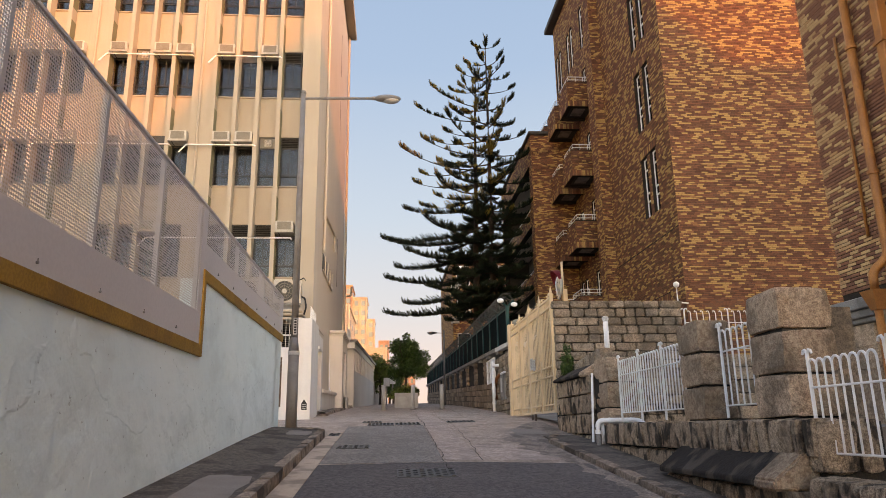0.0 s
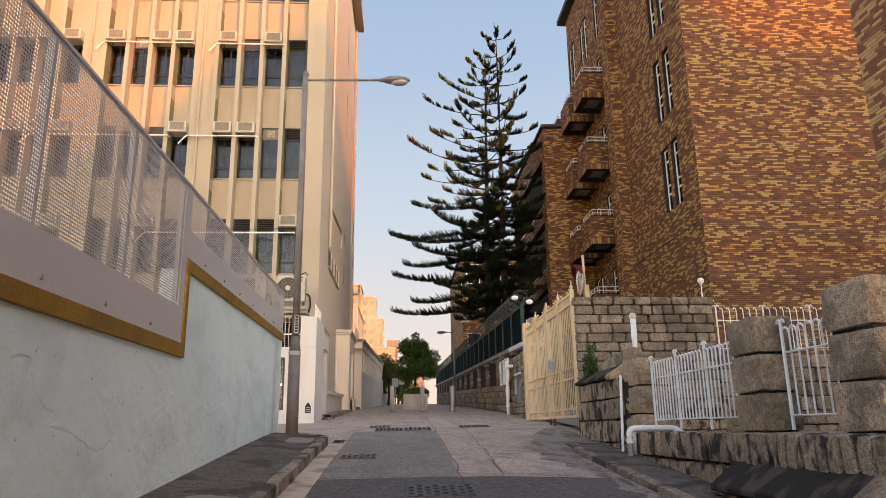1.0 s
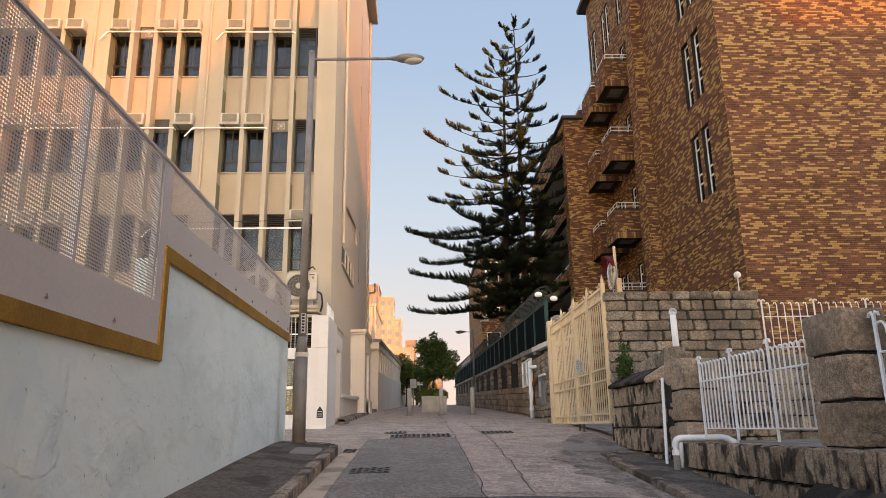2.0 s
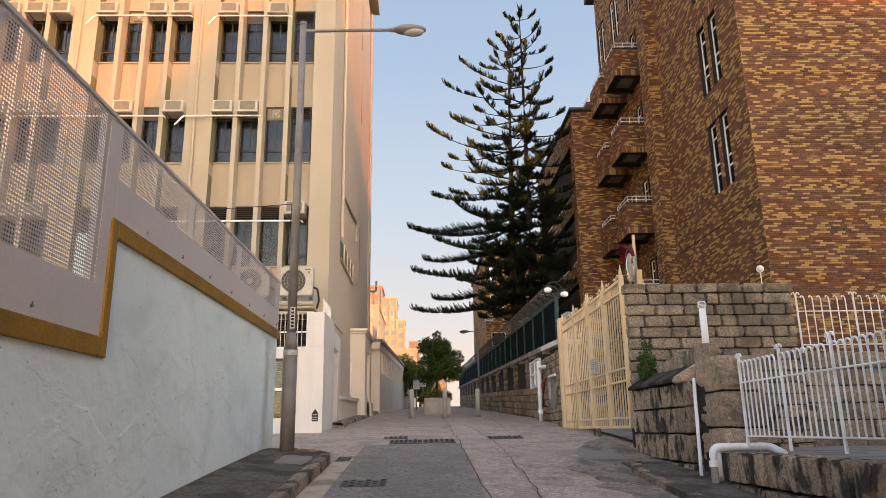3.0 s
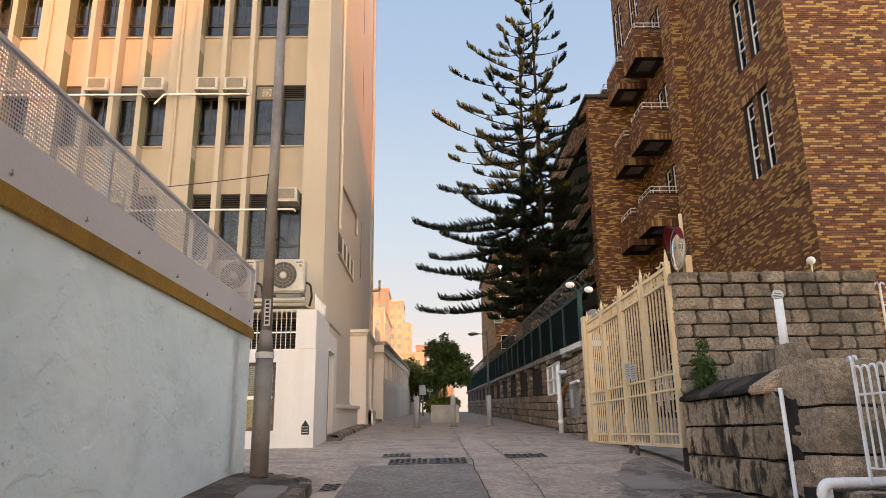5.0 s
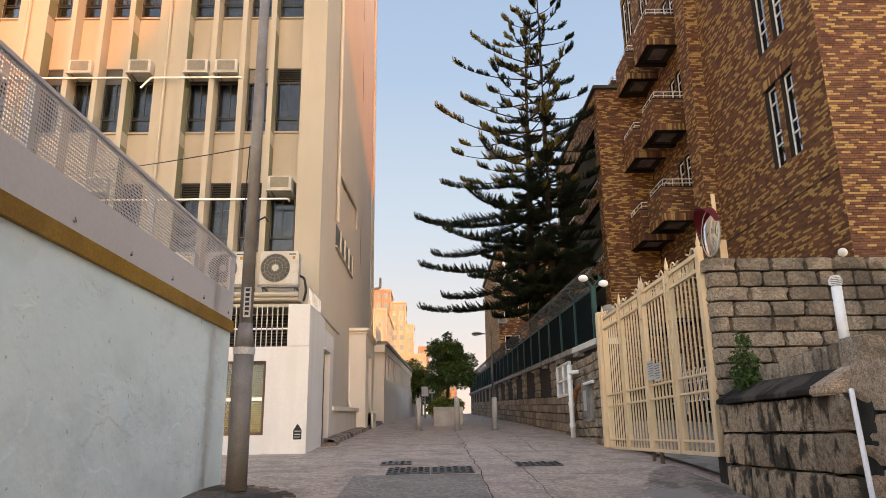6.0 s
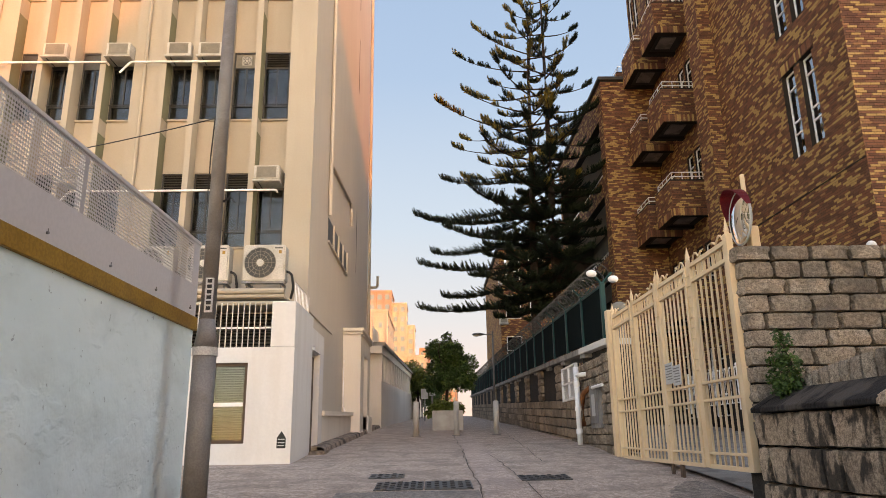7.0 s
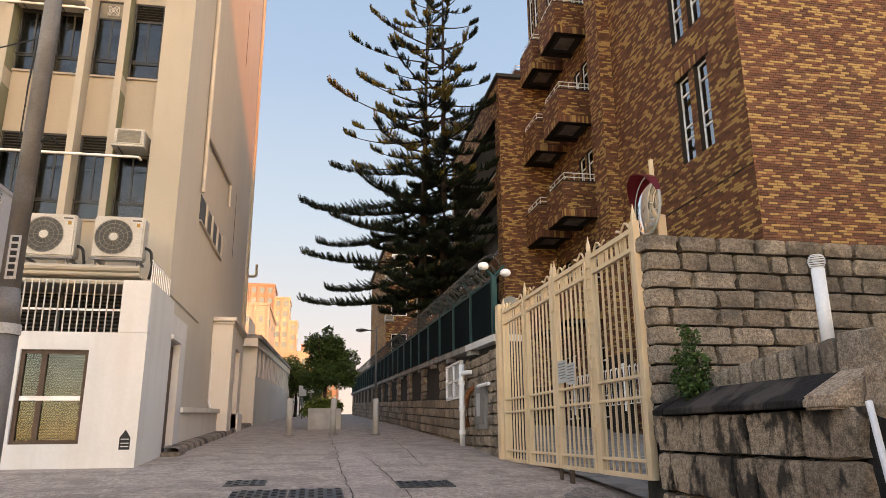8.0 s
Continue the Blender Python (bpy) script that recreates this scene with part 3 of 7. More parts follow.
def hpart(name, bm, material, label="", parent=None):
    return part(name, bm, material, parent or house, label)


# plain side, back, roof
hpart("side_wall", boxed(TX1 - 0.25, TX1, TY0 + 0.002, TY1, 1.0, TZ), M["side"], "smooth warm grey side wall")
hpart("back_wall", boxed(TX0, TX1 - 0.25, TY1 - 0.25, TY1, 1.0, TZ), M["side"])
hpart("roof", boxed(TX0 - 0.5, TX1 + 0.5, TY0 - 0.5, TY1 + 0.25, TZ, TZ + 0.35, bevel=0.03), M["cream"], "overhanging flat roof slab")
hpart("room_wall", boxed(TX0, TX1 - 0.3, 26.4, 26.6, 5, TZ), M["room"], "wall behind the windows, coloured dark like a dim room")
bays = []
x = -4.05
while x > TX0 + 2:
    bays.append(x)
    x -= BAY
lefts = sorted(b - UNIT * k for b in bays for k in range(4))
# spandrels
for z0, z1 in [(4.9, SILLS[0])] + [(HEADS[k], SILLS[k + 1]) for k in range(4)] + [(HEADS[4], TZ)]:
    hpart("spandrel", boxed(TX0, TX1 - 0.252, WYF - 0.02, WYF + 0.2, z0, z1), M["cream"])
    hpart("sill", boxed(TX0, TX1 - 0.6, WYF - 0.07, WYF - 0.021, z1 - 0.05, z1, bevel=0.006), M["cream"])
for z in SILLS:
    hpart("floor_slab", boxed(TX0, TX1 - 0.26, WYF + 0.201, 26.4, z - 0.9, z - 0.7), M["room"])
# fins and wide piers
hpart("corner_pier", boxed(-3.31, TX1 - 0.001, TY0, WYF + 0.2, 4.9, TZ), M["cream"])
fin_xs = []
for b in bays:
    for k in range(3):
        fin_xs.append((b - UNIT * k - (UNIT - WIN_W), b - UNIT * k, 1 if k == 0 else 0))
    wl = b - UNIT * 3
    fin_xs.append((wl - (BAY - 4 * UNIT) - (UNIT - WIN_W), wl, 2))
for x0, x1, kind in fin_xs:
    if kind == 2:
        hpart("pier", boxed(x0, x1, TY0 + 0.15, WYF + 0.19, 4.9, TZ), M["cream"])
        hpart("fin", boxed(x1 - 0.13, x1 - 0.001, TY0 + 0.02, TY0 + 0.149, 4.9, TZ), M["cream"])
        for z0, z1 in zip(SILLS, HEADS):
            hpart("fin_cheek", boxed(x1, x1 + 0.006, TY0 + 0.03, WYF - 0.03, z0 - 0.1, z1 + 0.95), M["olive"], "olive green painted fin side")
        hpart("downpipe", rod(bmesh.new(), (x0 + 0.3, TY0 + 0.09, 6), (x0 + 0.3, TY0 + 0.09, TZ), 0.05), M["cream"], "cream painted waste pipe")
    else:
        hpart("fin", boxed(x0 + 0.002, x1 - 0.008, TY0 + 0.02, WYF + 0.19, 4.9, TZ), M["cream"])
        if kind == 1:
            for z0, z1 in zip(SILLS, HEADS):
                hpart("fin_cheek", boxed(x1 - 0.008, x1 - 0.001, TY0 + 0.03, WYF - 0.03, z0 - 0.1, z1 + 0.95), M["olive"], "olive green painted fin side")


def window_unit(w, h, louvre, fans):
    """One tall steel window: frame, mullion, rail, panes; louvre or fan panel over it."""
    root = new("window")
    fr = bmesh.new()
    t = 0.035
    for a in ((0, t, 0, h), (w - t, w, 0, h), (t, w - t, 0, t), (t, w - t, h - t, h), (t, w - t, 0.36, 0.36 + t), (t, w - t, h - 0.47, h - 0.47 + t)):
        box(fr, a[0], a[1], 0, 0.06, a[2], a[3])
    box(fr, w / 2 - t / 2, w / 2 + t / 2, 0.004, 0.058, 0.36 + t, h - 0.47)
    part("frame", fr, M["frame"], root, "dark steel window frame")
    part("guard_bar", boxed(0, w, -0.05, -0.025, 0.40, 0.42), M["frame"], root)
    part("pane", boxed(t, w - t, 0.024, 0.03, t, 0.36), M["glass"], root)
    part("pane", boxed(t, w / 2 - t / 2, 0.024, 0.03, 0.36 + t, h - 0.47), M["glass"], root)
    part("pane", boxed(w / 2 + t / 2, w - t, 0.024, 0.03, 0.36 + t, h - 0.47), M["glass"], root)
    if louvre:
        for k in range(6):
            s = boxed(t, w - t, -0.03, 0.03, -0.006, 0.006)
            ob = part("slat", s, M["frame"], root)
            ob.matrix_basis = pose(w / 2 - w / 2, 0.03, h - 0.41 + k * 0.066, 35)
        # black sheet paints the shade between the slats
        part("backing", boxed(t, w - t, 0.062, 0.07, h - 0.43, h - t), M["black"], root)
    else:
        part("top_panel", boxed(t, w - t, 0.02, 0.034, h - 0.43, h - t), M["frame"] if not fans else M["acgrille"], root)
    for k in range(fans):
        cx = w * (0.5 if fans == 1 else 0.28 + 0.44 * k)
        f = bmesh.new()
        box(f, cx - 0.13, cx + 0.13, -0.02, 0.02, h - 0.37, h - 0.11, bevel=0.02)
        fan = part("extractor_fan", f, M["acbody"], root)
        for r_ in (0.045, 0.08, 0.11):
            ring = [(cx + r_ * math.cos(a * math.tau / 14), -0.022, h - 0.24 + r_ * math.sin(a * math.tau / 14)) for a in range(15)]
            part("grille_ring", tube(bmesh.new(), ring, 0.006, 4), M["frame"], fan)
    return root


def cooler(n=0):
    """A window cooler: casing, grille, tray, bracket."""
    root = tagged(new("window_cooler"), "cream window air conditioner with slotted olive face", "air conditioner", "window coolers")
    part("casing", boxed(0, 0.6, -0.42, 0.12, 0, 0.36, bevel=0.018, seg=2), M["acbody"], root)
    gr = bmesh.new()
    for k in range(9):
        box(gr, 0.07, 0.53, -0.432, -0.421, 0.05 + k * 0.029, 0.068 + k * 0.029)
    part("grille", gr, M["acgrille"], root, "olive slotted outlet grille")
    part("grille_back", boxed(0.065, 0.535, -0.426, -0.4205, 0.04, 0.32), M["acgrille"], root)
    part("drip_tray", boxed(-0.03, 0.63, -0.47, 0.05, -0.06, -0.02, bevel=0.008), M["acbody"], root)
    part("bracket", tube(bmesh.new(), [(0.1, -0.4, -0.06), (0.1, 0.2, -0.06), (0.1, 0.2, -0.3)], 0.014, 6), M["frame"], root)
    return root


templates = {k: window_unit(WIN_W, 1.9, *k) for k in ((False, 0), (True, 0), (False, 1), (False, 2))}
rng = random.Random(11)
window_list, cooler_list = [], []
plan_low = {0: "cool", 1: "lou", 2: "lou", 3: "lou"}
plan_2 = {0: "lou", 1: "fan", 2: "cool", 3: "cool", 4: "cool", 5: "plain", 6: "cool", 7: "plain"}
plan_3 = {0: "lou", 1: "cool", 2: "plain", 3: "cool", 4: "cool", 5: "cool", 6: "fan", 7: "cool"}
order = sorted(lefts, reverse=True)
for fl, (z0, z1) in enumerate(zip(SILLS, HEADS)):
    for k, xr in enumerate(order):
        plan = (plan_low, plan_2, plan_3)[fl] if fl < 3 else {}
        what = plan.get(k) or rng.choice(("cool", "cool", "plain", "lou", "cool"))
        xl = xr
        window_list.append((xl, z0, (what == "lou", {"fan": 1}.get(what, 2 if (fl == 0 and k == 0) else 0))))
        if what == "cool":
            cooler_list.append((xl, z1))
for xl, z0, key in window_list:
    w = copy_thing(templates[key], Matrix.Translation((xl, WYF, z0)))
    w.parent = house
for r_ in templates.values():
    for o in (*r_.children_recursive, r_):
        bpy.data.objects.remove(o)
ac = cooler()
for i, (xl, z1) in enumerate(cooler_list):
    at = Matrix.Translation((xl + 0.02, WYF - 0.12, z1 - 0.36))
    if i:
        copy_thing(ac, at)
    else:
        ac.matrix_basis = at
# drain pipes under the coolers
for z, xa, xb in ((11.42, -7.3, -4.9), (11.42, -12.5, -7.9), (14.95, -6.5, -4.1), (14.95, -10.4, -7.3), (7.98, -8.4, -3.5), (18.4, -10.3, -4.1)):
    hpart("drain_pipe", tube(bmesh.new(), bend([(xa - 0.25, TY0 - 0.02, z - 0.3), (xa, TY0 - 0.02, z), (xb, TY0 - 0.02, z), (xb, TY0 + 0.1, z - 0.02)], 0.07), 0.026, 8), M["whitepaint"], "thin white drain pipe")
# side wall details
for z0, z1, y0, y1 in ((8.15, 23.9, 26.3, 26.3),):
    hpart("rainwater_pipe", tube(bmesh.new(), bend([(TX1 + 0.07, y0, z0), (TX1 + 0.07, y0, z1)], 0.05), 0.055, 8), M["side"], "grey rainwater pipe")
hpart("rainwater_pipe", tube(bmesh.new(), bend([(TX1 + 0.05, 26.35, 9.75), (TX1 + 0.05, 31.35, 10.2), (TX1 + 0.05, 31.35, 9.4)], 0.2), 0.045, 8), M["side"])
hpart("corner_pipe", rod(bmesh.new(), (TX1 + 0.09, TY1 - 0.12, 5.8), (TX1 + 0.09, TY1 - 0.12, TZ), 0.07), M["cream"], "cream rainwater pipe on the far corner")
hpart("pipe_hook", tube(bmesh.new(), bend([(TX1 + 0.1, TY1 + 0.05, 8.6), (TX1 + 0.45, TY1 + 0.05, 8.6), (TX1 + 0.45, TY1 + 0.05, 9.1)], 0.12), 0.06, 8), M["cream"])
for k in range(4):
    y = 26.45 + k * 1.05
    # solid dark slab paints the unlit inside of each slot
    vent = part("side_window", boxed(TX1 - 0.02, TX1 + 0.012, y, y + 0.85, 7.5, 8.15), M["frame"], house, "small dark slot window")
    part("window_reveal", boxed(TX1 + 0.0, TX1 + 0.06, y + 0.86, y + 1.0, 7.48, 8.17), M["side"], vent)
hpart("side_sill", boxed(TX1 + 0.001, TX1 + 0.06, 26.4, 30.65, 7.43, 7.479), M["side"])
for z in (8.2, 15.6, 19.4):
    # groove drawn as a thin proud strip in the shade colour
    hpart("groove", boxed(TX1, TX1 + 0.01, 33.4, 33.44, z, z + 2.4), M["dark"])
# ledge bands on the side wall above the lower storey
hpart("band", boxed(TX1 + 0.001, TX1 + 0.04, TY0, 27.6, 5.05, 5.11, bevel=0.01), M["side"])
hpart("band", boxed(TX0, TX1 + 0.04, TY0 - 0.06, TY0 - 0.003, 4.92, 5.12, bevel=0.01), M["cream"])

# lower storey that stands forward, with window, rail and door
BX, BY0, BY1, BZ = -2.33, 20.82, 23.70, 4.18
low = thing("lower_storey", "white rendered lower storey with railed terrace, window and side door", "annexe")
g0 = g(20.8) - 0.3
xs_w = (-4.16, -3.17)
for a in ((xs_w[1], BX, BY0, BY0 + 0.22, g0, 3.86), (-12, xs_w[0], BY0, BY0 + 0.22, g0, 3.86), (xs_w[0], xs_w[1], BY0, BY0 + 0.22, g0, 2.15), (xs_w[0], xs_w[1], BY0, BY0 + 0.22, 3.58, 3.86)):
    part("front_wall", boxed(*a), M["white"], low)
part("corner_post", boxed(-2.78, BX - 0.002, BY0 + 0.002, BY0 + 0.4, 3.861, 4.72, bevel=0.012), M["white"], low)
part("side_wall", boxed(BX - 0.22, BX - 0.001, BY0 + 0.221, 22.75, g0, 4.72), M["white"], low)
part("side_wall", boxed(BX - 0.22, BX - 0.001, 23.62, 24.3, g0, 4.5), M["white"], low)
part("side_wall", boxed(BX - 0.22, BX - 0.001, 22.75, 23.62, 4.0, 4.5), M["white"], low)
part("side_wall", boxed(TX1 + 0.003, BX - 0.22, 24.1, 24.3, g0, 4.5), M["white"], low)
part("terrace_floor", boxed(-12, BX - 0.221, BY0 + 0.221, 23.7, 3.6, 3.7), M["concrete"], low)
part("back_wall", boxed(-12, -2.9, 23.05, 23.25, 3.701, 4.9), M["side"], low)
door = part("side_door", boxed(BX - 0.16, BX - 0.10, 22.78, 23.6, g(23), 3.95, bevel=0.005), M["doorwood"], low, "brown door set deep in the white wall")
part("door_frame", boxed(BX - 0.1, BX + 0.03, 23.54, 23.62, g(23) - 0.1, 4.05), M["white"], door)
part("door_hood", boxed(BX - 0.05, BX + 0.05, 22.70, 23.66, 4.02, 4.10), M["white"], door)
win = new("front_window")
win.parent = low
fr = bmesh.new()
for a in ((xs_w[0], xs_w[0] + 0.06, 2.15, 3.58), (xs_w[1] - 0.06, xs_w[1], 2.15, 3.58), (xs_w[0] + 0.06, xs_w[1] - 0.06, 3.52, 3.58), (xs_w[0] + 0.06, xs_w[1] - 0.06, 2.15, 2.21), (-3.86, -3.78, 2.21, 3.52)):
    box(fr, a[0], a[1], BY0 + 0.05, BY0 + 0.12, a[2], a[3])
part("window_frame", fr, M["doorwood"], win, "bronze window frame")
part("transom", boxed(xs_w[0] + 0.06, xs_w[1] - 0.06, BY0 + 0.04, BY0 + 0.049, 2.80, 2.87), M["whitepaint"], win, "white transom bar")
for z0, z1 in ((2.21, 2.83), (2.84, 3.52)):
    part("pane", boxed(xs_w[0] + 0.06, xs_w[1] - 0.06, BY0 + 0.085, BY0 + 0.09, z0, z1), M["glass"], win)
for k in range(30):
    s = part("blind_slat", boxed(xs_w[0] + 0.07, xs_w[1] - 0.07, -0.014, 0.014, -0.002, 0.002), M["shade"], win)
    s.matrix_basis = pose(0, BY0 + 0.17, 2.24 + k * 0.043, 30)
# unseen rear and end walls, added to keep outside light from the room
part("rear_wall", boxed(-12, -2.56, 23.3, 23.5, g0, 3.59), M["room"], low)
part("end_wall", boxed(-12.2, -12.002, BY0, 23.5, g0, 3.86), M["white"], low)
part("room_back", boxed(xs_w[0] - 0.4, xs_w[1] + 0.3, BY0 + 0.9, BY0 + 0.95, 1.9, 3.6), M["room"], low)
# terrace railing
rail = thing("terrace_railing", "white square-bar railing round the terrace", "railing")
part("top_rail", boxed(-12, -2.79, BY0 + 0.09, BY0 + 0.12, 4.22, 4.25), M["whitepaint"], rail)
bar = part("bar", boxed(-0.009, 0.009, -0.009, 0.009, 0, 0.85), M["acbody"], rail)
bar.matrix_basis = Matrix.Translation((-2.9, BY0 + 0.075, 3.861))
def more(ob, *places):
    for p in places:
        c = ob.copy()
        scene.collection.objects.link(c)
        c.matrix_basis = p if isinstance(p, Matrix) else Matrix.Translation(p)
more(bar, *[(-2.9 - 0.105 * k, BY0 + 0.075, 3.861) for k in range(1, 70)])
sbar = part("bar", rod(bmesh.new(), (0, 0, 0), (0, 0, 0.42), 0.007, n=5), M["whitepaint"], rail)
sbar.matrix_basis = Matrix.Translation((BX - 0.1, BY0 + 0.35, 4.721))
more(sbar, *[(BX - 0.1, BY0 + 0.35 + 0.15 * k, 4.721) for k in range(1, 11)])
part("side_rail", tube(bmesh.new(), [(BX - 0.1, BY0 + 0.3, 5.13), (BX - 0.1, 22.4, 5.13)], 0.009, 6), M["whitepaint"], rail)
# louvred opening behind the railing
# louvre opening's depth of shade drawn as one black sheet
lou = part("louvre_window", boxed(-11, -3.0, 23.0, 23.04, 3.95, 4.86), M["black"], low, "dark louvred opening behind the railing")
for k in range(12):
    s = part("louvre_slat", boxed(-11, -3.0, -0.035, 0.035, -0.004, 0.004), M["frame"], lou)
    s.matrix_basis = pose(0, 22.95, 4.0 + k * 0.073, 35)
for x in (-3.0, -4.4, -5.8):
    part("louvre_post", boxed(x - 0.03, x + 0.03, 22.90, 22.99, 3.9, 4.88), M["frame"], lou)
# pipes and canopy over the terrace
part("canopy", boxed(-12, -2.72, 21.7, 23.7, 4.93, 4.99, bevel=0.01), M["cream"], low)
for k, (z, r_) in enumerate(((5.08, 0.06), (4.98, 0.04), (4.84, 0.045))):
    part("service_pipe", tube(bmesh.new(), [(-12, 21.62 + 0.02 * k, z), (-2.74, 21.62 + 0.02 * k, z)], r_, 8), M["cream"], low, "cream service pipe run")


def condenser():
    root = tagged(new("condenser_unit"), "cream outdoor condenser with round fan grille on steel bracket", "condenser", "outdoor condensers")
    part("casing", boxed(-0.44, 0.44, 0, 0.36, 0, 0.80, bevel=0.03, seg=2), M["acbody"], root)
    part("fan_well", rod(bmesh.new(), (-0.08, -0.004, 0.40), (-0.08, 0.006, 0.40), 0.325, n=36), M["frame"], root, "dark round fan opening")
    for r_ in (0.09, 0.17, 0.25, 0.33):
        part("guard_ring", tube(bmesh.new(), [(-0.08 + r_ * math.cos(a * math.tau / 28), -0.02, 0.40 + r_ * math.sin(a * math.tau / 28)) for a in range(29)], 0.006, 5), M["acgrille"], root)
    for k in range(16):
        a = k * math.tau / 16
        part("guard_spoke", rod(bmesh.new(), (-0.08 + 0.07 * math.cos(a), -0.016, 0.40 + 0.07 * math.sin(a)), (-0.08 + 0.33 * math.cos(a), -0.016, 0.40 + 0.33 * math.sin(a)), 0.004, n=4), M["acgrille"], root)
    part("hub", rod(bmesh.new(), (-0.08, -0.03, 0.40), (-0.08, 0.0, 0.40), 0.075, n=20), M["acbody"], root)
    part("badge", boxed(0.30, 0.36, -0.006, 0.001, 0.60, 0.67), M["ochre"], root, "orange warning sticker")
    part("maker_bar", boxed(0.22, 0.38, -0.004, 0.001, 0.71, 0.735), M["frame"], root)
    br = bmesh.new()
    for x in (-0.36, 0.36):
        box(br, x - 0.02, x + 0.02, -0.05, 0.5, -0.05, -0.005)
        rod(br, (x, 0.0, -0.05), (x, 0.5, -0.42), 0.015, n=6)
    box(br, -0.46, 0.46, -0.04, -0.005, -0.045, -0.006)
    part("bracket", br, M["steel"], root, "galvanised angle bracket")
    part("hose", tube(bmesh.new(), bend([(0.44, 0.2, 0.25), (0.56, 0.15, 0.2), (0.6, 0.2, -0.1), (0.52, 0.35, -0.3)], 0.08), 0.028, 7), M["black"], root, "black insulated hose")
    return root


c0 = condenser()
c0.matrix_basis = Matrix.Translation((-3.33, 22.25, 5.42))
copy_thing(c0, Matrix.Translation((-4.52, 22.25, 5.42)))
copy_thing(c0, Matrix.Translation((-5.7, 22.25, 5.42)))
part("bracket_wall", boxed(-7, TX1 - 0.4, 22.7, 23.75, 4.991, 5.06), M["cream"], low)
# plinth ledges, gate house and long lane wall
plinth = bmesh.new()
prism(plinth, [(24.3, 1.8), (30.19, 1.95), (30.19, 2.88), (24.3, 2.72)], "x", TX1 + 0.003, -2.36)
hpart("plinth", plinth, M["lane_paint"])
pc = bmesh.new()
prism(pc, [(24.3, 2.722), (30.19, 2.882), (30.19, 2.99), (24.3, 2.83)], "x", TX1 + 0.003, -2.28)
hpart("plinth_cap", pc, M["lane_paint"], "pale sloping plinth cap")
gh = thing("gate_house", "cream rendered gatepost block with moulded cap and recessed doorway", "gate house")
HX = -2.08
part("body", boxed(-2.655, HX, 30.2, 31.2, 1.9, 5.42), M["lane_paint"], gh)
part("body", boxed(-2.655, HX, 32.5, 33.4, 1.9, 5.42), M["lane_paint"], gh)
part("lintel", boxed(-2.655, HX, 31.2, 32.5, 4.85, 5.42), M["lane_paint"], gh)
part("doorway", boxed(-2.655, HX - 0.42, 31.2, 32.5, 1.9, 4.85), M["side"], gh, "recessed doorway")
part("cap", boxed(-2.655, HX + 0.05, 30.14, 33.46, 5.421, 5.5, bevel=0.015), M["lane_paint"], gh)
part("cap", boxed(-2.655, HX + 0.1, 30.08, 33.52, 5.501, 5.62, bevel=0.02), M["lane_paint"], gh, "moulded cap")
part("plinth", boxed(HX - 0.3, HX + 0.06, 32.5, 33.9, 1.9, 2.95, bevel=0.03), M["lane_paint"], gh)
part("drain_pipe", tube(bmesh.new(), bend([(-2.6, 30.12, 4.6), (-2.6, 30.12, 3.2), (-2.5, 29.8, 3.0)], 0.1), 0.03, 6), M["whitepaint"], gh)
lane_w = thing("wall_lane_west", "grey rendered lane wall with a row of tall slots under a dark coping", "wall", kind="structure")
LY0, LY1 = 38.1, 104.0
ltop = lambda y: 6.05 + (y - 38) * 0.032
bm = bmesh.new()
prism(bm, [(LY0, 1.5), (LY1, 3.5), (LY1, g(LY1) + 1.9), (LY0, g(LY0) + 1.95)], "x", -2.6, -2.0)
part("wall_base", bm, M["lane_paint"], lane_w)
n_slot = 40
for k in range(n_slot):
    y = LY0 + 0.4 + k * (LY1 - LY0 - 1) / n_slot
    zb = g(y) + 1.92
    pier = bmesh.new()
    prism(pier, [(y, zb - 0.1), (y + 0.55, zb - 0.1), (y + 0.55, ltop(y + 0.55) - 0.3), (y, ltop(y) - 0.3)], "x", -2.6, -2.02)
    part("pier", pier, M["lane_paint"], lane_w)
bm = bmesh.new()
prism(bm, [(LY0, ltop(LY0) - 0.32), (LY1, ltop(LY1) - 0.32), (LY1, ltop(LY1)), (LY0, ltop(LY0))], "x", -2.62, -1.98)
part("wall_head", bm, M["lane_paint"], lane_w)
bm = bmesh.new()
prism(bm, [(LY0, ltop(LY0) + 0.002), (LY1, ltop(LY1) + 0.002), (LY1, ltop(LY1) + 0.16), (LY0, ltop(LY0) + 0.16)], "x", -2.7, -1.88)
part("coping", bm, M["concrete"], lane_w, "dark grey coping")
bm = bmesh.new()
# dark wall paints the shade seen through the slots
prism(bm, [(LY0, 2), (LY1, 4), (LY1, ltop(LY1)), (LY0, ltop(LY0))], "x", -3.4, -3.3)
part("inner_wall", bm, M["dark"], lane_w)
lane_w.matrix_basis = Matrix.Translation((-2.0, LY0, 0)) @ Matrix.Rotation(-math.atan2(1.5, LY1 - LY0), 4, "Z") @ Matrix.Translation((2.0, -LY0, 0))
for k in range(9):
    part("spike", rod(bmesh.new(), (-2.4, 38.3 + 0.28 * k, 6.1), (-2.4, 38.3 + 0.28 * k, 6.95), 0.02, n=5), M["lane_paint"], lane_w)
lk = thing("kerb_lane", "low worn concrete kerb along the rendered wall", "kerb", kind="structure")
bm = bmesh.new()
sheet(bm, [-2.36, -2.25, -2.12, -2.06, -2.02], spans(22.9, 100, 0.9), lambda x, y: 0.12 if x < -2.1 else (0.09 if x < -2.04 else -0.05))
part("kerb_strip", bm, M["kerb"], lk)
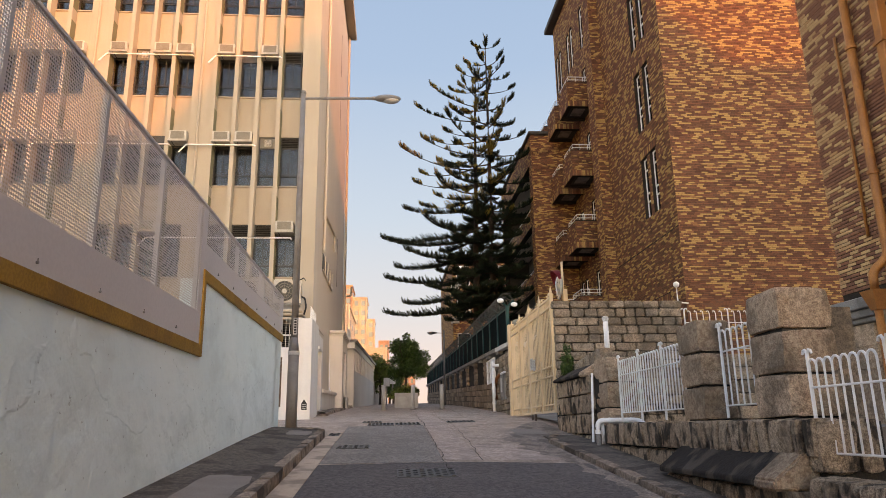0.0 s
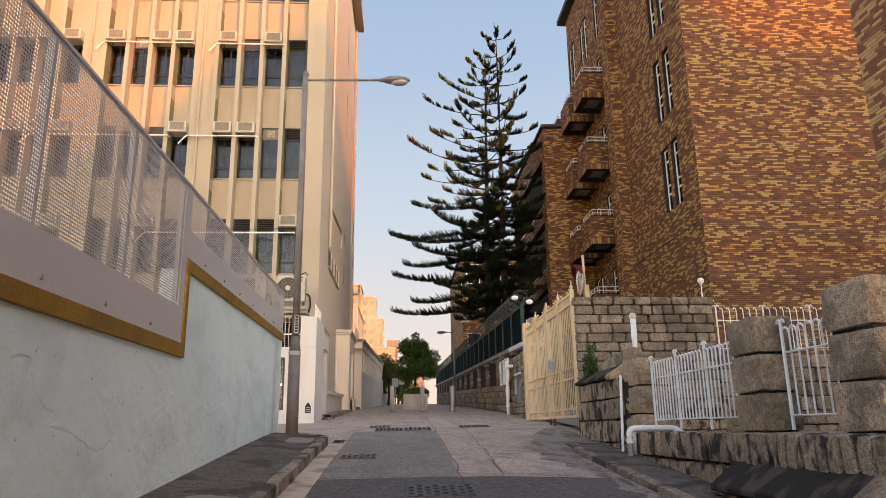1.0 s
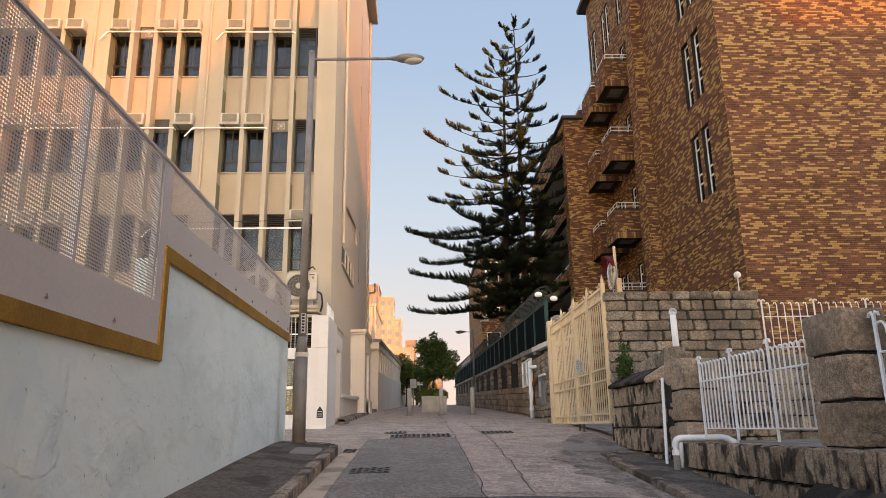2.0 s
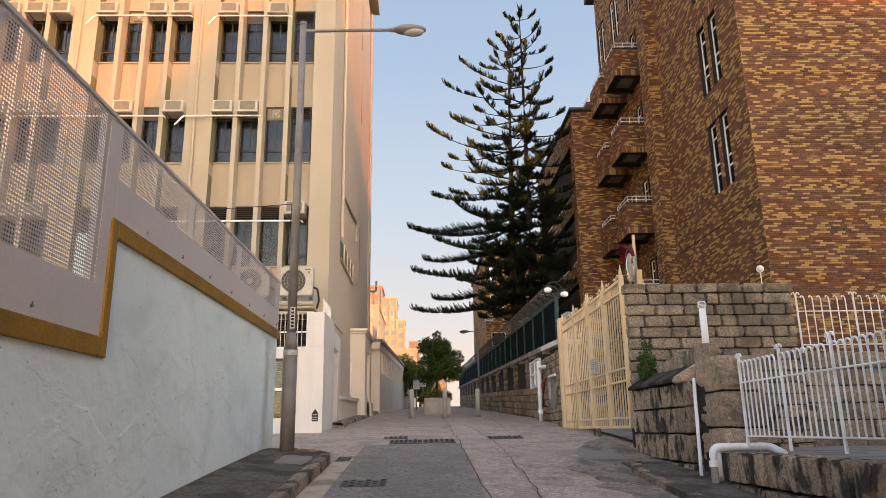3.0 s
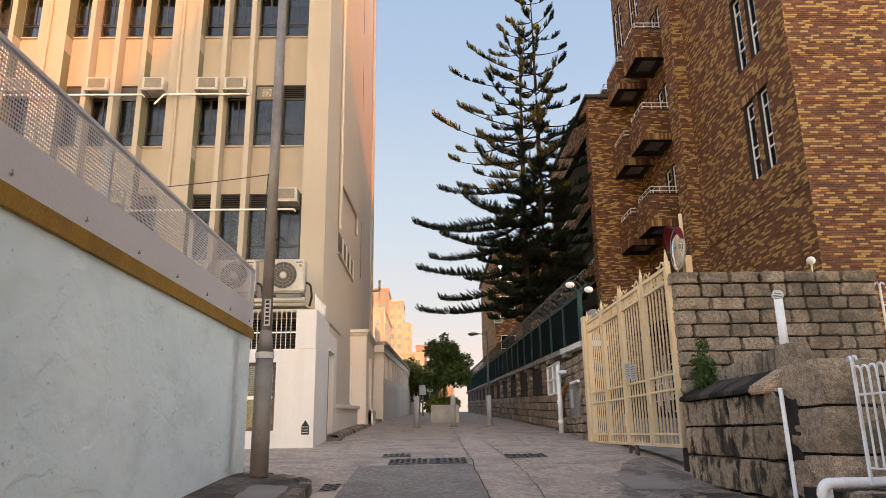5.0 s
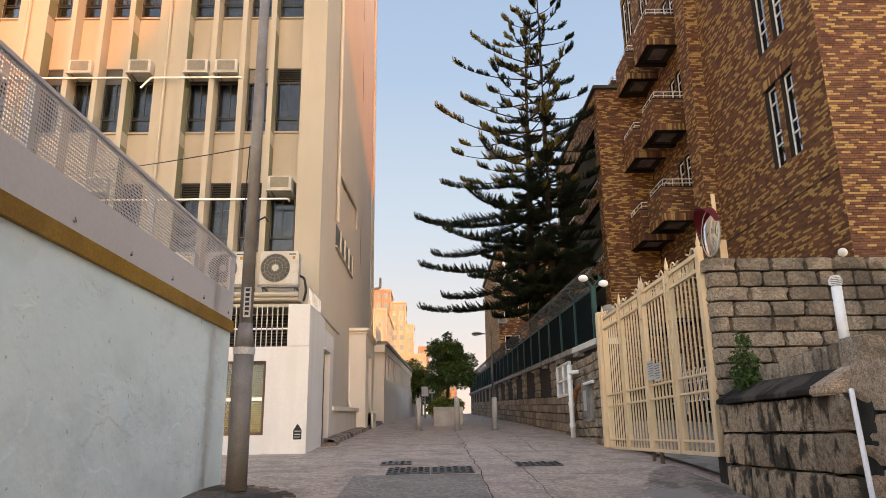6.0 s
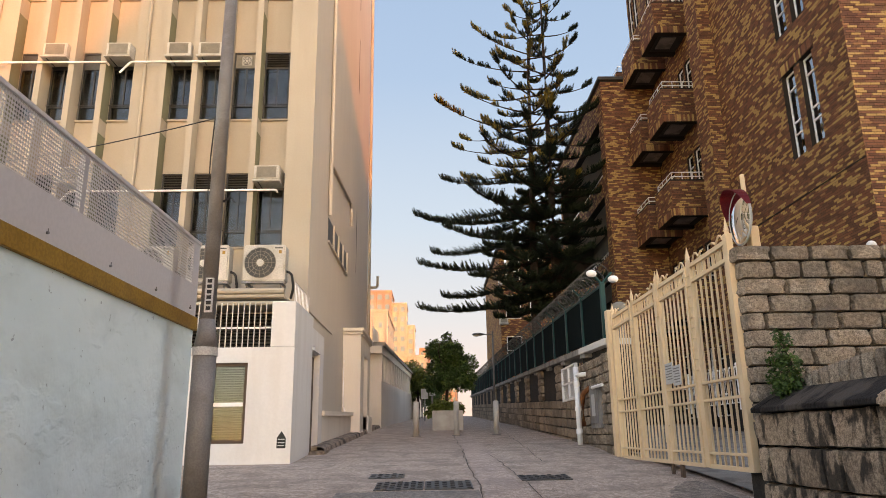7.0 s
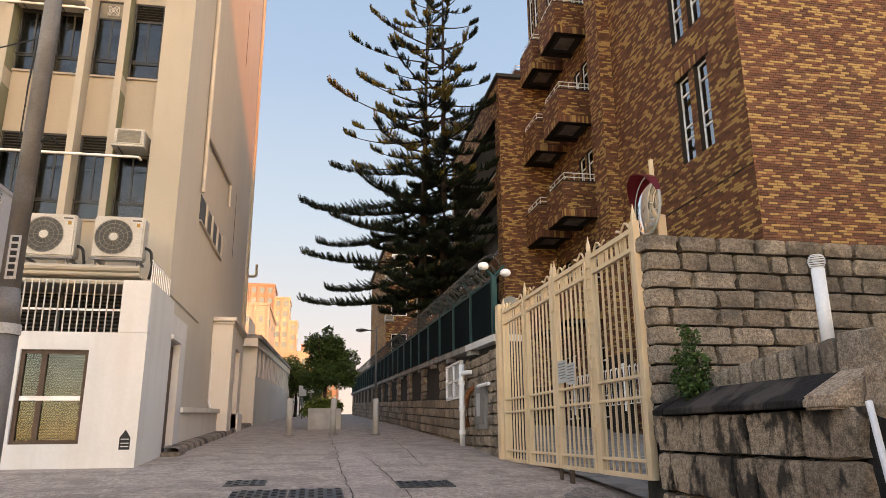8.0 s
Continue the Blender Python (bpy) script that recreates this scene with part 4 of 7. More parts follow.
# step stone at the door
part("step_stone", boxed(-2.32, -1.98, 22.6, 23.3, 1.72, 1.98, bevel=0.03, seg=2), M["kerb"], lk)


# ---- brick masonry ----
def holed(bm, axis, w0, w1, u0, u1, z0, z1, holes):
    """A wall slab with real openings; u runs along the wall."""
    us = sorted({u0, u1, *[h for o in holes for h in o[:2] if u0 < h < u1]})
    zs = sorted({z0, z1, *[h for o in holes for h in o[2:] if z0 < h < z1]})
    for a, b in zip(us, us[1:]):
        run = None
        for c, d in zip(zs, zs[1:]):
            hit = any(o[0] < (a + b) / 2 < o[1] and o[2] < (c + d) / 2 < o[3] for o in holes)
            if not hit:
                run = (run[0], d) if run else (c, d)
            if run and (hit or d == z1):
                box(bm, *((w0, w1, a, b) if axis == "x" else (a, b, w0, w1)), run[0], run[1])
                run = None
    return bm


BL, BH, BJ = 0.222, 0.0625, 0.009


def brick_skin(name, parent, axis, face, out, u0, u1, z0, z1, holes, material, pick=None, seed=0, proud=0.014):
    """Bricks laid in courses on one wall face; those in the stretch pick become pieces of their own."""
    vs, fs, own = [], [], []
    f0, f1 = face - out * 0.004, face + out * proud
    nrows = int((z1 - z0) / BH)
    for r in range(nrows):
        a0, a1 = z0 + r * BH, z0 + (r + 1) * BH - BJ
        u = u0 - (BL / 2 if r % 2 else 0) - (BL / 4 if (r // 2) % 2 else 0)
        while u < u1:
            b0, b1 = max(u, u0), min(u + BL - BJ, u1)
            u += BL
            if b1 - b0 < 0.03:
                continue
            cut = False
            for o in holes:
                if a1 > o[2] and a0 < o[3] and b1 > o[0] and b0 < o[1]:
                    if b0 < o[0] - 0.03:
                        b1 = min(b1, o[0])
                    elif b1 > o[1] + 0.03:
                        b0 = max(b0, o[1])
                    else:
                        cut = True
            if cut:
                continue
            if pick and pick[0] < b0 and b1 < pick[1] and pick[2] < a0 and a1 < pick[3]:
                own.append((b0, b1, a0, a1))
                continue
            o = len(vs)
            e = 0.002
            if axis == "x":
                vs += [(f0, b0, a0), (f0, b1, a0), (f0, b1, a1), (f0, b0, a1), (f1, b0 + e, a0 + e), (f1, b1 - e, a0 + e), (f1, b1 - e, a1 - e), (f1, b0 + e, a1 - e)]
            else:
                vs += [(b0, f0, a0), (b1, f0, a0), (b1, f0, a1), (b0, f0, a1), (b0 + e, f1, a0 + e), (b1 - e, f1, a0 + e), (b1 - e, f1, a1 - e), (b0 + e, f1, a1 - e)]
            quads = [(4, 5, 6, 7), (0, 1, 5, 4), (1, 2, 6, 5), (2, 3, 7, 6), (3, 0, 4, 7)]
            flip = (axis == "x") != (out > 0)
            fs += [tuple(o + i for i in (q[::-1] if flip else q)) for q in quads]
    me = bpy.data.meshes.new(name)
    me.from_pydata(vs, [], fs)
    me.materials.append(material)
    ob = new(name, me)
    ob.parent = parent
    tagged(ob, kind="stuff")
    if own:
        unit = {}
        for b0, b1, a0, a1 in own:
            L = round(b1 - b0, 3)
            if L not in unit:
                bb = boxed(-L / 2, L / 2, -proud, 0.004, 0, a1 - a0, bevel=0.003)
                m2 = bpy.data.meshes.new("brick")
                bb.to_mesh(m2)
                bb.free()
                m2.materials.append(M["brick"])
                unit[L] = m2
            piece = new("brick", unit[L])
            piece.parent = parent
            c = (b0 + b1) / 2
            piece.matrix_basis = pose(c, face, a0) if axis == "y" else pose(face, c, a0, 0, 0, -90)
    return ob


def white_window(parent, axis, at, u0, u1, z0, z1, bars=(0.45,)):
    """A white steel casement set in a reveal."""
    root = new("window")
    root.parent = parent
    t, fr = 0.045, bmesh.new()
    def put(bm, a, b, c, d, w0, w1):
        return box(bm, *((w0, w1, a, b) if axis == "x" else (a, b, w0, w1)), c, d)
    put(fr, u0, u0 + t, z0, z1, at, at + 0.05)
    put(fr, u1 - t, u1, z0, z1, at, at + 0.05)
    put(fr, u0 + t, u1 - t, z0, z0 + t, at, at + 0.05)
    put(fr, u0 + t, u1 - t, z1 - t, z1, at, at + 0.05)
    for b in bars:
        zz = z0 + b * (z1 - z0)
        put(fr, u0 + t, u1 - t, zz, zz + t, at, at + 0.05)
    part("window_frame", fr, M["whitepaint"], root, "white steel window frame")
    part("pane", put(bmesh.new(), u0 + t, u1 - t, z0 + t, z1 - t, at + 0.02, at + 0.026), M["sky_glass"], root)
    # sheet in the room colour paints the dim inside behind the pane
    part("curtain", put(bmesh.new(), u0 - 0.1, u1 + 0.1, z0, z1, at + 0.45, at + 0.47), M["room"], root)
    return root


# ---- brown brick building ----
brown = thing("brick_building", "tall brown and yellow brick residence with stepped balconies and verandas", "building")
MX, MY, MZ = 9.6, 21.78, 25.25
side_holes, lintels = [], []
for z0, h in ((3.1, 2.5), (8.98, 2.37), (12.46, 2.4), (15.94, 2.4), (19.4, 2.4)):
    side_holes += [(23.12, 23.72, z0, z0 + h), (23.98, 24.62, z0, z0 + h)]
    lintels.append((z0, z0 + h))
part("side_wall", holed(bmesh.new(), "x", MX, MX + 0.35, MY, 28.398, 1.0, MZ, side_holes), M["joint"], brown)
part("front_wall", boxed(MX + 0.351, 26, MY, MY + 0.35, 1.0, MZ), M["joint"], brown)
LEVELS = (2.35, 5.95, 9.55, 13.12, 16.75, 20.35)
door_holes = [(a, a + 0.6, z + 0.4, z + 2.75) for z in LEVELS for y0 in (31.22, 33.95, 36.5) for a in (y0, y0 + 0.74)]
part("recessed_wall", holed(bmesh.new(), "x", 9.95, 10.3, 28.9, 38.0, 1.0, MZ, door_holes), M["joint"], brown)
part("end_wall", boxed(10.301, 26, 37.65, 38.0, 1.0, MZ), M["joint"], brown)
part("pilaster", boxed(9.17, MX + 0.2, 28.4, 29.35, 1.0, MZ), M["joint"], brown)
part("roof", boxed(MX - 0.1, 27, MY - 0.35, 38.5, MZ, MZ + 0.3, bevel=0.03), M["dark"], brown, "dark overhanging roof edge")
lin_holes = [(23.0, 24.75, z1, z1 + 0.3) for _, z1 in lintels]
brick_skin("brick_face", brown, "x", MX, -1, MY - 0.014, 28.4, 1.8, MZ, side_holes + lin_holes, M["brick_mass"])
brick_skin("brick_face", brown, "y", MY, -1, MX - 0.014, 19.0, 3.0, MZ, [], M["brick_mass"], pick=(9.7, 12.3, 4.9, 6.4))
brick_skin("brick_face", brown, "x", 9.95, -1, 29.35, 38.0, 4.0, MZ, door_holes, M["brick_mass"])
brick_skin("brick_face", brown, "x", 9.17, -1, 28.386, 29.35, 4.5, MZ, [], M["brick_mass"])
brick_skin("brick_face", brown, "y", 28.4, -1, 9.156, MX - 0.014, 4.5, MZ, [], M["brick_mass"])
# soldier lintels and window pairs
sold = bpy.data.meshes.new("lintel_brick")
b_ = boxed(-0.02, 0.01, -0.034, 0.034, 0, 0.27, bevel=0.004)
b_.to_mesh(sold)
b_.free()
sold.materials.append(M["brick"])
for z0, z1 in lintels:
    k = 0
    y = 23.04
    while y < 24.72:
        ob = new("lintel_brick", sold)
        ob.parent = brown
        ob.matrix_basis = pose(MX - 0.008, y, z1 + 0.015)
        y += 0.079
for h in side_holes:
    white_window(brown, "x", MX + 0.12, *h, bars=(0.28, 0.42, 0.80) if h[2] > 5 else (0.5,))
part("string_course", boxed(MX - 0.03, MX - 0.012, MY, 28.3, 7.93, 7.955), M["joint"], brown)
# balconies
def balcony(y0, z0, L=1.72, out=1.28, h=1.35):
    root = tagged(new("balcony"), "brick-faced balcony with white rail")
    root.parent = brown
    x0, x1 = 9.93 - out, 9.93
    sh = bmesh.new()
    box(sh, x0, x0 + 0.2, y0, y0 + L, z0, z0 + h)
    box(sh, x0 + 0.2, x1, y0, y0 + 0.2, z0, z0 + h)
    box(sh, x0 + 0.2, x1, y0 + L - 0.2, y0 + L, z0, z0 + h)
    part("parapet", sh, M["joint"], root)
    # underside shade is put into the dark colour
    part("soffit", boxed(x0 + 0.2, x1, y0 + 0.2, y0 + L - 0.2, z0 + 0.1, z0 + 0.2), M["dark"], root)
    part("soffit_light", boxed(x0 + 0.4, x1 - 0.3, y0 + 0.45, y0 + L - 0.45, z0 + 0.07, z0 + 0.099), M["concrete"], root, "pale soffit panel")
    brick_skin("brick_face", root, "x", x0, -1, y0 - 0.014, y0 + L, z0 + 0.3, z0 + h, [], M["brick_mass"])
    brick_skin("brick_face", root, "y", y0, -1, x0, x1, z0 + 0.3, z0 + h, [], M["brick_mass"])
    for k in range(int(out / 0.079)):
        ob = new("soldier_brick", sold)
        ob.parent = root
        ob.matrix_basis = pose(x0 + 0.04 + k * 0.079, y0 - 0.002, z0 + 0.01, 0, 0, 90)
    for k in range(int(L / 0.079)):
        ob = new("soldier_brick", sold)
        ob.parent = root
        ob.matrix_basis = pose(x0 - 0.002, y0 + 0.04 + k * 0.079, z0 + 0.01)
    rl = bmesh.new()
    for dz in (0.14, 0.30):
        tube(rl, [(x1, y0 + 0.1, z0 + h + dz), (x0 + 0.1, y0 + 0.1, z0 + h + dz), (x0 + 0.1, y0 + L - 0.1, z0 + h + dz), (x1, y0 + L - 0.1, z0 + h + dz)], 0.018, 6)
    for k in range(4):
        rod(rl, (x0 + 0.1 + k * (out - 0.15) / 3, y0 + 0.1, z0 + h), (x0 + 0.1 + k * (out - 0.15) / 3, y0 + 0.1, z0 + h + 0.3), 0.014, n=6)
        rod(rl, (x0 + 0.1, y0 + 0.1 + k * (L - 0.2) / 3, z0 + h), (x0 + 0.1, y0 + 0.1 + k * (L - 0.2) / 3, z0 + h + 0.3), 0.014, n=6)
    part("rail", rl, M["whitepaint"], root, "white tubular rail")
    return root


for lv, z in enumerate((5.95, 9.55, 13.12, 16.75)):
    for y0 in (31.0, 33.7, 36.3):
        balcony(y0, z)
for h in door_holes:
    white_window(brown, "x", 10.02, *h, bars=(0.3, 0.8))
# veranda wing
VX, VY0, VY1 = 7.65, 35.45, 46.0
veranda_holes = [(VY0 + 0.75, VY1 - 0.5, z0, z1) for z0, z1 in ((6.0, 8.55), (9.5, 12.1), (13.0, 15.6))]
part("veranda_pier", boxed(VX, VX + 0.3, VY0, VY0 + 0.75, 1.0, 17.2), M["joint"], brown)
part("veranda_pier", boxed(VX, VX + 0.3, VY1 - 0.5, VY1, 1.0, 17.2), M["joint"], brown)
for z0, z1 in ((1.0, 6.0), (8.55, 9.5), (12.1, 13.0), (15.6, 17.2)):
    part("veranda_band", boxed(VX, VX + 0.3, VY0 + 0.75, VY1 - 0.5, z0, z1), M["joint"], brown)
part("veranda_end", boxed(VX + 0.301, 9.93, VY0, VY0 + 0.3, 1.0, 17.2), M["joint"], brown)
# far end and back wall carry the veranda's shade as dark colour
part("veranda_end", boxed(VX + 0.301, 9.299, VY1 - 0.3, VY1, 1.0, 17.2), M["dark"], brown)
part("veranda_back", boxed(9.3, 9.5, VY0 + 0.302, VY1, 1.0, 17.2), M["dark"], brown, "veranda back wall coloured dark as if in shade")
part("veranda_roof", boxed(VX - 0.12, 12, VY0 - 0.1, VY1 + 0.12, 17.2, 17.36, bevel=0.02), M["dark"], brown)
for z in (5.2, 8.8, 12.3, 15.8):
    part("veranda_floor", boxed(VX + 0.302, 9.3, VY0 + 0.302, VY1, z, z + 0.2), M["side"], brown)
brick_skin("brick_face", brown, "x", VX, -1, VY0 - 0.014, VY1, 4.0, 17.15, veranda_holes, M["brick_mass"])
brick_skin("brick_face", brown, "y", VY0, -1, VX, 9.9, 4.0, 17.15, [], M["brick_mass"])
for z in (6.0, 9.5, 13.0):
    rl = bmesh.new()
    tube(rl, [(VX + 0.1, VY0 + 0.75, z + 0.22), (VX + 0.1, VY1 - 0.5, z + 0.22)], 0.025, 6)
    for k in range(24):
        rod(rl, (VX + 0.1, VY0 + 0.8 + k * 0.4, z), (VX + 0.1, VY0 + 0.8 + k * 0.4, z + 0.22), 0.02, n=5)
    part("veranda_rail", rl, M["whitepaint"], brown, "white veranda hand rail")
lampbox = thing("bulkhead_camera", "small white security camera on a brick corner bracket", "camera unit")
part("mount", tube(bmesh.new(), bend([(9.62, 21.74, 5.3), (9.2, 21.55, 5.3), (9.2, 21.55, 5.8)], 0.1), 0.025, 6), M["whitepaint"], lampbox)
cb = bmesh.new()
bmesh.ops.create_uvsphere(cb, u_segments=12, v_segments=8, radius=0.1, matrix=Matrix.Translation((9.2, 21.55, 5.88)))
part("dome", cb, M["whitepaint"], lampbox, smooth=True)

# ---- buff brick wing beside the start of the walk ----
wing = thing("buff_brick_wing", "red and buff brick wing with stone base pilaster and orange pipes", "building")
GX, GY1, WZ = 7.78, 11.3, 10.4
part("wall", boxed(GX, GX + 0.4, -24, GY1, 3.45, WZ), M["joint"], wing)
part("end_wall", boxed(GX + 0.401, 13.5, GY1 - 0.4, GY1, 0.5, WZ), M["joint"], wing)
part("back_wall", boxed(GX, 13.5, -24.4, -24.002, 0, WZ), M["joint"], wing)
part("roof", boxed(GX - 0.4, 13.9, -24.6, GY1 + 0.4, WZ, WZ + 0.3), M["dark"], wing)
brick_skin("brick_face", wing, "x", GX, -1, 3.0, GY1 + 0.014, 3.6, WZ - 0.05, [], M["wing_brick"])
brick_skin("brick_face", wing, "y", GY1, 1, GX, 13.0, 3.6, WZ - 0.05, [], M["wing_brick"])
part("base_wall", boxed(GX + 0.05, GX + 0.4, -24, GY1 - 0.8, -1, 3.44), M["concrete"], wing)
cap = bmesh.new()
for k, (o, z0, z1) in enumerate(((0.10, 3.05, 3.13), (0.16, 3.131, 3.26), (0.24, 3.261, 3.44))):
    box(cap, GX - o, GX + 0.5, GY1 - 0.75 - o, GY1 + o, z0, z1, bevel=0.015)
part("pilaster_cap", cap, M["concrete"], wing, "moulded grey stone cap")
for k in range(9):
    part("pilaster_block", boxed(GX - 0.06, GX + 0.45, GY1 - 0.72, GY1 + 0.04, -0.2 + k * 0.36, 0.155 + k * 0.36, bevel=0.008), M["pillar"], wing)
def pipe(name, pts, r, mat=None, parent=None, label="", rb=0.12):
    return part(name, tube(bmesh.new(), bend(pts, rb), r, 10), mat or M["copper"], parent or wing, label, smooth=True)
pipe("waste_pipe", [(GX - 0.13, 9.9, WZ - 0.05), (GX - 0.13, 9.9, 3.95), (GX - 0.32, 10.05, 3.75), (GX - 0.32, 10.05, 3.45)], 0.07, label="orange painted waste pipe")
part("downpipe", boxed(GX - 0.2, GX - 0.03, 9.1, 9.27, 3.6, WZ - 0.05, bevel=0.02), M["copper"], wing, "square orange rainwater pipe")
pipe("thin_pipe", [(GX - 0.06, 10.35, 8.0), (GX - 0.06, 10.35, 4.4)], 0.025)
for z in (5.0, 7.2):
    part("clamp", boxed(GX - 0.225, GX, 9.07, 9.3, z, z + 0.05), M["copper"], wing)
    part("clamp", rod(bmesh.new(), (GX - 0.13, 9.9, z + 0.3), (GX - 0.13, 9.9, z + 0.36), 0.09, n=12), M["copper"], wing)
hop = bmesh.new()
bmesh.ops.create_cone(hop, cap_ends=True, segments=4, radius1=0.1, radius2=0.22, depth=0.3, matrix=pose(GX - 0.32, 10.05, 3.3, 0, 0, 45))
part("hopper_head", hop, M["copper"], wing, "orange hopper head")
pipe("lower_pipe", [(GX - 0.32, 10.05, 3.2), (GX - 0.32, 10.05, 0.4)], 0.06)

# ---- granite walls, stone by stone ----
rng = random.Random(7)
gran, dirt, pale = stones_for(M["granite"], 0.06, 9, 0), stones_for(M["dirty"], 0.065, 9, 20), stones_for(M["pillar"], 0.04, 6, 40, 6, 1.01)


def courses(parent, meshes, axis, face, out, u0, u1, levels, wmin, wmax, depth=0.22, joint=0.026, name="stone"):
    """Rough stones in courses on a wall face."""
    for z0, z1 in levels:
        u = u0
        while u < u1 - 0.02:
            w = rng.uniform(wmin, wmax)
            if u + w > u1 - wmin * 0.6:
                w = u1 - u
            d = depth * rng.uniform(0.96, 1.1)
            c = (u + w / 2, (z0 + z1) / 2)
            pos = (face - out * (depth / 2 - 0.02), c[0], c[1]) if axis == "x" else (c[0], face - out * (depth / 2 - 0.02), c[1])
            size = (d, w - joint, z1 - z0 - joint * 0.6) if axis == "x" else (w - joint, d, z1 - z0 - joint * 0.6)
            lay(meshes, parent, name, pos, size, rng)
            u += w


def levels(z0, z1, h, jitter=0.0):
    n = max(1, round((z1 - z0) / h))
    zs = [z0 + (z1 - z0) * i / n + (rng.uniform(-jitter, jitter) if 0 < i < n else 0) for i in range(n + 1)]
    return list(zip(zs, zs[1:]))


court = thing("wall_court", "squared grey granite block wall beside the gate", "wall", kind="structure")
part("core", boxed(3.80, 6.7, 15.70, 16.12, 0.8, 4.2), M["mortar"], court)
part("core", boxed(6.7, 12.0, 15.70, 16.12, 0.8, 3.02), M["mortar"], court)
courses(court, gran, "y", 15.62, -1, 3.72, 6.74, levels(2.15, 4.12, 0.196, 0.008), 0.22, 0.56, 0.2)
courses(court, gran, "y", 15.60, -1, 3.68, 6.77, [(4.12, 4.30)], 0.34, 0.46, 0.3)
courses(court, gran, "y", 15.62, -1, 6.76, 11.5, levels(1.3, 3.05, 0.3), 0.4, 0.7, 0.2)
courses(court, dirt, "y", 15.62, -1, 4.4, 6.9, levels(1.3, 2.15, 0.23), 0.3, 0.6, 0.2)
courses(court, gran, "x", 3.86, -1, 15.72, 16.15, levels(1.5, 4.12, 0.196, 0.008) + [(4.12, 4.30)], 0.2, 0.44, 0.2)
# blackened low wall with sloping black coping
lowwall = thing("wall_low", "blackened squared granite wall with sloping black coping slabs", "wall", kind="structure")
part("core", boxed(3.80, 4.4, 12.7, 15.6, 0.6, 2.40), M["mortar"], lowwall)
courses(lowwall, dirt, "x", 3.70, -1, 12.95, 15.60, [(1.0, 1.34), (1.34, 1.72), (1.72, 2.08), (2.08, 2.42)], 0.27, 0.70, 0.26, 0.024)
y = 13.305
while y < 15.4:
    L = min(rng.uniform(0.28, 0.5), 15.5 - y)
    sl = bmesh.new()
    prism(sl, [(3.60, 2.42), (3.98, 2.42), (3.98, 2.66), (3.92, 2.66), (3.60, 2.47)], "y", y + 0.004, y + L - 0.004)
    bmesh.ops.bevel(sl, geom=sl.edges[:], offset=0.008, segments=1, affect="EDGES")
    part("coping_slab", sl, M["slate"], lowwall, "sloping blackened coping slab")
    y += L
sl = bmesh.new()
prism(sl, [(3.59, 2.40), (3.98, 2.40), (3.98, 2.67), (3.92, 2.67), (3.59, 2.48)], "y", 12.99, 13.30)
bmesh.ops.bevel(sl, geom=sl.edges[:], offset=0.02, segments=2, affect="EDGES")
part("end_stone", sl, M["pillar"], lowwall, "pale rough end stone of the coping")
part("core", boxed(4.10, 4.5, 12.6, 15.58, 2.40, 2.68), M["mortar"], lowwall)
y = 13.0
while y < 15.3:
    w = rng.uniform(0.12, 0.2) if y > 13.3 else rng.uniform(0.3, 0.42)
    top = 2.95 - 0.075 * (y - 12.9) + rng.uniform(-0.01, 0.01)
    lay(gran, lowwall, "upright_stone", (4.08, y + w / 2, (2.6 + top) / 2), (0.26, w - 0.018, top - 2.6), rng)
    y += w
# pillars
def stone_pillar(x0, x1, y0, y1, z0, z1, label):
    root = tagged(new("stone_pillar"), label, "pillar", "fence pillars")
    n = 3
    for k in range(n):
        a, b = z0 + (z1 - z0) * k / n, z0 + (z1 - z0) * (k + 1) / n
        lay(pale, root, "stone", ((x0 + x1) / 2, (y0 + y1) / 2, (a + b) / 2), (x1 - x0, y1 - y0, b - a - 0.016), rng)
    part("core", boxed(x0 + 0.05, x1 - 0.05, y0 + 0.05, y1 - 0.05, z0, z1 - 0.05), M["mortar"], root)
    return root


stone_pillar(3.80, 4.38, 12.20, 12.98, 1.35, 2.69, "pale granite fence pillar beside the white drain pipe")
stone_pillar(3.70, 4.10, 8.12, 8.76, 1.54, 2.73, "weathered granite fence pillar between white railings")
stone_pillar(3.70, 4.24, 6.32, 6.96, 1.54, 2.78, "tall rough granite fence pillar with blackened top")
part("core", boxed(4.28, 4.55, 6.5, 7.1, 0.4, 2.6), M["granite"], lowwall)
# stepped base under the railings
base = thing("wall_base", "blackened rubble base wall stepping down the slope", "wall", kind="structure")
part("core", boxed(3.70, 4.25, 5.9, 12.6, 0.2, 1.50), M["mortar"], base)
part("core", boxed(3.62, 4.25, -12, 5.9, -1.5, 1.0), M["mortar"], base)
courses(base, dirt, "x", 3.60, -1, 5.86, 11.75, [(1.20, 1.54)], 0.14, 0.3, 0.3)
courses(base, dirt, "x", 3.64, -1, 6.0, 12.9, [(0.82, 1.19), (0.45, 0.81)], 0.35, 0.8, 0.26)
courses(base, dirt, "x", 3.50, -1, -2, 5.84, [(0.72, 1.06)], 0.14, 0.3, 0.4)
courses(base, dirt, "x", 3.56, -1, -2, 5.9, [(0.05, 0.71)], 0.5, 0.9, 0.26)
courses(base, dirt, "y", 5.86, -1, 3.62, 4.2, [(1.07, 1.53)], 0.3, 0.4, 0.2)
sl = bmesh.new()
prism(sl, [(3.29, 0.93), (3.68, 0.93), (3.68, 1.27), (3.62, 1.27), (3.29, 1.02)], "y", 6.02, 6.395)
bmesh.ops.bevel(sl, geom=sl.edges[:], offset=0.02, segments=2, affect="EDGES")
part("end_stone", sl, M["pillar"], base, "pale rough end stone of the coping")
sl = bmesh.new()
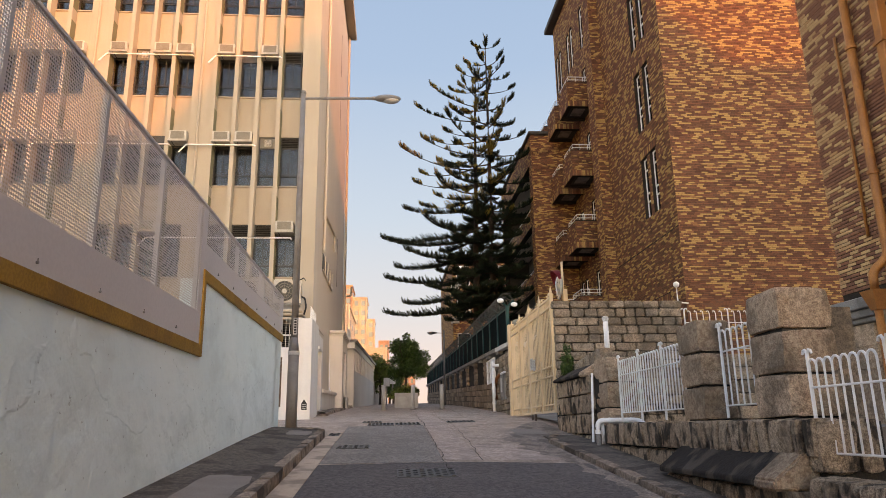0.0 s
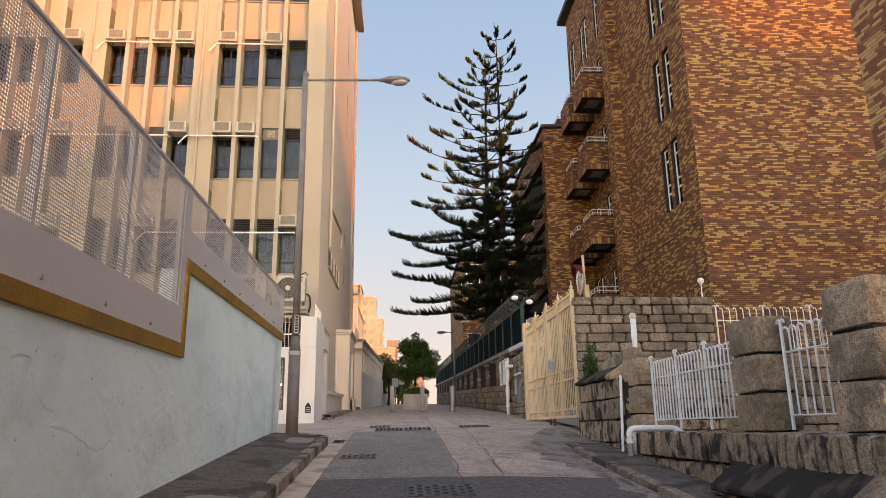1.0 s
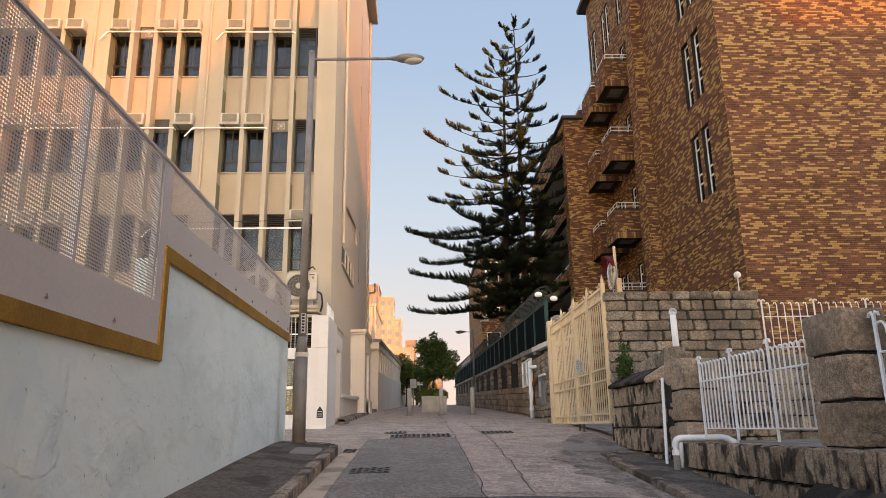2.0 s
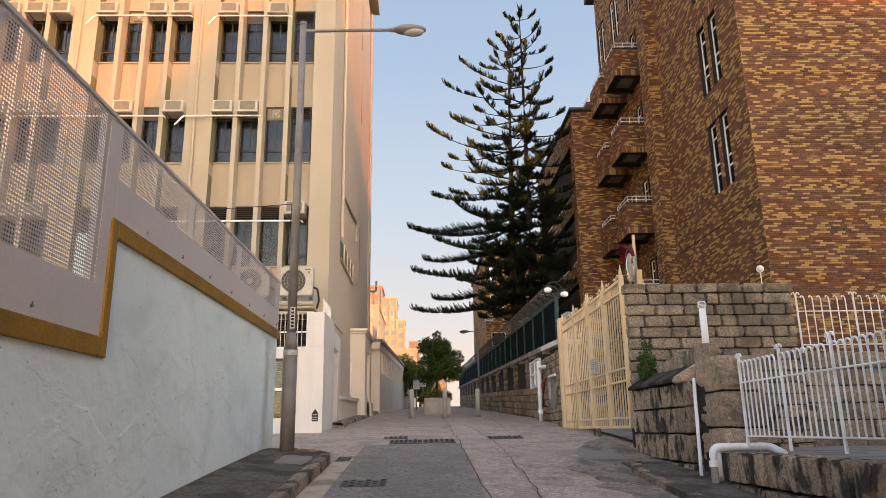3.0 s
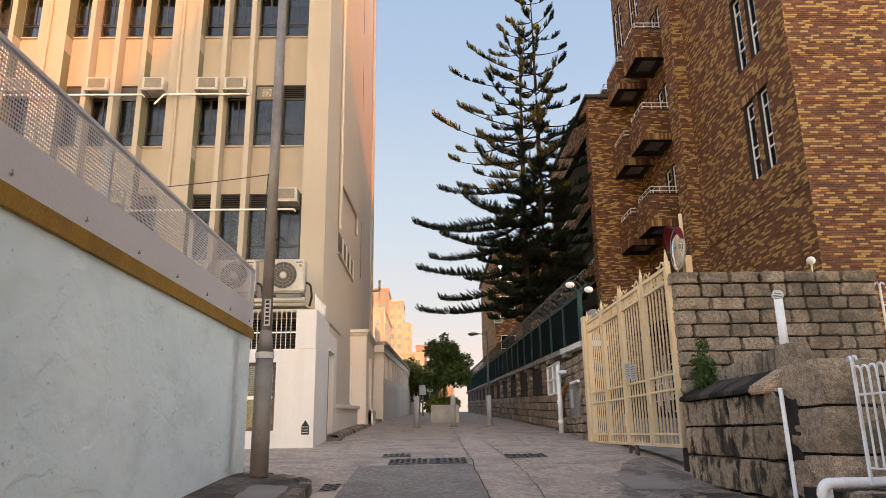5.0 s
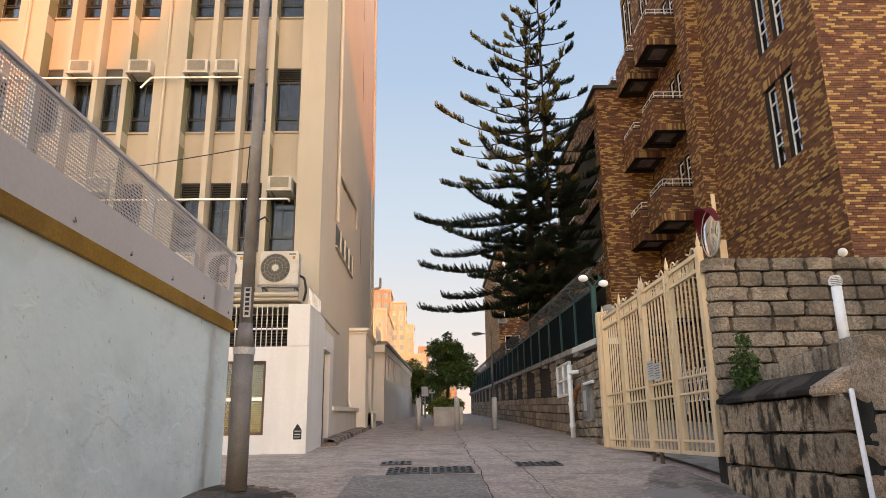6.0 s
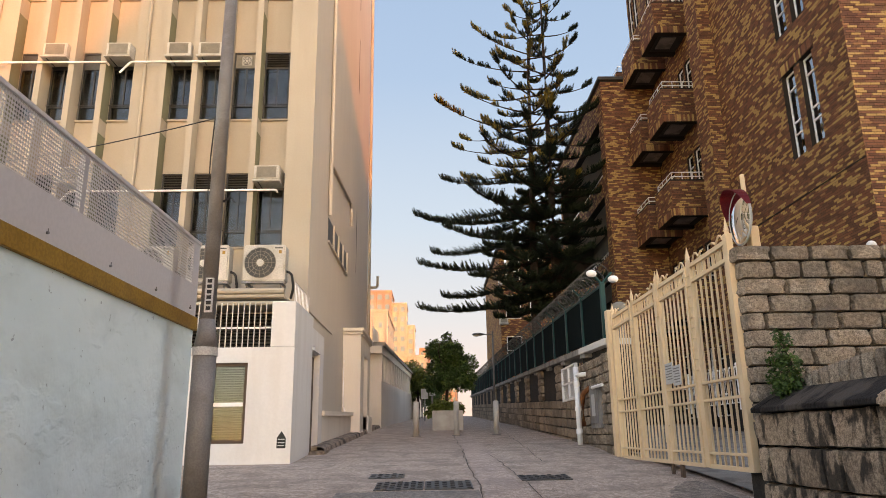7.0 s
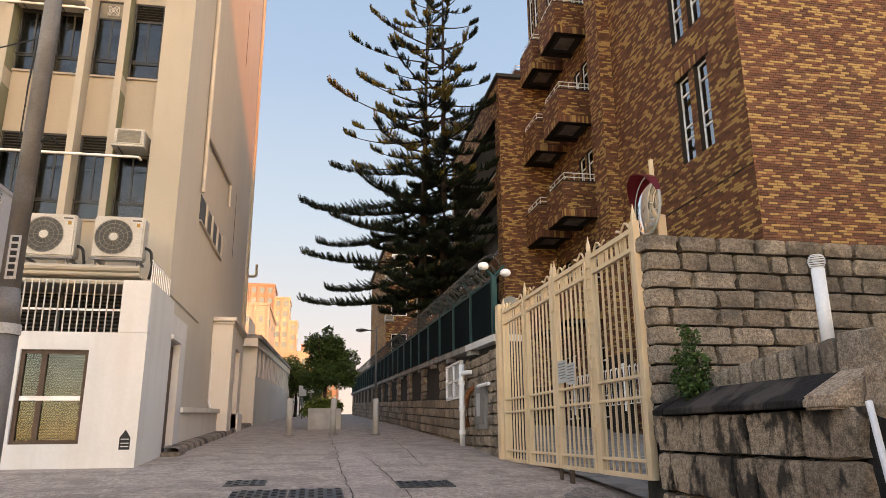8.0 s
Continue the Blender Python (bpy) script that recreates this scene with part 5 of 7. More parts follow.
prism(sl, [(3.30, 0.95), (3.68, 0.95), (3.68, 1.26), (3.62, 1.26), (3.30, 1.01)], "y", 6.4, 8.7)
bmesh.ops.bevel(sl, geom=sl.edges[:], offset=0.012, segments=1, affect="EDGES")
part("coping_slab", sl, M["slate"], base, "long sloping blackened coping")
courses(base, dirt, "x", 3.42, -1, 5.95, 8.75, [(0.45, 0.94)], 0.4, 0.7, 0.26)
bm = bmesh.new()
box(bm, 4.2, 12, 6.0, 15.66, 0.0, 1.45)
setting("court_floor", bm, M["concrete"], "raised grey concrete court behind the railings", "floor")
bm = bmesh.new()
sheet(bm, spans(3.95, 12, 0.8), spans(16.1, 40, 1.0), lambda x, y: 0.05)
setting("court_drive", bm, M["concrete"], "concrete drive behind the gate", "floor")


# ---- white railings ----
def railing(label, p0, p1, z0, z1, hoops=True, post_every=1.05, gap=0.122):
    """Round-bar railing with hooped or curled tops."""
    root = tagged(new("white_railing"), label, "railing", "white railings")
    p0, p1 = Vector(p0), Vector(p1)
    d = p1 - p0
    L, d = d.length, d.normalized()
    rl = (z0 + 0.06, z1 - 0.24)
    for z in rl:
        part("rail", tube(bmesh.new(), [p0 + Vector((0, 0, z)), p1 + Vector((0, 0, z))], 0.011, 6), M["whitepaint"], root)
    def bar_pts(u, top):
        return p0 + d * u + Vector((0, 0, top))
    u, posts = 0.0, []
    while u <= L + 1e-6:
        posts.append(u)
        bm = tube(bmesh.new(), [bar_pts(u, z0 - 0.08), bar_pts(u, z1 + 0.06)], 0.019, 6)
        for s in (-1, 1):
            tube(bm, [bar_pts(u, z1 + 0.05), bar_pts(u + s * 0.03, z1 + 0.10), bar_pts(u + s * 0.06, z1 + 0.09), bar_pts(u + s * 0.07, z1 + 0.06)], 0.013, 6)
        part("post", bm, M["whitepaint"], root, "post with split curled top")
        u += min(post_every, L) if L > 0.2 else 1
    for a, b in zip(posts, posts[1:]):
        n = max(2, int((b - a) / gap))
        n -= n % 2
        us = [a + (b - a) * (k + 1) / (n + 1) for k in range(n)]
        if hoops:
            r_ = (us[1] - us[0]) * 0.5
            for q in us:
                pts = [bar_pts(q, z0 + 0.06), bar_pts(q, z1 - r_)]
                pts += [bar_pts(q - r_ + r_ * math.cos(w * math.pi / 7), z1 - r_ + 1.15 * r_ * math.sin(w * math.pi / 7)) for w in range(1, 7)]
                pts += [bar_pts(q - 2 * r_ * 0.98, z1 - r_ - 0.015)]
                part("hoop", tube(bmesh.new(), pts, 0.0108, 6), M["whitepaint"], root)
        else:
            for q in us:
                pts = [bar_pts(q, z0 + 0.06), bar_pts(q, z1 - 0.02), bar_pts(q - 0.015, z1 + 0.03), bar_pts(q - 0.045, z1 + 0.04), bar_pts(q - 0.06, z1 + 0.01)]
                part("bar", tube(bmesh.new(), pts, 0.0105, 6), M["whitepaint"], root)
    return root


railing("white hooped iron railing between two granite pillars", (3.92, 11.86, 0), (3.92, 8.9, 0), 1.64, 2.56, post_every=0.98)
railing("short white hooped railing panel between granite pillars", (3.92, 8.02, 0), (3.92, 7.05, 0), 1.64, 2.56, post_every=1.1)
railing("white hooped iron railing lower on the slope", (3.78, 6.08, 0), (3.78, 1.9, 0), 1.18, 2.04, post_every=1.03)
railing("white curled-top railing on the granite court wall", (6.82, 15.66, 0), (11.3, 15.66, 0), 3.12, 4.02, hoops=False, post_every=1.05, gap=0.155)
court_rail = railing("white plain railing inside the gated court", (6.4, 16.6, 0), (6.4, 25.5, 0), 2.75, 3.5, hoops=False, post_every=1.4, gap=0.13)

# pipes on the wall
pv = thing("drain_pipe", "thick white plastic drain pipe bending along the wall base", "pipe")
part("pipe", tube(bmesh.new(), bend([(3.505, 11.91, 1.36), (3.505, 11.91, 1.578), (4.21, 11.93, 1.578), (4.23, 11.66, 1.50)], 0.1, 6), 0.046, 14), M["plastic"], pv, smooth=True)
part("pipe", tube(bmesh.new(), [(3.60, 11.97, g(11.97) + 0.03), (3.60, 11.97, 1.56)], 0.03, 12), M["plastic"], pv, smooth=True)
part("lower_pipe", rod(bmesh.new(), (3.505, 11.91, g(11.91) + 0.02), (3.505, 11.91, 1.37), 0.044, n=14), M["concrete"], pv, "grey cement-stained lower length")
part("socket", rod(bmesh.new(), (3.505, 11.91, 1.36), (3.505, 11.91, 1.43), 0.054, n=14), M["plastic"], pv)
part("joint_ring", rod(bmesh.new(), (3.70, 11.916, 1.578), (3.715, 11.916, 1.578), 0.052, n=14), M["plastic"], pv)
part("joint_ring", rod(bmesh.new(), (4.08, 11.926, 1.578), (4.095, 11.926, 1.578), 0.052, n=14), M["plastic"], pv)
cd = thing("conduit", "thin pale conduit pipe against the low wall", "pipe")
part("pipe", tube(bmesh.new(), [(3.57, 12.50, 1.16), (3.735, 12.86, 2.44)], 0.022, 8), M["plastic"], cd)
vp = thing("vent_pipe", "white vent pipe with caged ball top", "pipe")
part("pipe", rod(bmesh.new(), (4.4, 13.95, 2.85), (4.4, 13.95, 3.56), 0.052, n=16), M["plastic"], vp, smooth=True)
for k in range(7):
    a = -0.9 + k * 0.3
    r_ = 0.068 * math.cos(a)
    part("cage_ring", tube(bmesh.new(), [(4.4 + r_ * math.cos(q * math.tau / 14), 13.95 + r_ * math.sin(q * math.tau / 14), 3.62 + 0.068 * math.sin(a)) for q in range(15)], 0.005, 5), M["plastic"], vp)

# ---- buff iron gate ----
gate = thing("iron_gate", "closed buff-painted double iron gate with scrolls and finials", "gate")
GX0, GZ0, GZ1 = 3.72, 1.80, 4.44
def leaf(y0, y1):
    lf = new("leaf")
    lf.parent = gate
    mid = (y0 + y1) / 2
    for y in (y0 + 0.05, y1 - 0.05):
        part("stile", boxed(GX0 - 0.04, GX0 + 0.04, y - 0.05, y + 0.05, GZ0, GZ1 + 0.06, bevel=0.004), M["gate"], lf)
    for s in (-0.1, 0.1):
        part("stile", boxed(GX0 - 0.035, GX0 + 0.035, mid + s - 0.022, mid + s + 0.022, GZ0, GZ1, bevel=0.003), M["gate"], lf)
    part("stile", boxed(GX0 - 0.012, GX0 + 0.004, mid - 0.078, mid + 0.078, GZ0, GZ1 + 0.06), M["gate"], lf)
    for k in range(18):
        part("rung", boxed(GX0 - 0.03, GX0 - 0.013, mid - 0.077, mid + 0.077, GZ0 + 0.1 + k * 0.14, GZ0 + 0.112 + k * 0.14), M["gate"], lf)
    for z, t in ((GZ1 - 0.03, 0.03), (GZ1 - 0.24, 0.025), (2.84, 0.016), (2.62, 0.016), (1.98, 0.016), (GZ0 + 0.02, 0.025)):
        for a, b in ((y0 + 0.101, mid - 0.123), (mid + 0.123, y1 - 0.101)):
            part("rail", boxed(GX0 - 0.03, GX0 + 0.03, a, b, z - t, z + t, bevel=0.003), M["gate"], lf)
    for a, b in ((y0 + 0.1, mid - 0.12), (mid + 0.12, y1 - 0.1)):
        n = 7
        for k in range(n):
            y = a + (b - a) * (k + 0.5) / n
            part("bar", boxed(GX0 - 0.012, GX0 + 0.012, y - 0.0105, y + 0.0105, GZ0 + 0.03, GZ1 - 0.04), M["gate"], lf)
        for k in range(9):
            y = a + (b - a) * (k + 0.5) / 9
            part("short_bar", boxed(GX0 - 0.01, GX0 + 0.01, y - 0.012, y + 0.012, GZ1 - 0.215, GZ1 - 0.06), M["gate"], lf)
    for y in (y0 + 0.05, mid, y1 - 0.05):
        f = rod(bmesh.new(), (GX0, y, GZ1 + 0.05), (GX0, y, GZ1 + 0.10), 0.03, n=8)
        rod(f, (GX0, y, GZ1 + 0.10), (GX0, y, GZ1 + 0.16), 0.035, 0.022, n=8)
        rod(f, (GX0, y, GZ1 + 0.16), (GX0, y, GZ1 + 0.26), 0.02, 0.003, n=8)
        part("finial", f, M["gate"], lf)
    for a, b in ((y0 + 0.15, mid - 0.15), (mid + 0.15, y1 - 0.15)):
        for s in (0, 1):
            y = a if s == 0 else b
            q = 1 if s == 0 else -1
            pts = [(GX0, y + q * (0.02 + 0.34 * k / 10), GZ1 + 0.02 + 0.10 * abs(math.sin(k / 10 * math.tau * 0.75)) * (1 - 0.5 * k / 10)) for k in range(11)]
            part("scroll", tube(bmesh.new(), pts, 0.014, 6), M["gate"], lf)
    return lf


leaf(15.76, 18.50)
leaf(18.52, 21.36)
part("gate_post", boxed(GX0 - 0.10, GX0 + 0.10, 21.37, 21.56, 1.6, 4.58, bevel=0.01), M["gate"], gate, "buff square gate post")
part("lock_plate", boxed(GX0 - 0.07, GX0 - 0.041, 18.38, 18.56, 2.10, 2.34, bevel=0.006), M["gate"], gate, "lock box")
part("hinge_cover", boxed(GX0 - 0.06, GX0 - 0.04, 18.42, 18.56, 3.95, 4.25, bevel=0.006), M["gate"], gate)
part("drop_bolt", boxed(GX0 - 0.05, GX0 - 0.01, 18.42, 18.49, 1.62, 1.80), M["doorwood"], gate)
part("drop_bolt", boxed(GX0 - 0.05, GX0 - 0.01, 18.0, 18.1, 1.62, 1.80), M["doorwood"], gate)
sign = thing("notice_plates", "two grey notice plates with illegible lines fixed to the gate", "sign")
for i, (y0, y1, z0, z1) in enumerate(((17.72, 18.02, 2.88, 3.16), (18.03, 18.36, 2.92, 3.22))):
    pl = part("plate", boxed(GX0 - 0.05, GX0 - 0.042, y0, y1, z0, z1, bevel=0.003), M["plaque"], sign)
    for k in range(6):
        part("text_line", boxed(GX0 - 0.053, GX0 - 0.0505, y0 + 0.03, y1 - 0.03 - 0.05 * (k % 3 == 2), z1 - 0.05 - k * 0.038, z1 - 0.036 - k * 0.038), M["steel"], pl)

# ---- convex mirror ----
mir = thing("traffic_mirror", "round convex traffic mirror with red hood on a post", "mirror")
face = pose(3.93, 15.88, 4.72) @ Matrix.Rotation(radians(-93), 4, "Z")
bm = bmesh.new()
R_ = 0.32
ringv = []
for k in range(5):
    r_ = R_ * k / 4
    ringv.append([bm.verts.new((r_ * math.cos(a * math.tau / 28), 0.06 * (k / 4) ** 2 - 0.06, r_ * math.sin(a * math.tau / 28))) for a in range(28 if k else 1)])
for a in range(28):
    bm.faces.new((ringv[0][0], ringv[1][a], ringv[1][(a + 1) % 28]))
    for k in range(1, 4):
        bm.faces.new((ringv[k][a], ringv[k + 1][a], ringv[k + 1][(a + 1) % 28], ringv[k][(a + 1) % 28]))
bmesh.ops.recalc_face_normals(bm, faces=bm.faces)
o = part("mirror_face", bm, M["mirror"], mir, "silvered convex face", smooth=True)
o.matrix_basis = face
o = part("rim", tube(bmesh.new(), [(0.325 * math.cos(a * math.tau / 28), 0.01, 0.325 * math.sin(a * math.tau / 28)) for a in range(29)], 0.016, 6), M["plaque"], mir)
o.matrix_basis = face
o = part("back_shell", rod(bmesh.new(), (0, 0.005, 0), (0, 0.08, 0), 0.32, 0.2, n=28), M["concrete"], mir)
o.matrix_basis = face
bm = bmesh.new()
arc = [radians(12 + 156 * k / 14) for k in range(15)]
inner = [bm.verts.new((0.345 * math.cos(t), 0.02, 0.345 * math.sin(t))) for t in arc]
outer = [bm.verts.new((0.345 * math.cos(t), -0.16 * math.sin(t), 0.345 * math.sin(t))) for t in arc]
for k in range(14):
    bm.faces.new((inner[k], inner[k + 1], outer[k + 1], outer[k]))
bmesh.ops.solidify(bm, geom=bm.faces[:], thickness=0.006)
o = part("hood", bm, M["red"], mir, "red enamel hood")
o.matrix_basis = face
part("mast", rod(bmesh.new(), (4.06, 15.95, 4.25), (4.06, 15.95, 5.3), 0.028, n=10), M["gate"], mir)
part("foot", boxed(4.03, 4.14, 15.86, 16.0, 4.30, 4.62, bevel=0.01), M["gate"], mir)


# ---- stone lane wall with the green fence ----
rng = random.Random(21)
lane_e = thing("wall_lane_east", "long granite lane wall with piers, dark openings and pale coping", "wall", kind="structure")
EY0, EY1, EX = 21.62, 74.0, 3.70
ctop = lambda y: 3.93 + (y - 21.6) * 0.0345
sill = lambda y: 3.02 + (y - 24) * 0.040
def sloped(name, y0, y1, za, zb, x0, x1, material, label="", parent=None):
    bm = bmesh.new()
    prism(bm, [(y0, za(y0)), (y1, za(y1)), (y1, zb(y1)), (y0, zb(y0))], "x", x0, x1)
    return part(name, bm, material, parent or lane_e, label)


sloped("core", EY0, EY1, lambda y: g(y) - 0.4, lambda y: sill(y) if y > 24.2 else sill(y), EX + 0.1, EX + 0.45, M["mortar"])
sloped("core", EY0, 24.7, lambda y: 2.8, lambda y: ctop(y), EX + 0.1, EX + 0.45, M["mortar"])
# added near-black sheet paints the shade inside the openings
sloped("opening_back", 26.9, EY1, lambda y: sill(y) - 0.1, lambda y: ctop(y), EX + 0.05, EX + 0.08, M["joint"], "dark sheet standing for the shade in the openings")
y = EY0
while y < EY1 - 0.1:
    L = min(2.55, EY1 - y)
    sloped("coping", y + 0.004, y + L, lambda v: ctop(v) + 0.002, lambda v: ctop(v) + 0.13, EX - 0.10, EX + 0.55, M["concrete"] if y > 23 else M["white"], "pale concrete coping")
    sloped("coping_block", y + L - 0.5, y + L - 0.02, lambda v: ctop(v) - 0.10, lambda v: ctop(v), EX - 0.07, EX + 0.1, M["concrete"])
    y += L
lane_st = stones_for(M["lane"], 0.05, 6, 70, 2)
grey_st = stones_for(M["granite"], 0.09, 6, 80, 2)
for r in range(12):            # rough end pier and first stretch
    z0 = 1.62 + r * 0.2
    if z0 > 3.8:
        break
    yy = 21.62
    while yy < 24.6:
        w = rng.uniform(0.22, 0.45)
        if z0 + 0.1 > g(yy) - 0.1:
            lay(grey_st, lane_e, "stone", (EX + 0.1, yy + w / 2, z0 + 0.1), (0.24 if yy > 22.1 else 0.32, w - 0.02, 0.18), rng)
        yy += w
far_rows = []
slope = math.atan2(0.040, 1)
for r in range(7):
    yy = 24.5 + (0.3 if r % 2 else 0)
    while yy < 73:
        w = rng.uniform(0.55, 0.95)
        zc = sill(yy) - 0.12 - r * 0.235
        if zc > g(yy) - 0.12:
            if yy < 42:
                lay(lane_st, lane_e, "stone", (EX + 0.08, yy + w / 2, zc), (0.2, w - 0.016, 0.218), rng, tilt=slope)
            else:
                far_rows.append((yy, w, zc))
        yy += w
vs, fs = [], []
for yy, w, zc in far_rows:
    o, d = len(vs), 0.0
    a, b = yy + 0.008, yy + w - 0.008
    e = 0.04 * (b - a)
    for x, k in ((EX + 0.1, 0.0), (EX - 0.02, 0.012)):
        vs += [(x, a + k, zc - 0.109 + k), (x, b - k, zc - 0.109 + e + k), (x, b - k, zc + 0.109 + e - k), (x, a + k, zc + 0.109 - k)]
    fs += [tuple(o + i for i in q[::-1]) for q in ((4, 5, 6, 7), (0, 1, 5, 4), (1, 2, 6, 5), (2, 3, 7, 6), (3, 0, 4, 7))]
me = bpy.data.meshes.new("far_stones")
me.from_pydata(vs, [], fs)
me.materials.append(M["lane_mass"])
ob = new("far_stones", me)
ob.parent = lane_e
tagged(ob, kind="stuff")
# piers between the openings
y = 27.1
k = 0
while y < 72:
    pw = 0.8
    z0, z1 = sill(y), ctop(y) - 0.02
    if y < 48:
        for q in range(4):
            a, b = z0 + (z1 - z0) * q / 4, z0 + (z1 - z0) * (q + 1) / 4
            lay(lane_st, lane_e, "pier_stone", (EX + 0.14, y + pw / 2, (a + b) / 2), (0.38, pw, b - a - 0.012), rng)
    else:
        part("pier", boxed(EX, EX + 0.4, y, y + pw, z0, z1, bevel=0.02), M["lane_mass"], lane_e)
    y += 3.4
    k += 1
# white slatted window, meter cupboard, pipes
ww = thing("slatted_window", "white slatted window set in the lane wall", "window")
wf = bmesh.new()
for a in ((25.0, 25.06), (25.9, 25.96), (26.8, 26.86)):
    box(wf, EX - 0.05, EX + 0.03, a[0], a[1], 3.06, 3.92)
for z in (3.06, 3.46, 3.87):
    box(wf, EX - 0.05, EX + 0.03, 25.06, 26.8, z, z + 0.05)
part("frame", wf, M["whitepaint"], ww)
for k in range(13):
    s = part("slat", boxed(-0.03, 0.03, 25.06, 26.8, -0.004, 0.004), M["whitepaint"], ww)
    s.matrix_basis = pose(EX, 0, 3.13 + k * 0.058, 0, 40)
# black sheet stands for the dark gap behind these slats
part("backing", boxed(EX + 0.05, EX + 0.07, 25.0, 26.86, 3.06, 3.9), M["black"], ww)
lp = thing("downpipe", "white and rust-red rainwater pipe on the lane wall", "pipe")
part("pipe", rod(bmesh.new(), (EX - 0.15, 24.35, g(24.3)), (EX - 0.15, 24.35, 3.75), 0.06, n=12), M["plastic"], lp, smooth=True)
for z in (2.25, 2.75, 3.3):
    part("socket", rod(bmesh.new(), (EX - 0.15, 24.35, z), (EX - 0.15, 24.35, z + 0.1), 0.075, n=12), M["plastic"], lp)
part("branch", tube(bmesh.new(), bend([(EX - 0.12, 23.95, 2.4), (EX - 0.12, 23.95, 3.1), (EX + 0.02, 23.6, 3.25)], 0.12), 0.055, 10), M["rust"], lp, "rusty branch pipe", smooth=True)
part("branch", tube(bmesh.new(), bend([(EX - 0.14, 24.35, 3.55), (EX - 0.12, 24.0, 3.55), (EX + 0.05, 23.9, 3.55)], 0.1), 0.05, 10), M["plastic"], lp, smooth=True)
part("branch", tube(bmesh.new(), [(EX - 0.12, 22.0, 3.18), (EX - 0.12, 22.9, 3.18)], 0.035, 8), M["plastic"], lp)
mb = thing("meter_cupboard", "weathered grey metal meter cupboard in the lane wall", "cupboard")
part("frame", boxed(EX - 0.07, EX + 0.06, 22.55, 23.45, 2.35, 3.25, bevel=0.01), M["concrete"], mb)
part("door", boxed(EX - 0.085, EX - 0.07, 22.68, 23.32, 2.45, 3.15, bevel=0.005), M["steel"], mb)
part("panel", boxed(EX - 0.092, EX - 0.085, 22.9, 23.2, 2.6, 3.05), M["plaque"], mb)
gl = thing("globe_lamp", "grey globe lamp on the gate pier", "lamp")
gb = bmesh.new()
bmesh.ops.create_uvsphere(gb, u_segments=16, v_segments=10, radius=0.19, matrix=Matrix.Translation((3.98, 21.75, 4.62)))
part("globe", gb, M["acgrille"], gl, "grey glass globe", smooth=True)
part("base", rod(bmesh.new(), (3.98, 21.75, 4.06), (3.98, 21.75, 4.45), 0.1, n=12), M["concrete"], gl)
# green fence: posts, sheets, outriggers, razor coil
fence = thing("green_fence", "dark green sheeted security fence with coiled razor wire", "fence")
y, n_post = 21.95, 0
ftop = lambda v: ctop(v) + 0.13 + 1.12
posts_y = []
while y < 73.5:
    posts_y.append(y)
    y += 1.98
for i, y in enumerate(posts_y):
    b0 = ctop(y) + 0.131
    p = part("post", boxed(3.66, 3.76, y - 0.05, y + 0.05, b0, ftop(y) + 0.05, bevel=0.006), M["green"], fence)
    ar = bmesh.new()
    for s in (-1, 1):
        tube(ar, [(3.71, y, ftop(y) + 0.03), (3.71 + s * 0.22, y, ftop(y) + 0.27)], 0.028 if i == 0 else 0.016, 6)
    part("outrigger", ar, M["green"], p)
for a, b in zip(posts_y, posts_y[1:]):
    sloped("sheet", a + 0.052, b - 0.052, lambda v: ctop(v) + 0.2, lambda v: ftop(v) - 0.02, 3.70, 3.715, M["net"], parent=fence)
    sloped("rail", a + 0.052, b - 0.052, lambda v: ftop(v) - 0.03, lambda v: ftop(v) + 0.01, 3.685, 3.735, M["green"], parent=fence)
for q in (0, 1):
    pts = []
    turns = 115
    for i in range(turns * 9 + 1):
        y = 21.9 + 51.5 * i / (turns * 9)
        a = i / 9 * math.tau * (1 if q else -1) + q
        pts.append((3.71 + 0.26 * math.cos(a), y + 0.12 * math.sin(a * 0.5), ftop(y) + 0.27 + 0.24 * math.sin(a)))
    part("razor_coil", tube(bmesh.new(), pts, 0.008, 3), M["frame"], fence, "coiled razor wire")
fl = thing("flood_lamps", "pair of white bulb lamps on the first fence post", "lamp")
for s in (-1, 1):
    b = bmesh.new()
    bmesh.ops.create_uvsphere(b, u_segments=12, v_segments=8, radius=0.085, matrix=Matrix.LocRotScale((3.71 + s * 0.22, 21.86, 5.42 - 0.06 * (s + 1)), None, (1.3, 1, 0.9)))
    part("bulb", b, M["plastic"], fl, smooth=True)


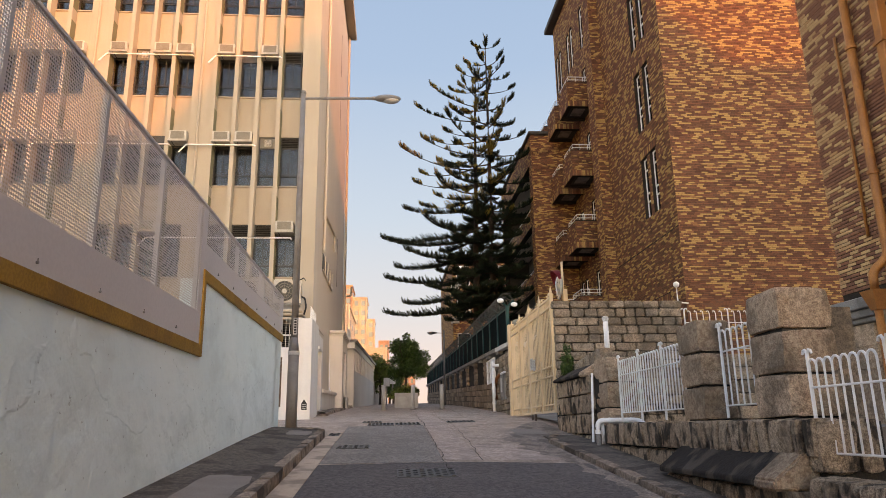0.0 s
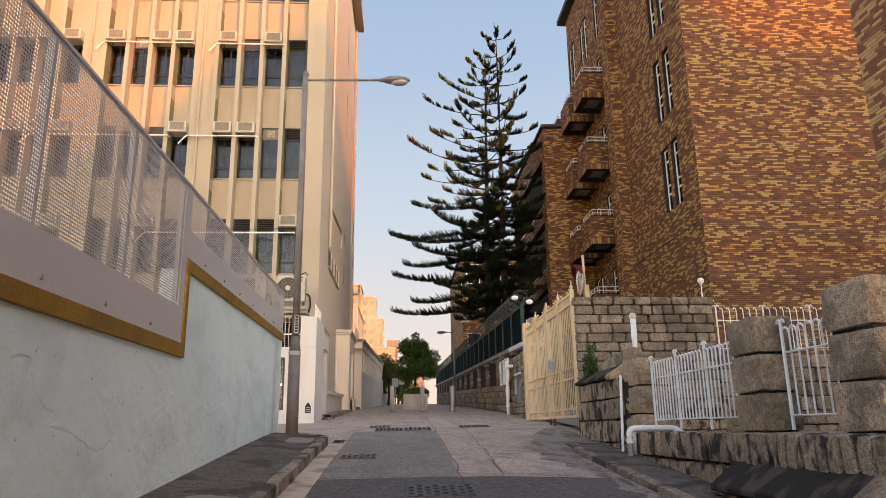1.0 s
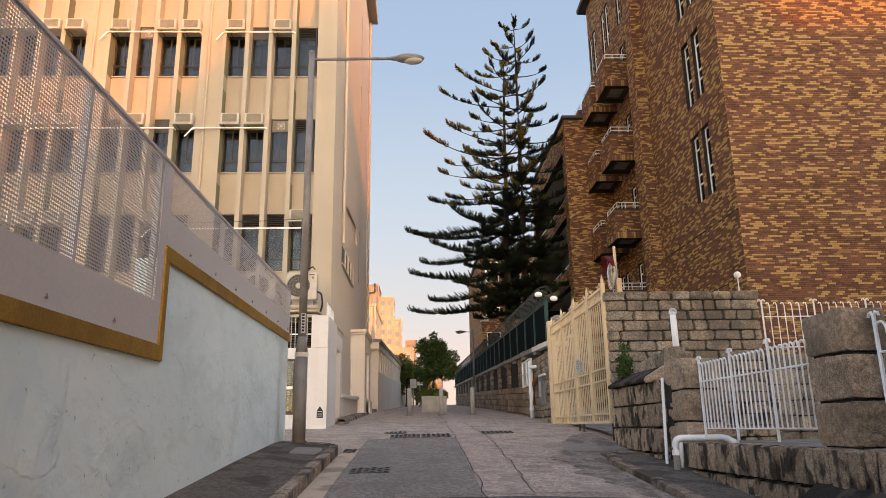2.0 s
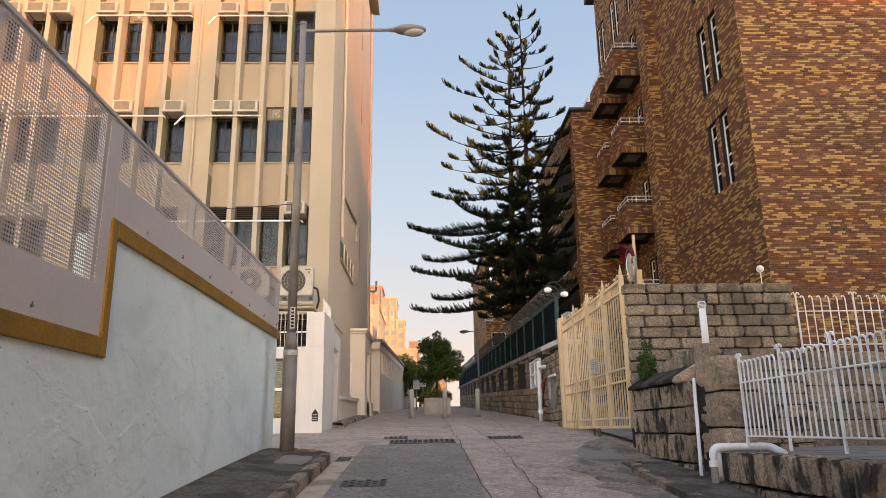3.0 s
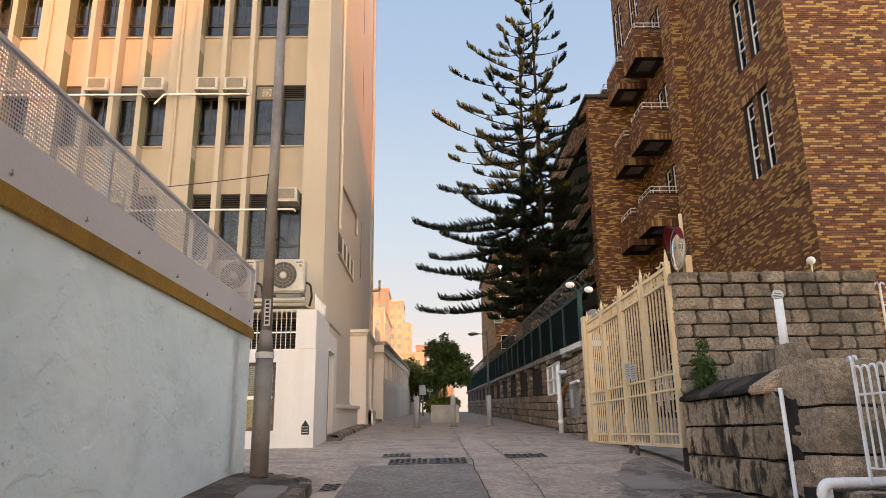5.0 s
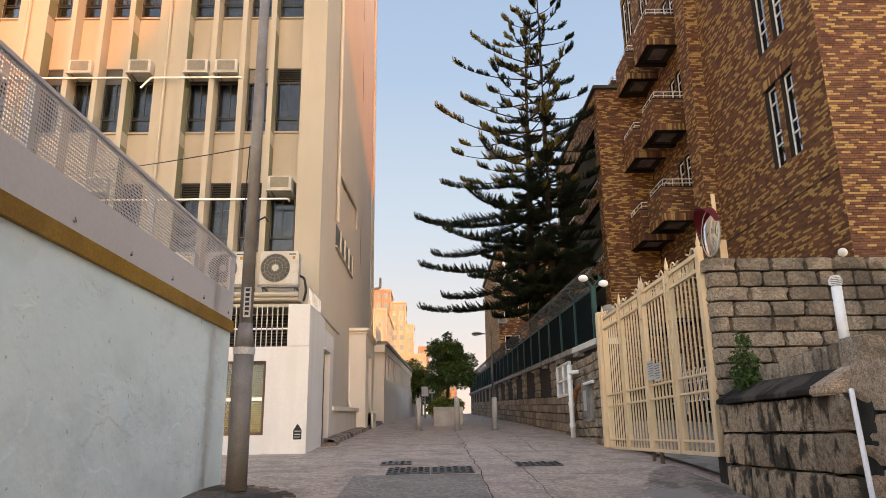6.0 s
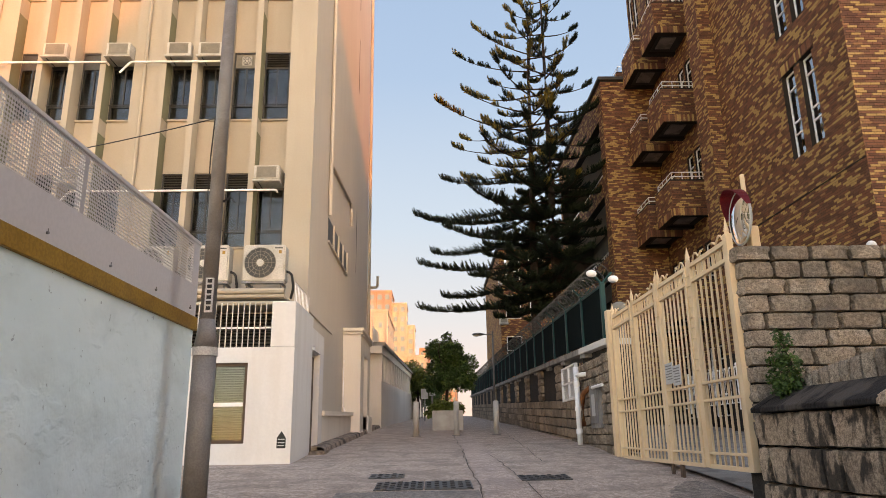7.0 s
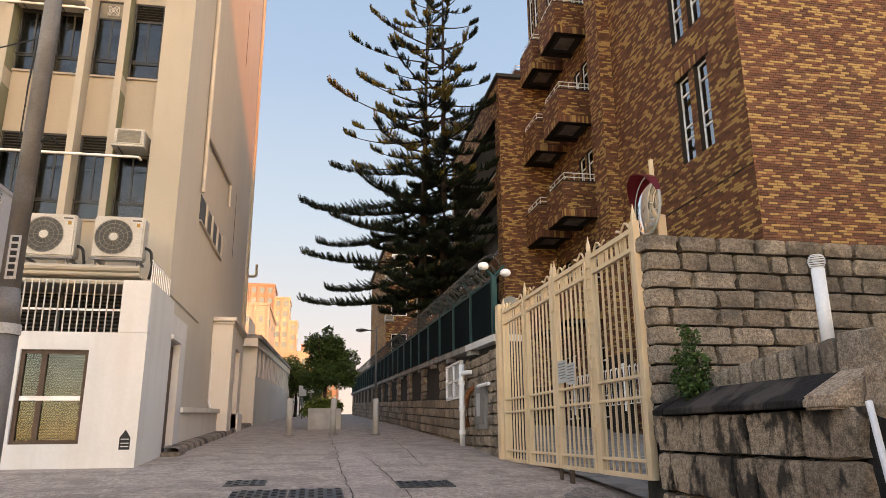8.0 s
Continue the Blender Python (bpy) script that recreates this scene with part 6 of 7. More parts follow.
# ---- street lamps ----
def street_lamp(x, y, base_z, top, arm, label, r=0.115, side=1, thick=True):
    root = thing("street_lamp", label, "street lamp", group="street lamps")
    if thick:
        part("base_section", rod(bmesh.new(), (x, y, base_z - 0.05), (x, y, base_z + 1.5), r, r * 0.97, n=20), M["steel"], root, "stout lower pole section", smooth=True)
        part("collar", rod(bmesh.new(), (x, y, base_z + 1.5), (x, y, base_z + 1.78), r * 0.97, r * 0.66, n=20), M["steel"], root, smooth=True)
        part("strap", rod(bmesh.new(), (x, y, base_z + 1.42), (x, y, base_z + 1.5), r + 0.008, n=20), M["plaque"], root)
        z0 = base_z + 1.78
    else:
        z0 = base_z - 0.05
    part("pole", rod(bmesh.new(), (x, y, z0), (x, y, top), r * 0.66, r * 0.5, n=16), M["steel"], root, smooth=True)
    part("finial", rod(bmesh.new(), (x, y, top), (x, y, top + 0.06), r * 0.62, r * 0.5, n=12), M["steel"], root)
    za = top - 0.12
    part("arm", tube(bmesh.new(), [(x, y, za), (x + side * (arm - 0.5), y, za + 0.03)], r * 0.26, 8), M["steel"], root)
    h = bmesh.new()
    bmesh.ops.create_uvsphere(h, u_segments=18, v_segments=12, radius=1, matrix=Matrix.LocRotScale((x + side * (arm - 0.27), y, za + 0.03), None, (0.31, 0.13, 0.085)))
    part("lamp_head", h, M["steel"], root, "grey oval lantern", smooth=True)
    h = bmesh.new()
    bmesh.ops.create_uvsphere(h, u_segments=16, v_segments=10, radius=1, matrix=Matrix.LocRotScale((x + side * (arm - 0.2), y, za - 0.01), None, (0.2, 0.11, 0.08)))
    part("lens", h, M["plaque"], root, "ribbed clear lens", smooth=True)
    part("neck", rod(bmesh.new(), (x + side * (arm - 0.62), y, za + 0.03), (x + side * (arm - 0.48), y, za + 0.03), 0.045, n=10), M["steel"], root)
    return root


lampA = street_lamp(-2.02, 14.82, 1.60, 9.0, 2.2, "tall grey steel street lamp with side arm on the footpath")
pl = part("number_plate", boxed(-2.035, -1.955, 14.82 - 0.084, 14.82 - 0.077, 3.44, 3.79), M["plaque"], lampA, "pale plate with dark bars")
for k in range(6):
    z = 3.775 - k * 0.055
    part("bar", boxed(-2.018, -1.972, 14.82 - 0.088, 14.82 - 0.0845, z - 0.036, z), M["black"], pl)
part("clip", tube(bmesh.new(), [(-1.95, 14.82, 4.62), (-1.86, 14.80, 4.66), (-1.82, 14.80, 4.6)], 0.012, 6), M["black"], lampA)
lampB = street_lamp(3.38, 45.0, g(45), 7.55, 1.05, "slim dark street lamp beside the lane wall", r=0.085, side=-1, thick=False)
cable = thing("overhead_cable", "thin dark cable strung from the lamp pole", "cable")
pts = [(-2.05 - 6.6 * s, 14.82 + 5.6 * s, 5.58 + 1.75 * s - 0.35 * s * (1 - s)) for s in [k / 16 for k in range(17)]]
part("wire", tube(bmesh.new(), pts, 0.0075, 5), M["black"], cable)
part("wire", tube(bmesh.new(), [(-2.09, 14.8, 5.58), (-2.1, 14.78, 5.1), (-2.1, 14.78, 4.6)], 0.008, 5), M["black"], cable)

# ---- bollards, planter, small tree ----
bol = thing("bollard", "round grey concrete bollard standing in the lane", "bollard", group="bollards")
part("shaft", rod(bmesh.new(), (0, 0, -0.03), (0, 0, 1.0), 0.085, n=18), M["bollard"], bol, smooth=True)
part("cap", rod(bmesh.new(), (0, 0, 1.0), (0, 0, 1.025), 0.085, 0.05, n=18), M["bollard"], bol, smooth=True)
part("foot", rod(bmesh.new(), (0, 0, -0.02), (0, 0, 0.03), 0.14, n=18), M["patch"], bol)
bol.matrix_basis = Matrix.Translation((-0.31, 29.3, g(29.3)))
copy_thing(bol, Matrix.Translation((0.9, 29.6, g(29.6))))
copy_thing(bol, Matrix.Translation((2.12, 29.8, g(29.8))))
plant = thing("planter", "square pale concrete planter with grass and a leafy tree", "planter")
gz = g(34.6)
for a in ((0.16, 1.28, 34.0, 34.12), (0.16, 1.28, 35.0, 35.12), (0.16, 0.28, 34.12, 35.0), (1.16, 1.28, 34.12, 35.0)):
    part("side", boxed(*a, gz - 0.05, gz + 0.68, bevel=0.01), M["bollard"], plant)
part("base", boxed(0.2, 1.24, 34.05, 35.08, gz - 0.06, gz + 0.02), M["concrete"], plant)
part("soil", boxed(0.28, 1.16, 34.12, 35.0, gz + 0.5, gz + 0.6), M["earth"], plant)


def leaf_cloud(name, blobs, count, size, material, parent=None, seed=0, label=""):
    """Many small bent leaves gathered in clumps."""
    r = random.Random(seed)
    vs, fs = [], []
    tot = sum(b[3] ** 2 for b in blobs)
    for cx, cy, cz, rad in blobs:
        for _ in range(int(count * rad ** 2 / tot)):
            d = Vector((r.gauss(0, 1), r.gauss(0, 1), r.gauss(0, 1))).normalized() * rad * (0.45 + 0.6 * r.random() ** 0.6)
            p = Vector((cx, cy, cz)) + d
            a = Vector((r.gauss(0, 1), r.gauss(0, 1), r.gauss(0, 0.6) - 0.3)).normalized()
            b = a.cross(Vector((r.gauss(0, 1), r.gauss(0, 1), r.gauss(0, 1)))).normalized()
            s = size * r.uniform(0.6, 1.3)
            o = len(vs)
            vs += [p, p + a * s * 0.5 + b * s * 0.28, p + a * s, p + a * s * 0.5 - b * s * 0.28]
            fs += [(o, o + 1, o + 2), (o, o + 2, o + 3)]
    me = bpy.data.meshes.new(name)
    me.from_pydata(vs, [], fs)
    me.materials.append(material)
    ob = new(name, me)
    if parent is not None:
        ob.parent = parent
    if label:
        tagged(ob, label)
    return ob


def limbs(bm, base, tips, r0, seed=0):
    r = random.Random(seed)
    for t in tips:
        b, t = Vector(base), Vector(t)
        pts = [b.lerp(t, k / 5) + Vector((r.uniform(-1, 1), r.uniform(-1, 1), 0)) * 0.06 * (t - b).length * (k > 0) for k in range(6)]
        tube(bm, pts, [r0 * (1 - 0.14 * k) for k in range(6)], 6)
    return bm


r = random.Random(3)
tr = thing("street_tree", "small round-crowned leafy tree growing in the planter", "tree")
part("trunk", limbs(tube(bmesh.new(), [(0.72, 34.55, gz + 0.5), (0.70, 34.58, gz + 1.1), (0.74, 34.55, gz + 1.6)], [0.075, 0.06, 0.055], 8), (0.74, 34.55, gz + 1.5),
     [(0.74 + r.uniform(-0.8, 0.8), 34.55 + r.uniform(-0.8, 0.8), gz + r.uniform(2.2, 3.3)) for _ in range(9)], 0.04), M["bark"], tr)
blobs = []
for _ in range(46):
    d = Vector((r.gauss(0, 1), r.gauss(0, 1), r.gauss(0, 1))).normalized() * r.uniform(0.35, 0.98)
    blobs.append((0.78 + d.x * 0.86, 34.6 + d.y * 0.86, gz + 2.3 + d.z * 1.05, r.uniform(0.18, 0.36)))
blobs += [(1.55, 34.6, gz + 1.65, 0.22), (1.72, 34.6, gz + 1.95, 0.17), (0.1, 34.6, gz + 1.75, 0.25), (0.75, 34.6, gz + 3.42, 0.2)]
leaf_cloud("crown", blobs, 21000, 0.105, M["leaf"], tr, 5)
grass = thing("planter_grass", "tufted green grass spilling over the planter", "grass")
leaf_cloud("blades", [(0.3 + 0.12 * k, 34.3 + 0.5 * (k % 2), gz + 0.78, 0.2) for k in range(8)] + [(0.12, 34.2, gz + 0.62, 0.16)], 1800, 0.16, M["leaf2"], grass, 8)

# ---- tall pines behind the lane wall ----
def pine(x, y, top, lean, reach_w, reach_e, seed, label):
    """Whorled conifer: level lower limbs in flat dark plates, upper limbs sweeping up, rope-like shoots with upturned ends."""
    r = random.Random(seed)
    root = thing("pine_tree", label, "tree", group="pine trees")
    z0 = g(y) - 0.1
    H = top - z0

    def axis(z):
        s = (z - z0) / H
        return Vector((x + lean * s + 0.06 * noise.noise((z * 0.4, seed, 0)), y, z))
    zs = [z0 + H * k / 16 for k in range(17)]
    part("trunk", tube(bmesh.new(), [axis(z) for z in zs], [0.26 * (1 - 0.94 * k / 16) for k in range(17)], 10), M["bark"], root, smooth=True)
    wood = bmesh.new()
    sets = {0: ([], []), 1: ([], [])}

    def rope(p, d, length, rad, tip, curl=0.5):
        """A shoot clothed in short needles, bending upwards."""
        vs, fs = sets[tip]
        d = d.normalized()
        n = max(3, int(length / 0.028))
        step = length / n
        for k in range(n):
            d = (d + Vector((0, 0, curl * step / length * 1.4))).normalized()
            p = p + d * step
            u = d.orthogonal().normalized()
            v = d.cross(u)
            w = rad * (1.0 - 0.55 * (k / n) ** 2)
            for j in range(4):
                a = k * 2.4 + j * 2.1 + r.uniform(-0.4, 0.4)
                o_ = u * math.cos(a) + v * math.sin(a)
                q_ = d.cross(o_)
                o = len(vs)
                vs += [p - q_ * w * 0.22, p + q_ * w * 0.22, p + o_ * w * r.uniform(0.7, 1.35) + d * w * 1.0]
                fs.append((o, o + 1, o + 2))

    z, turn = z0 + 4.9, r.random() * 6
    while z < top - 0.35:
        s = (z - 7.0) / (top - 7.0)
        shape = 1.0 if s < 0.5 else max(0.12, 1 - ((s - 0.5) / 0.52) ** 1.5 * 0.86)
        n = 6 if s < 0.4 else 5 if s < 0.6 else 4
        turn += 0.55
        for k in range(n):
            a = turn + k * math.tau / n + r.uniform(-0.2, 0.2)
            cx = math.cos(a)
            reach = (reach_w if cx < 0 else reach_e) * abs(cx) + 2.7 * (1 - abs(cx))
            L = reach * shape * r.uniform(0.68, 1.04)
            if z < 7.9:
                L *= 0.4
            if L < 0.2:
                continue
            up = -0.13 + 0.22 * max(0, s) + 0.55 * max(0, s - 0.38)
            base = axis(z + r.uniform(-0.22, 0.22))
            h = Vector((cx, math.sin(a), 0))
            side_bow = h.cross(Vector((0, 0, 1))) * r.uniform(-0.06, 0.06) * L
            pts = []
            for i in range(11):
                q = i / 10
                rise = up * (0.55 * q + 0.45 * q * q) - 0.05 * math.sin(q * math.pi) + 0.045 * q ** 6
                pts.append(base + h * L * q + side_bow * math.sin(q * math.pi) + Vector((0, 0, L * rise)))
            tube(wood, pts, [(0.016 + 0.034 * shape) * (1 - 0.78 * i / 10) for i in range(11)], 5)
            low = max(0.0, min(1.0, 1.25 - 1.6 * s))          # 1 in the dense lower crown
            q, gap = 0.12 + 0.15 * (1 - low), (0.125 - 0.03 * low) / L
            while q < 0.99:
                f = q * 10
                j = min(9, int(f))
                p = pts[j].lerp(pts[j + 1], f - j)
                along = (pts[j + 1] - pts[j]).normalized()
                flat = along.cross(Vector((0, 0, 1))).normalized()
                bare = noise.noise((q * 4.2 + k * 7, z * 3, seed)) < 0.02 - 0.40 * low and q < 0.84
                # upper western shoots get the painted sunlight colour
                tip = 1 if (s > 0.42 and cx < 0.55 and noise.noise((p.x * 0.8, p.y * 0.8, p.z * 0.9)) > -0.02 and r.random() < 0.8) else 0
                if not bare:
                    for sg in (-1, 1):
                        if r.random() < 0.12:
                            continue
                        d = flat * sg * (0.6 + 0.6 * low) + along * r.uniform(0.4, 1.0) + Vector((0, 0, r.uniform(0.0, 0.25) + 0.35 * (1 - low)))
                        ln = (0.30 + 0.40 * low * math.sin(min(1.0, q * 1.15) * math.pi)) * r.uniform(0.65, 1.2)
                        rope(p, d, ln, 0.098 - 0.012 * low, tip, 0.45)
                    if r.random() < 0.55:
                        rope(p, along + Vector((0, 0, 0.9)), 0.26 * r.uniform(0.7, 1.3), 0.092, tip, 0.5)
                q += gap * r.uniform(0.7, 1.3)
            along = (pts[10] - pts[9]).normalized()
            flat = along.cross(Vector((0, 0, 1))).normalized()
            # same sunlit colour on the limb ends towards the west
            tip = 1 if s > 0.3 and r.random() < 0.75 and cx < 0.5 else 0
            for w in range(8):                                  # upswept brush at the limb's end
                d = along * r.uniform(0.3, 1.0) + flat * r.uniform(-0.45, 0.45) + Vector((0, 0, r.uniform(0.3, 1.1)))
                rope(pts[10] - along * 0.07 * w, d, r.uniform(0.26, 0.42), 0.085, tip, 0.6)
        z += r.uniform(0.70, 0.92) * (1 + 0.28 * max(0, s))
    for w in range(7):
        rope(axis(top - 0.75 + 0.1 * w), Vector((r.uniform(-0.5, 0.5), r.uniform(-0.5, 0.5), 1)), 0.4, 0.07, w % 2)
    tagged(part("limb", wood, M["bark"], root, "long level limbs with upturned ends"), kind="stuff")
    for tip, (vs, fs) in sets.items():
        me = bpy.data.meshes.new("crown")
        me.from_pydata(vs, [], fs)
        me.materials.append(M["pine_sunlit" if tip else "pine"])
        ob = new("crown", me)
        ob.parent = root
        tagged(ob, "yellow-green shoots with low sunlight in their colour" if tip else "dark needle shoots")


pine(4.62, 38.0, 22.6, 0.35, 5.25, 2.0, 31, "tall dark pine with level limbs and sunlight painted on its tips")
pine(5.62, 37.6, 24.5, 0.0, 3.3, 2.7, 47, "slender tall pine with dark and sunlit-coloured needle shoots")

# ---- road covers ----
def cover(x0, x1, y0, y1, label, name="manhole_cover"):
    root = thing(name, label, "cover", group="road covers")
    def at(x, y, up):
        return (x, y, g(y) + wob(x, y) + up)
    bm = bmesh.new()
    vv = [bm.verts.new(at(x, y, u)) for u in (-0.02, 0.014) for x, y in ((x0, y0), (x1, y0), (x1, y1), (x0, y1))]
    for q in ((4, 5, 6, 7), (0, 1, 5, 4), (1, 2, 6, 5), (2, 3, 7, 6), (3, 0, 4, 7)):
        bm.faces.new([vv[i] for i in q])
    part("frame", bm, M["frame"], root)
    nx, ny = max(3, int((x1 - x0) / 0.09)), max(3, int((y1 - y0) / 0.09))
    studs = bmesh.new()
    for i in range(nx):
        for j in range(ny):
            if (i + j) % 2:
                x, y = x0 + (x1 - x0) * (i + 0.5) / nx, y0 + (y1 - y0) * (j + 0.5) / ny
                c = at(x, y, 0.018)
                box(studs, c[0] - 0.03, c[0] + 0.03, c[1] - 0.03, c[1] + 0.03, c[2] - 0.01, c[2] + 0.006)
    tagged(part("studs", studs, M["iron"], root), kind="stuff")


cover(-0.55, 0.08, 17.2, 17.9, "worn iron manhole cover with chequer studs in asphalt")
cover(0.10, 0.72, 17.2, 17.9, "worn iron manhole cover with chequer studs in asphalt")
cover(-0.72, -0.22, 18.4, 18.9, "small iron cover with chequer studs set in road")
cover(1.42, 2.12, 17.9, 18.45, "dark plain iron trench cover set in road", "trench_cover")
cover(0.1, 0.85, 9.0, 9.7, "square iron manhole cover in dark asphalt")
cover(-1.26, -1.04, 14.7, 15.3, "narrow iron gully grate in the concrete gutter", "gully_grate")
cover(-0.9, -0.35, 12.2, 12.7, "square iron manhole cover in grey asphalt")
pc_ = bmesh.new()
sheet(pc_, [2.6, 2.9, 3.25], spans(14.6, 15.6, 0.25), lambda x, y: wob(x, y) + 0.012)
setting("pavement_slabs", pc_, M["patch"], "broken pale paving slabs by the gate", "paving")

# ---- shrub on the coping ----
sh = thing("wall_shrub", "bushy green shrub growing out of the stone wall", "shrub")
leaf_cloud("leaves", [(3.86, 15.1, 2.72, 0.15), (3.84, 15.0, 2.88, 0.13), (3.82, 15.2, 2.95, 0.11), (3.86, 15.1, 3.12, 0.09), (3.8, 15.0, 2.64, 0.12), (3.84, 15.22, 2.70, 0.12), (3.8, 15.3, 2.8, 0.07), (3.84, 15.16, 3.22, 0.05)], 1500, 0.05, M["shrub"], sh, 12)
part("stem", limbs(bmesh.new(), (3.95, 15.15, 2.5), [(3.82, 15.05, 3.2), (3.8, 15.25, 3.0), (3.8, 14.92, 2.9)], 0.014), M["bark"], sh)
# sticker on the white wall
st = thing("wall_stencil", "small black house-shaped stencil on white wall", "stencil")
bm = bmesh.new()
prism(bm, [(-2.58, 2.06), (-2.42, 2.06), (-2.42, 2.24), (-2.50, 2.36), (-2.58, 2.24)], "y", BY0 - 0.004, BY0 - 0.0005)
part("shape", bm, M["black"], st)
for z in (2.10, 2.15, 2.21):
    part("bar", boxed(-2.56, -2.44, BY0 - 0.006, BY0 - 0.0041, z, z + 0.014), M["plaque"], st)


# ---- distance ----
def block(name, x0, x1, y0, y1, z0, z1, material, label, nx, nz, win=(0.55, 0.5), faces=("s", "e"), ne=3):
    root = thing(name, label, "building")
    part("body", boxed(x0, x1, y0, y1, z0, z1), material, root)
    part("parapet", boxed(x0 - 0.2, x1 + 0.2, y0 - 0.2, y1 + 0.2, z1, z1 + 0.5), material, root)
    dz = (z1 - z0) / nz
    dx = (x1 - x0) / nx
    pane = boxed(-dx * win[0] / 2, dx * win[0] / 2, -0.06, 0.0, -dz * win[1] / 2, dz * win[1] / 2)
    first = part("window", pane, M["far_glass"], root)
    first.matrix_basis = Matrix.Translation((x0 + dx / 2, y0, z0 + dz / 2))
    more(first, *[(x0 + dx * (i + 0.5), y0, z0 + dz * (j + 0.5)) for i in range(nx) for j in range(nz) if i or j])
    dy = (y1 - y0) / ne
    if "e" in faces:
        se = part("window", boxed(0, 0.06, -dy * win[0] / 2, dy * win[0] / 2, -dz * win[1] / 2, dz * win[1] / 2), M["far_glass"], root)
        se.matrix_basis = Matrix.Translation((x1, y0 + dy / 2, z0 + dz / 2))
        more(se, *[(x1, y0 + dy * (i + 0.5), z0 + dz * (j + 0.5)) for i in range(ne) for j in range(nz) if i or j])
    for i in range(nx + 1):
        part("rib", boxed(x0 + dx * i - 0.18, x0 + dx * i + 0.18, y0 - 0.35, y0, z0, z1), material, root)
    return root


block("tower_block", -20.0, -11.5, 200, 214, 5, 41.5, M["far_red"], "tall orange-red apartment tower lit by low sun", 4, 13)
block("tower_block", -11.4, -7.4, 203, 216, 5, 38.5, M["far_wall"], "pale apartment tower wing with bay windows", 2, 12)
block("tower_block", -7.3, -5.2, 206, 216, 5, 32.5, M["far_wall"], "stepped narrow end of a pale apartment tower", 1, 10)
block("school_block", -16.0, -8.6, 140, 165, 5, 25.4, M["far_wall"], "plain sunlit cream block", 3, 4, (0.25, 0.2))
block("low_block", -9.5, -1.4, 170, 190, 5, 20.0, M["far_wall"], "low cream sunlit building with flat roof", 4, 4, (0.3, 0.3))
block("low_block", -4.2, -1.0, 230, 240, 5, 29.0, M["far_red"], "reddish distant apartment block", 2, 7)
block("low_block", 2.2, 6.0, 190, 200, 5, 17.5, M["far_red"], "small orange sunlit building at the lane end", 3, 5)
block("low_block", 0.6, 2.1, 215, 220, 5, 14.0, M["far_wall"], "pale sunlit house at the lane end", 2, 3)
back_b = thing("far_brick_building", "brown brick wing with white windows behind the pines", "building")
part("body", boxed(5.15, 16, 58, 72, 2, 15.6), M["joint"], back_b)
brick_skin("brick_face", back_b, "x", 5.15, -1, 58, 72, 4.5, 15.6, [], M["brick_mass"])
brick_skin("brick_face", back_b, "y", 58, -1, 5.15, 12.0, 6.0, 15.6, [], M["brick_mass"])
part("roof", boxed(5.0, 16.2, 57.8, 72.2, 15.6, 15.9), M["dark"], back_b)
for i, xx in enumerate((5.5, 7.3, 9.1)):
    for zz in (7.4, 10.4, 13.2):
        white_window(back_b, "y", 57.9, xx, xx + 1.1, zz, zz + 1.7, bars=(0.4,))
for zz in (7.0, 10.0, 12.9):
    copy_thing(ac, Matrix.Translation((5.0, 57.8, zz)))
r = random.Random(9)
for cx, cy, cz, rad, n, mat in ((-1.0, 62, 6.2, 1.9, 7000, "leaf2"), (-0.2, 80, 6.6, 1.6, 5000, "leaf"), (0.3, 90, 7.0, 2.0, 5000, "leaf2")):
    t_ = thing("lane_tree", "leafy green street tree farther up the lane", "tree", group="lane trees")
    gz2 = g(cy)
    part("trunk", limbs(tube(bmesh.new(), [(cx, cy, gz2 - 0.1), (cx + 0.05, cy, gz2 + 1.0), (cx, cy, gz2 + 1.8)], [0.13, 0.11, 0.09], 8), (cx, cy, gz2 + 1.7),
         [(cx + r.uniform(-1, 1), cy + r.uniform(-1, 1), cz + r.uniform(-0.4, 0.9)) for _ in range(8)], 0.06), M["bark"], t_)
    bl = []
    for _ in range(36):
        d = Vector((r.gauss(0, 1), r.gauss(0, 1), r.gauss(0, 1))).normalized() * r.uniform(0.3, 1.0) * rad
        bl.append((cx + d.x * 0.8, cy + d.y * 0.8, cz + d.z * 0.85, r.uniform(0.3, 0.55)))
    leaf_cloud("crown", bl, n, 0.2, M[mat], t_, int(cy))
for x, y, h in ((-0.35, 52, 2.0), (0.1, 58, 2.3), (-0.75, 66, 2.2), (2.9, 88, 6.0)):
    sp = thing("sign_post", "slim grey post with small plate at the lane end", "sign post")
    part("post", rod(bmesh.new(), (x, y, g(y) - 0.05), (x, y, g(y) + h), 0.05, n=8), M["steel"], sp)
    part("plate", boxed(x - 0.22, x + 0.22, y - 0.07, y - 0.052, g(y) + h - 0.65, g(y) + h - 0.05), M["plaque"], sp)

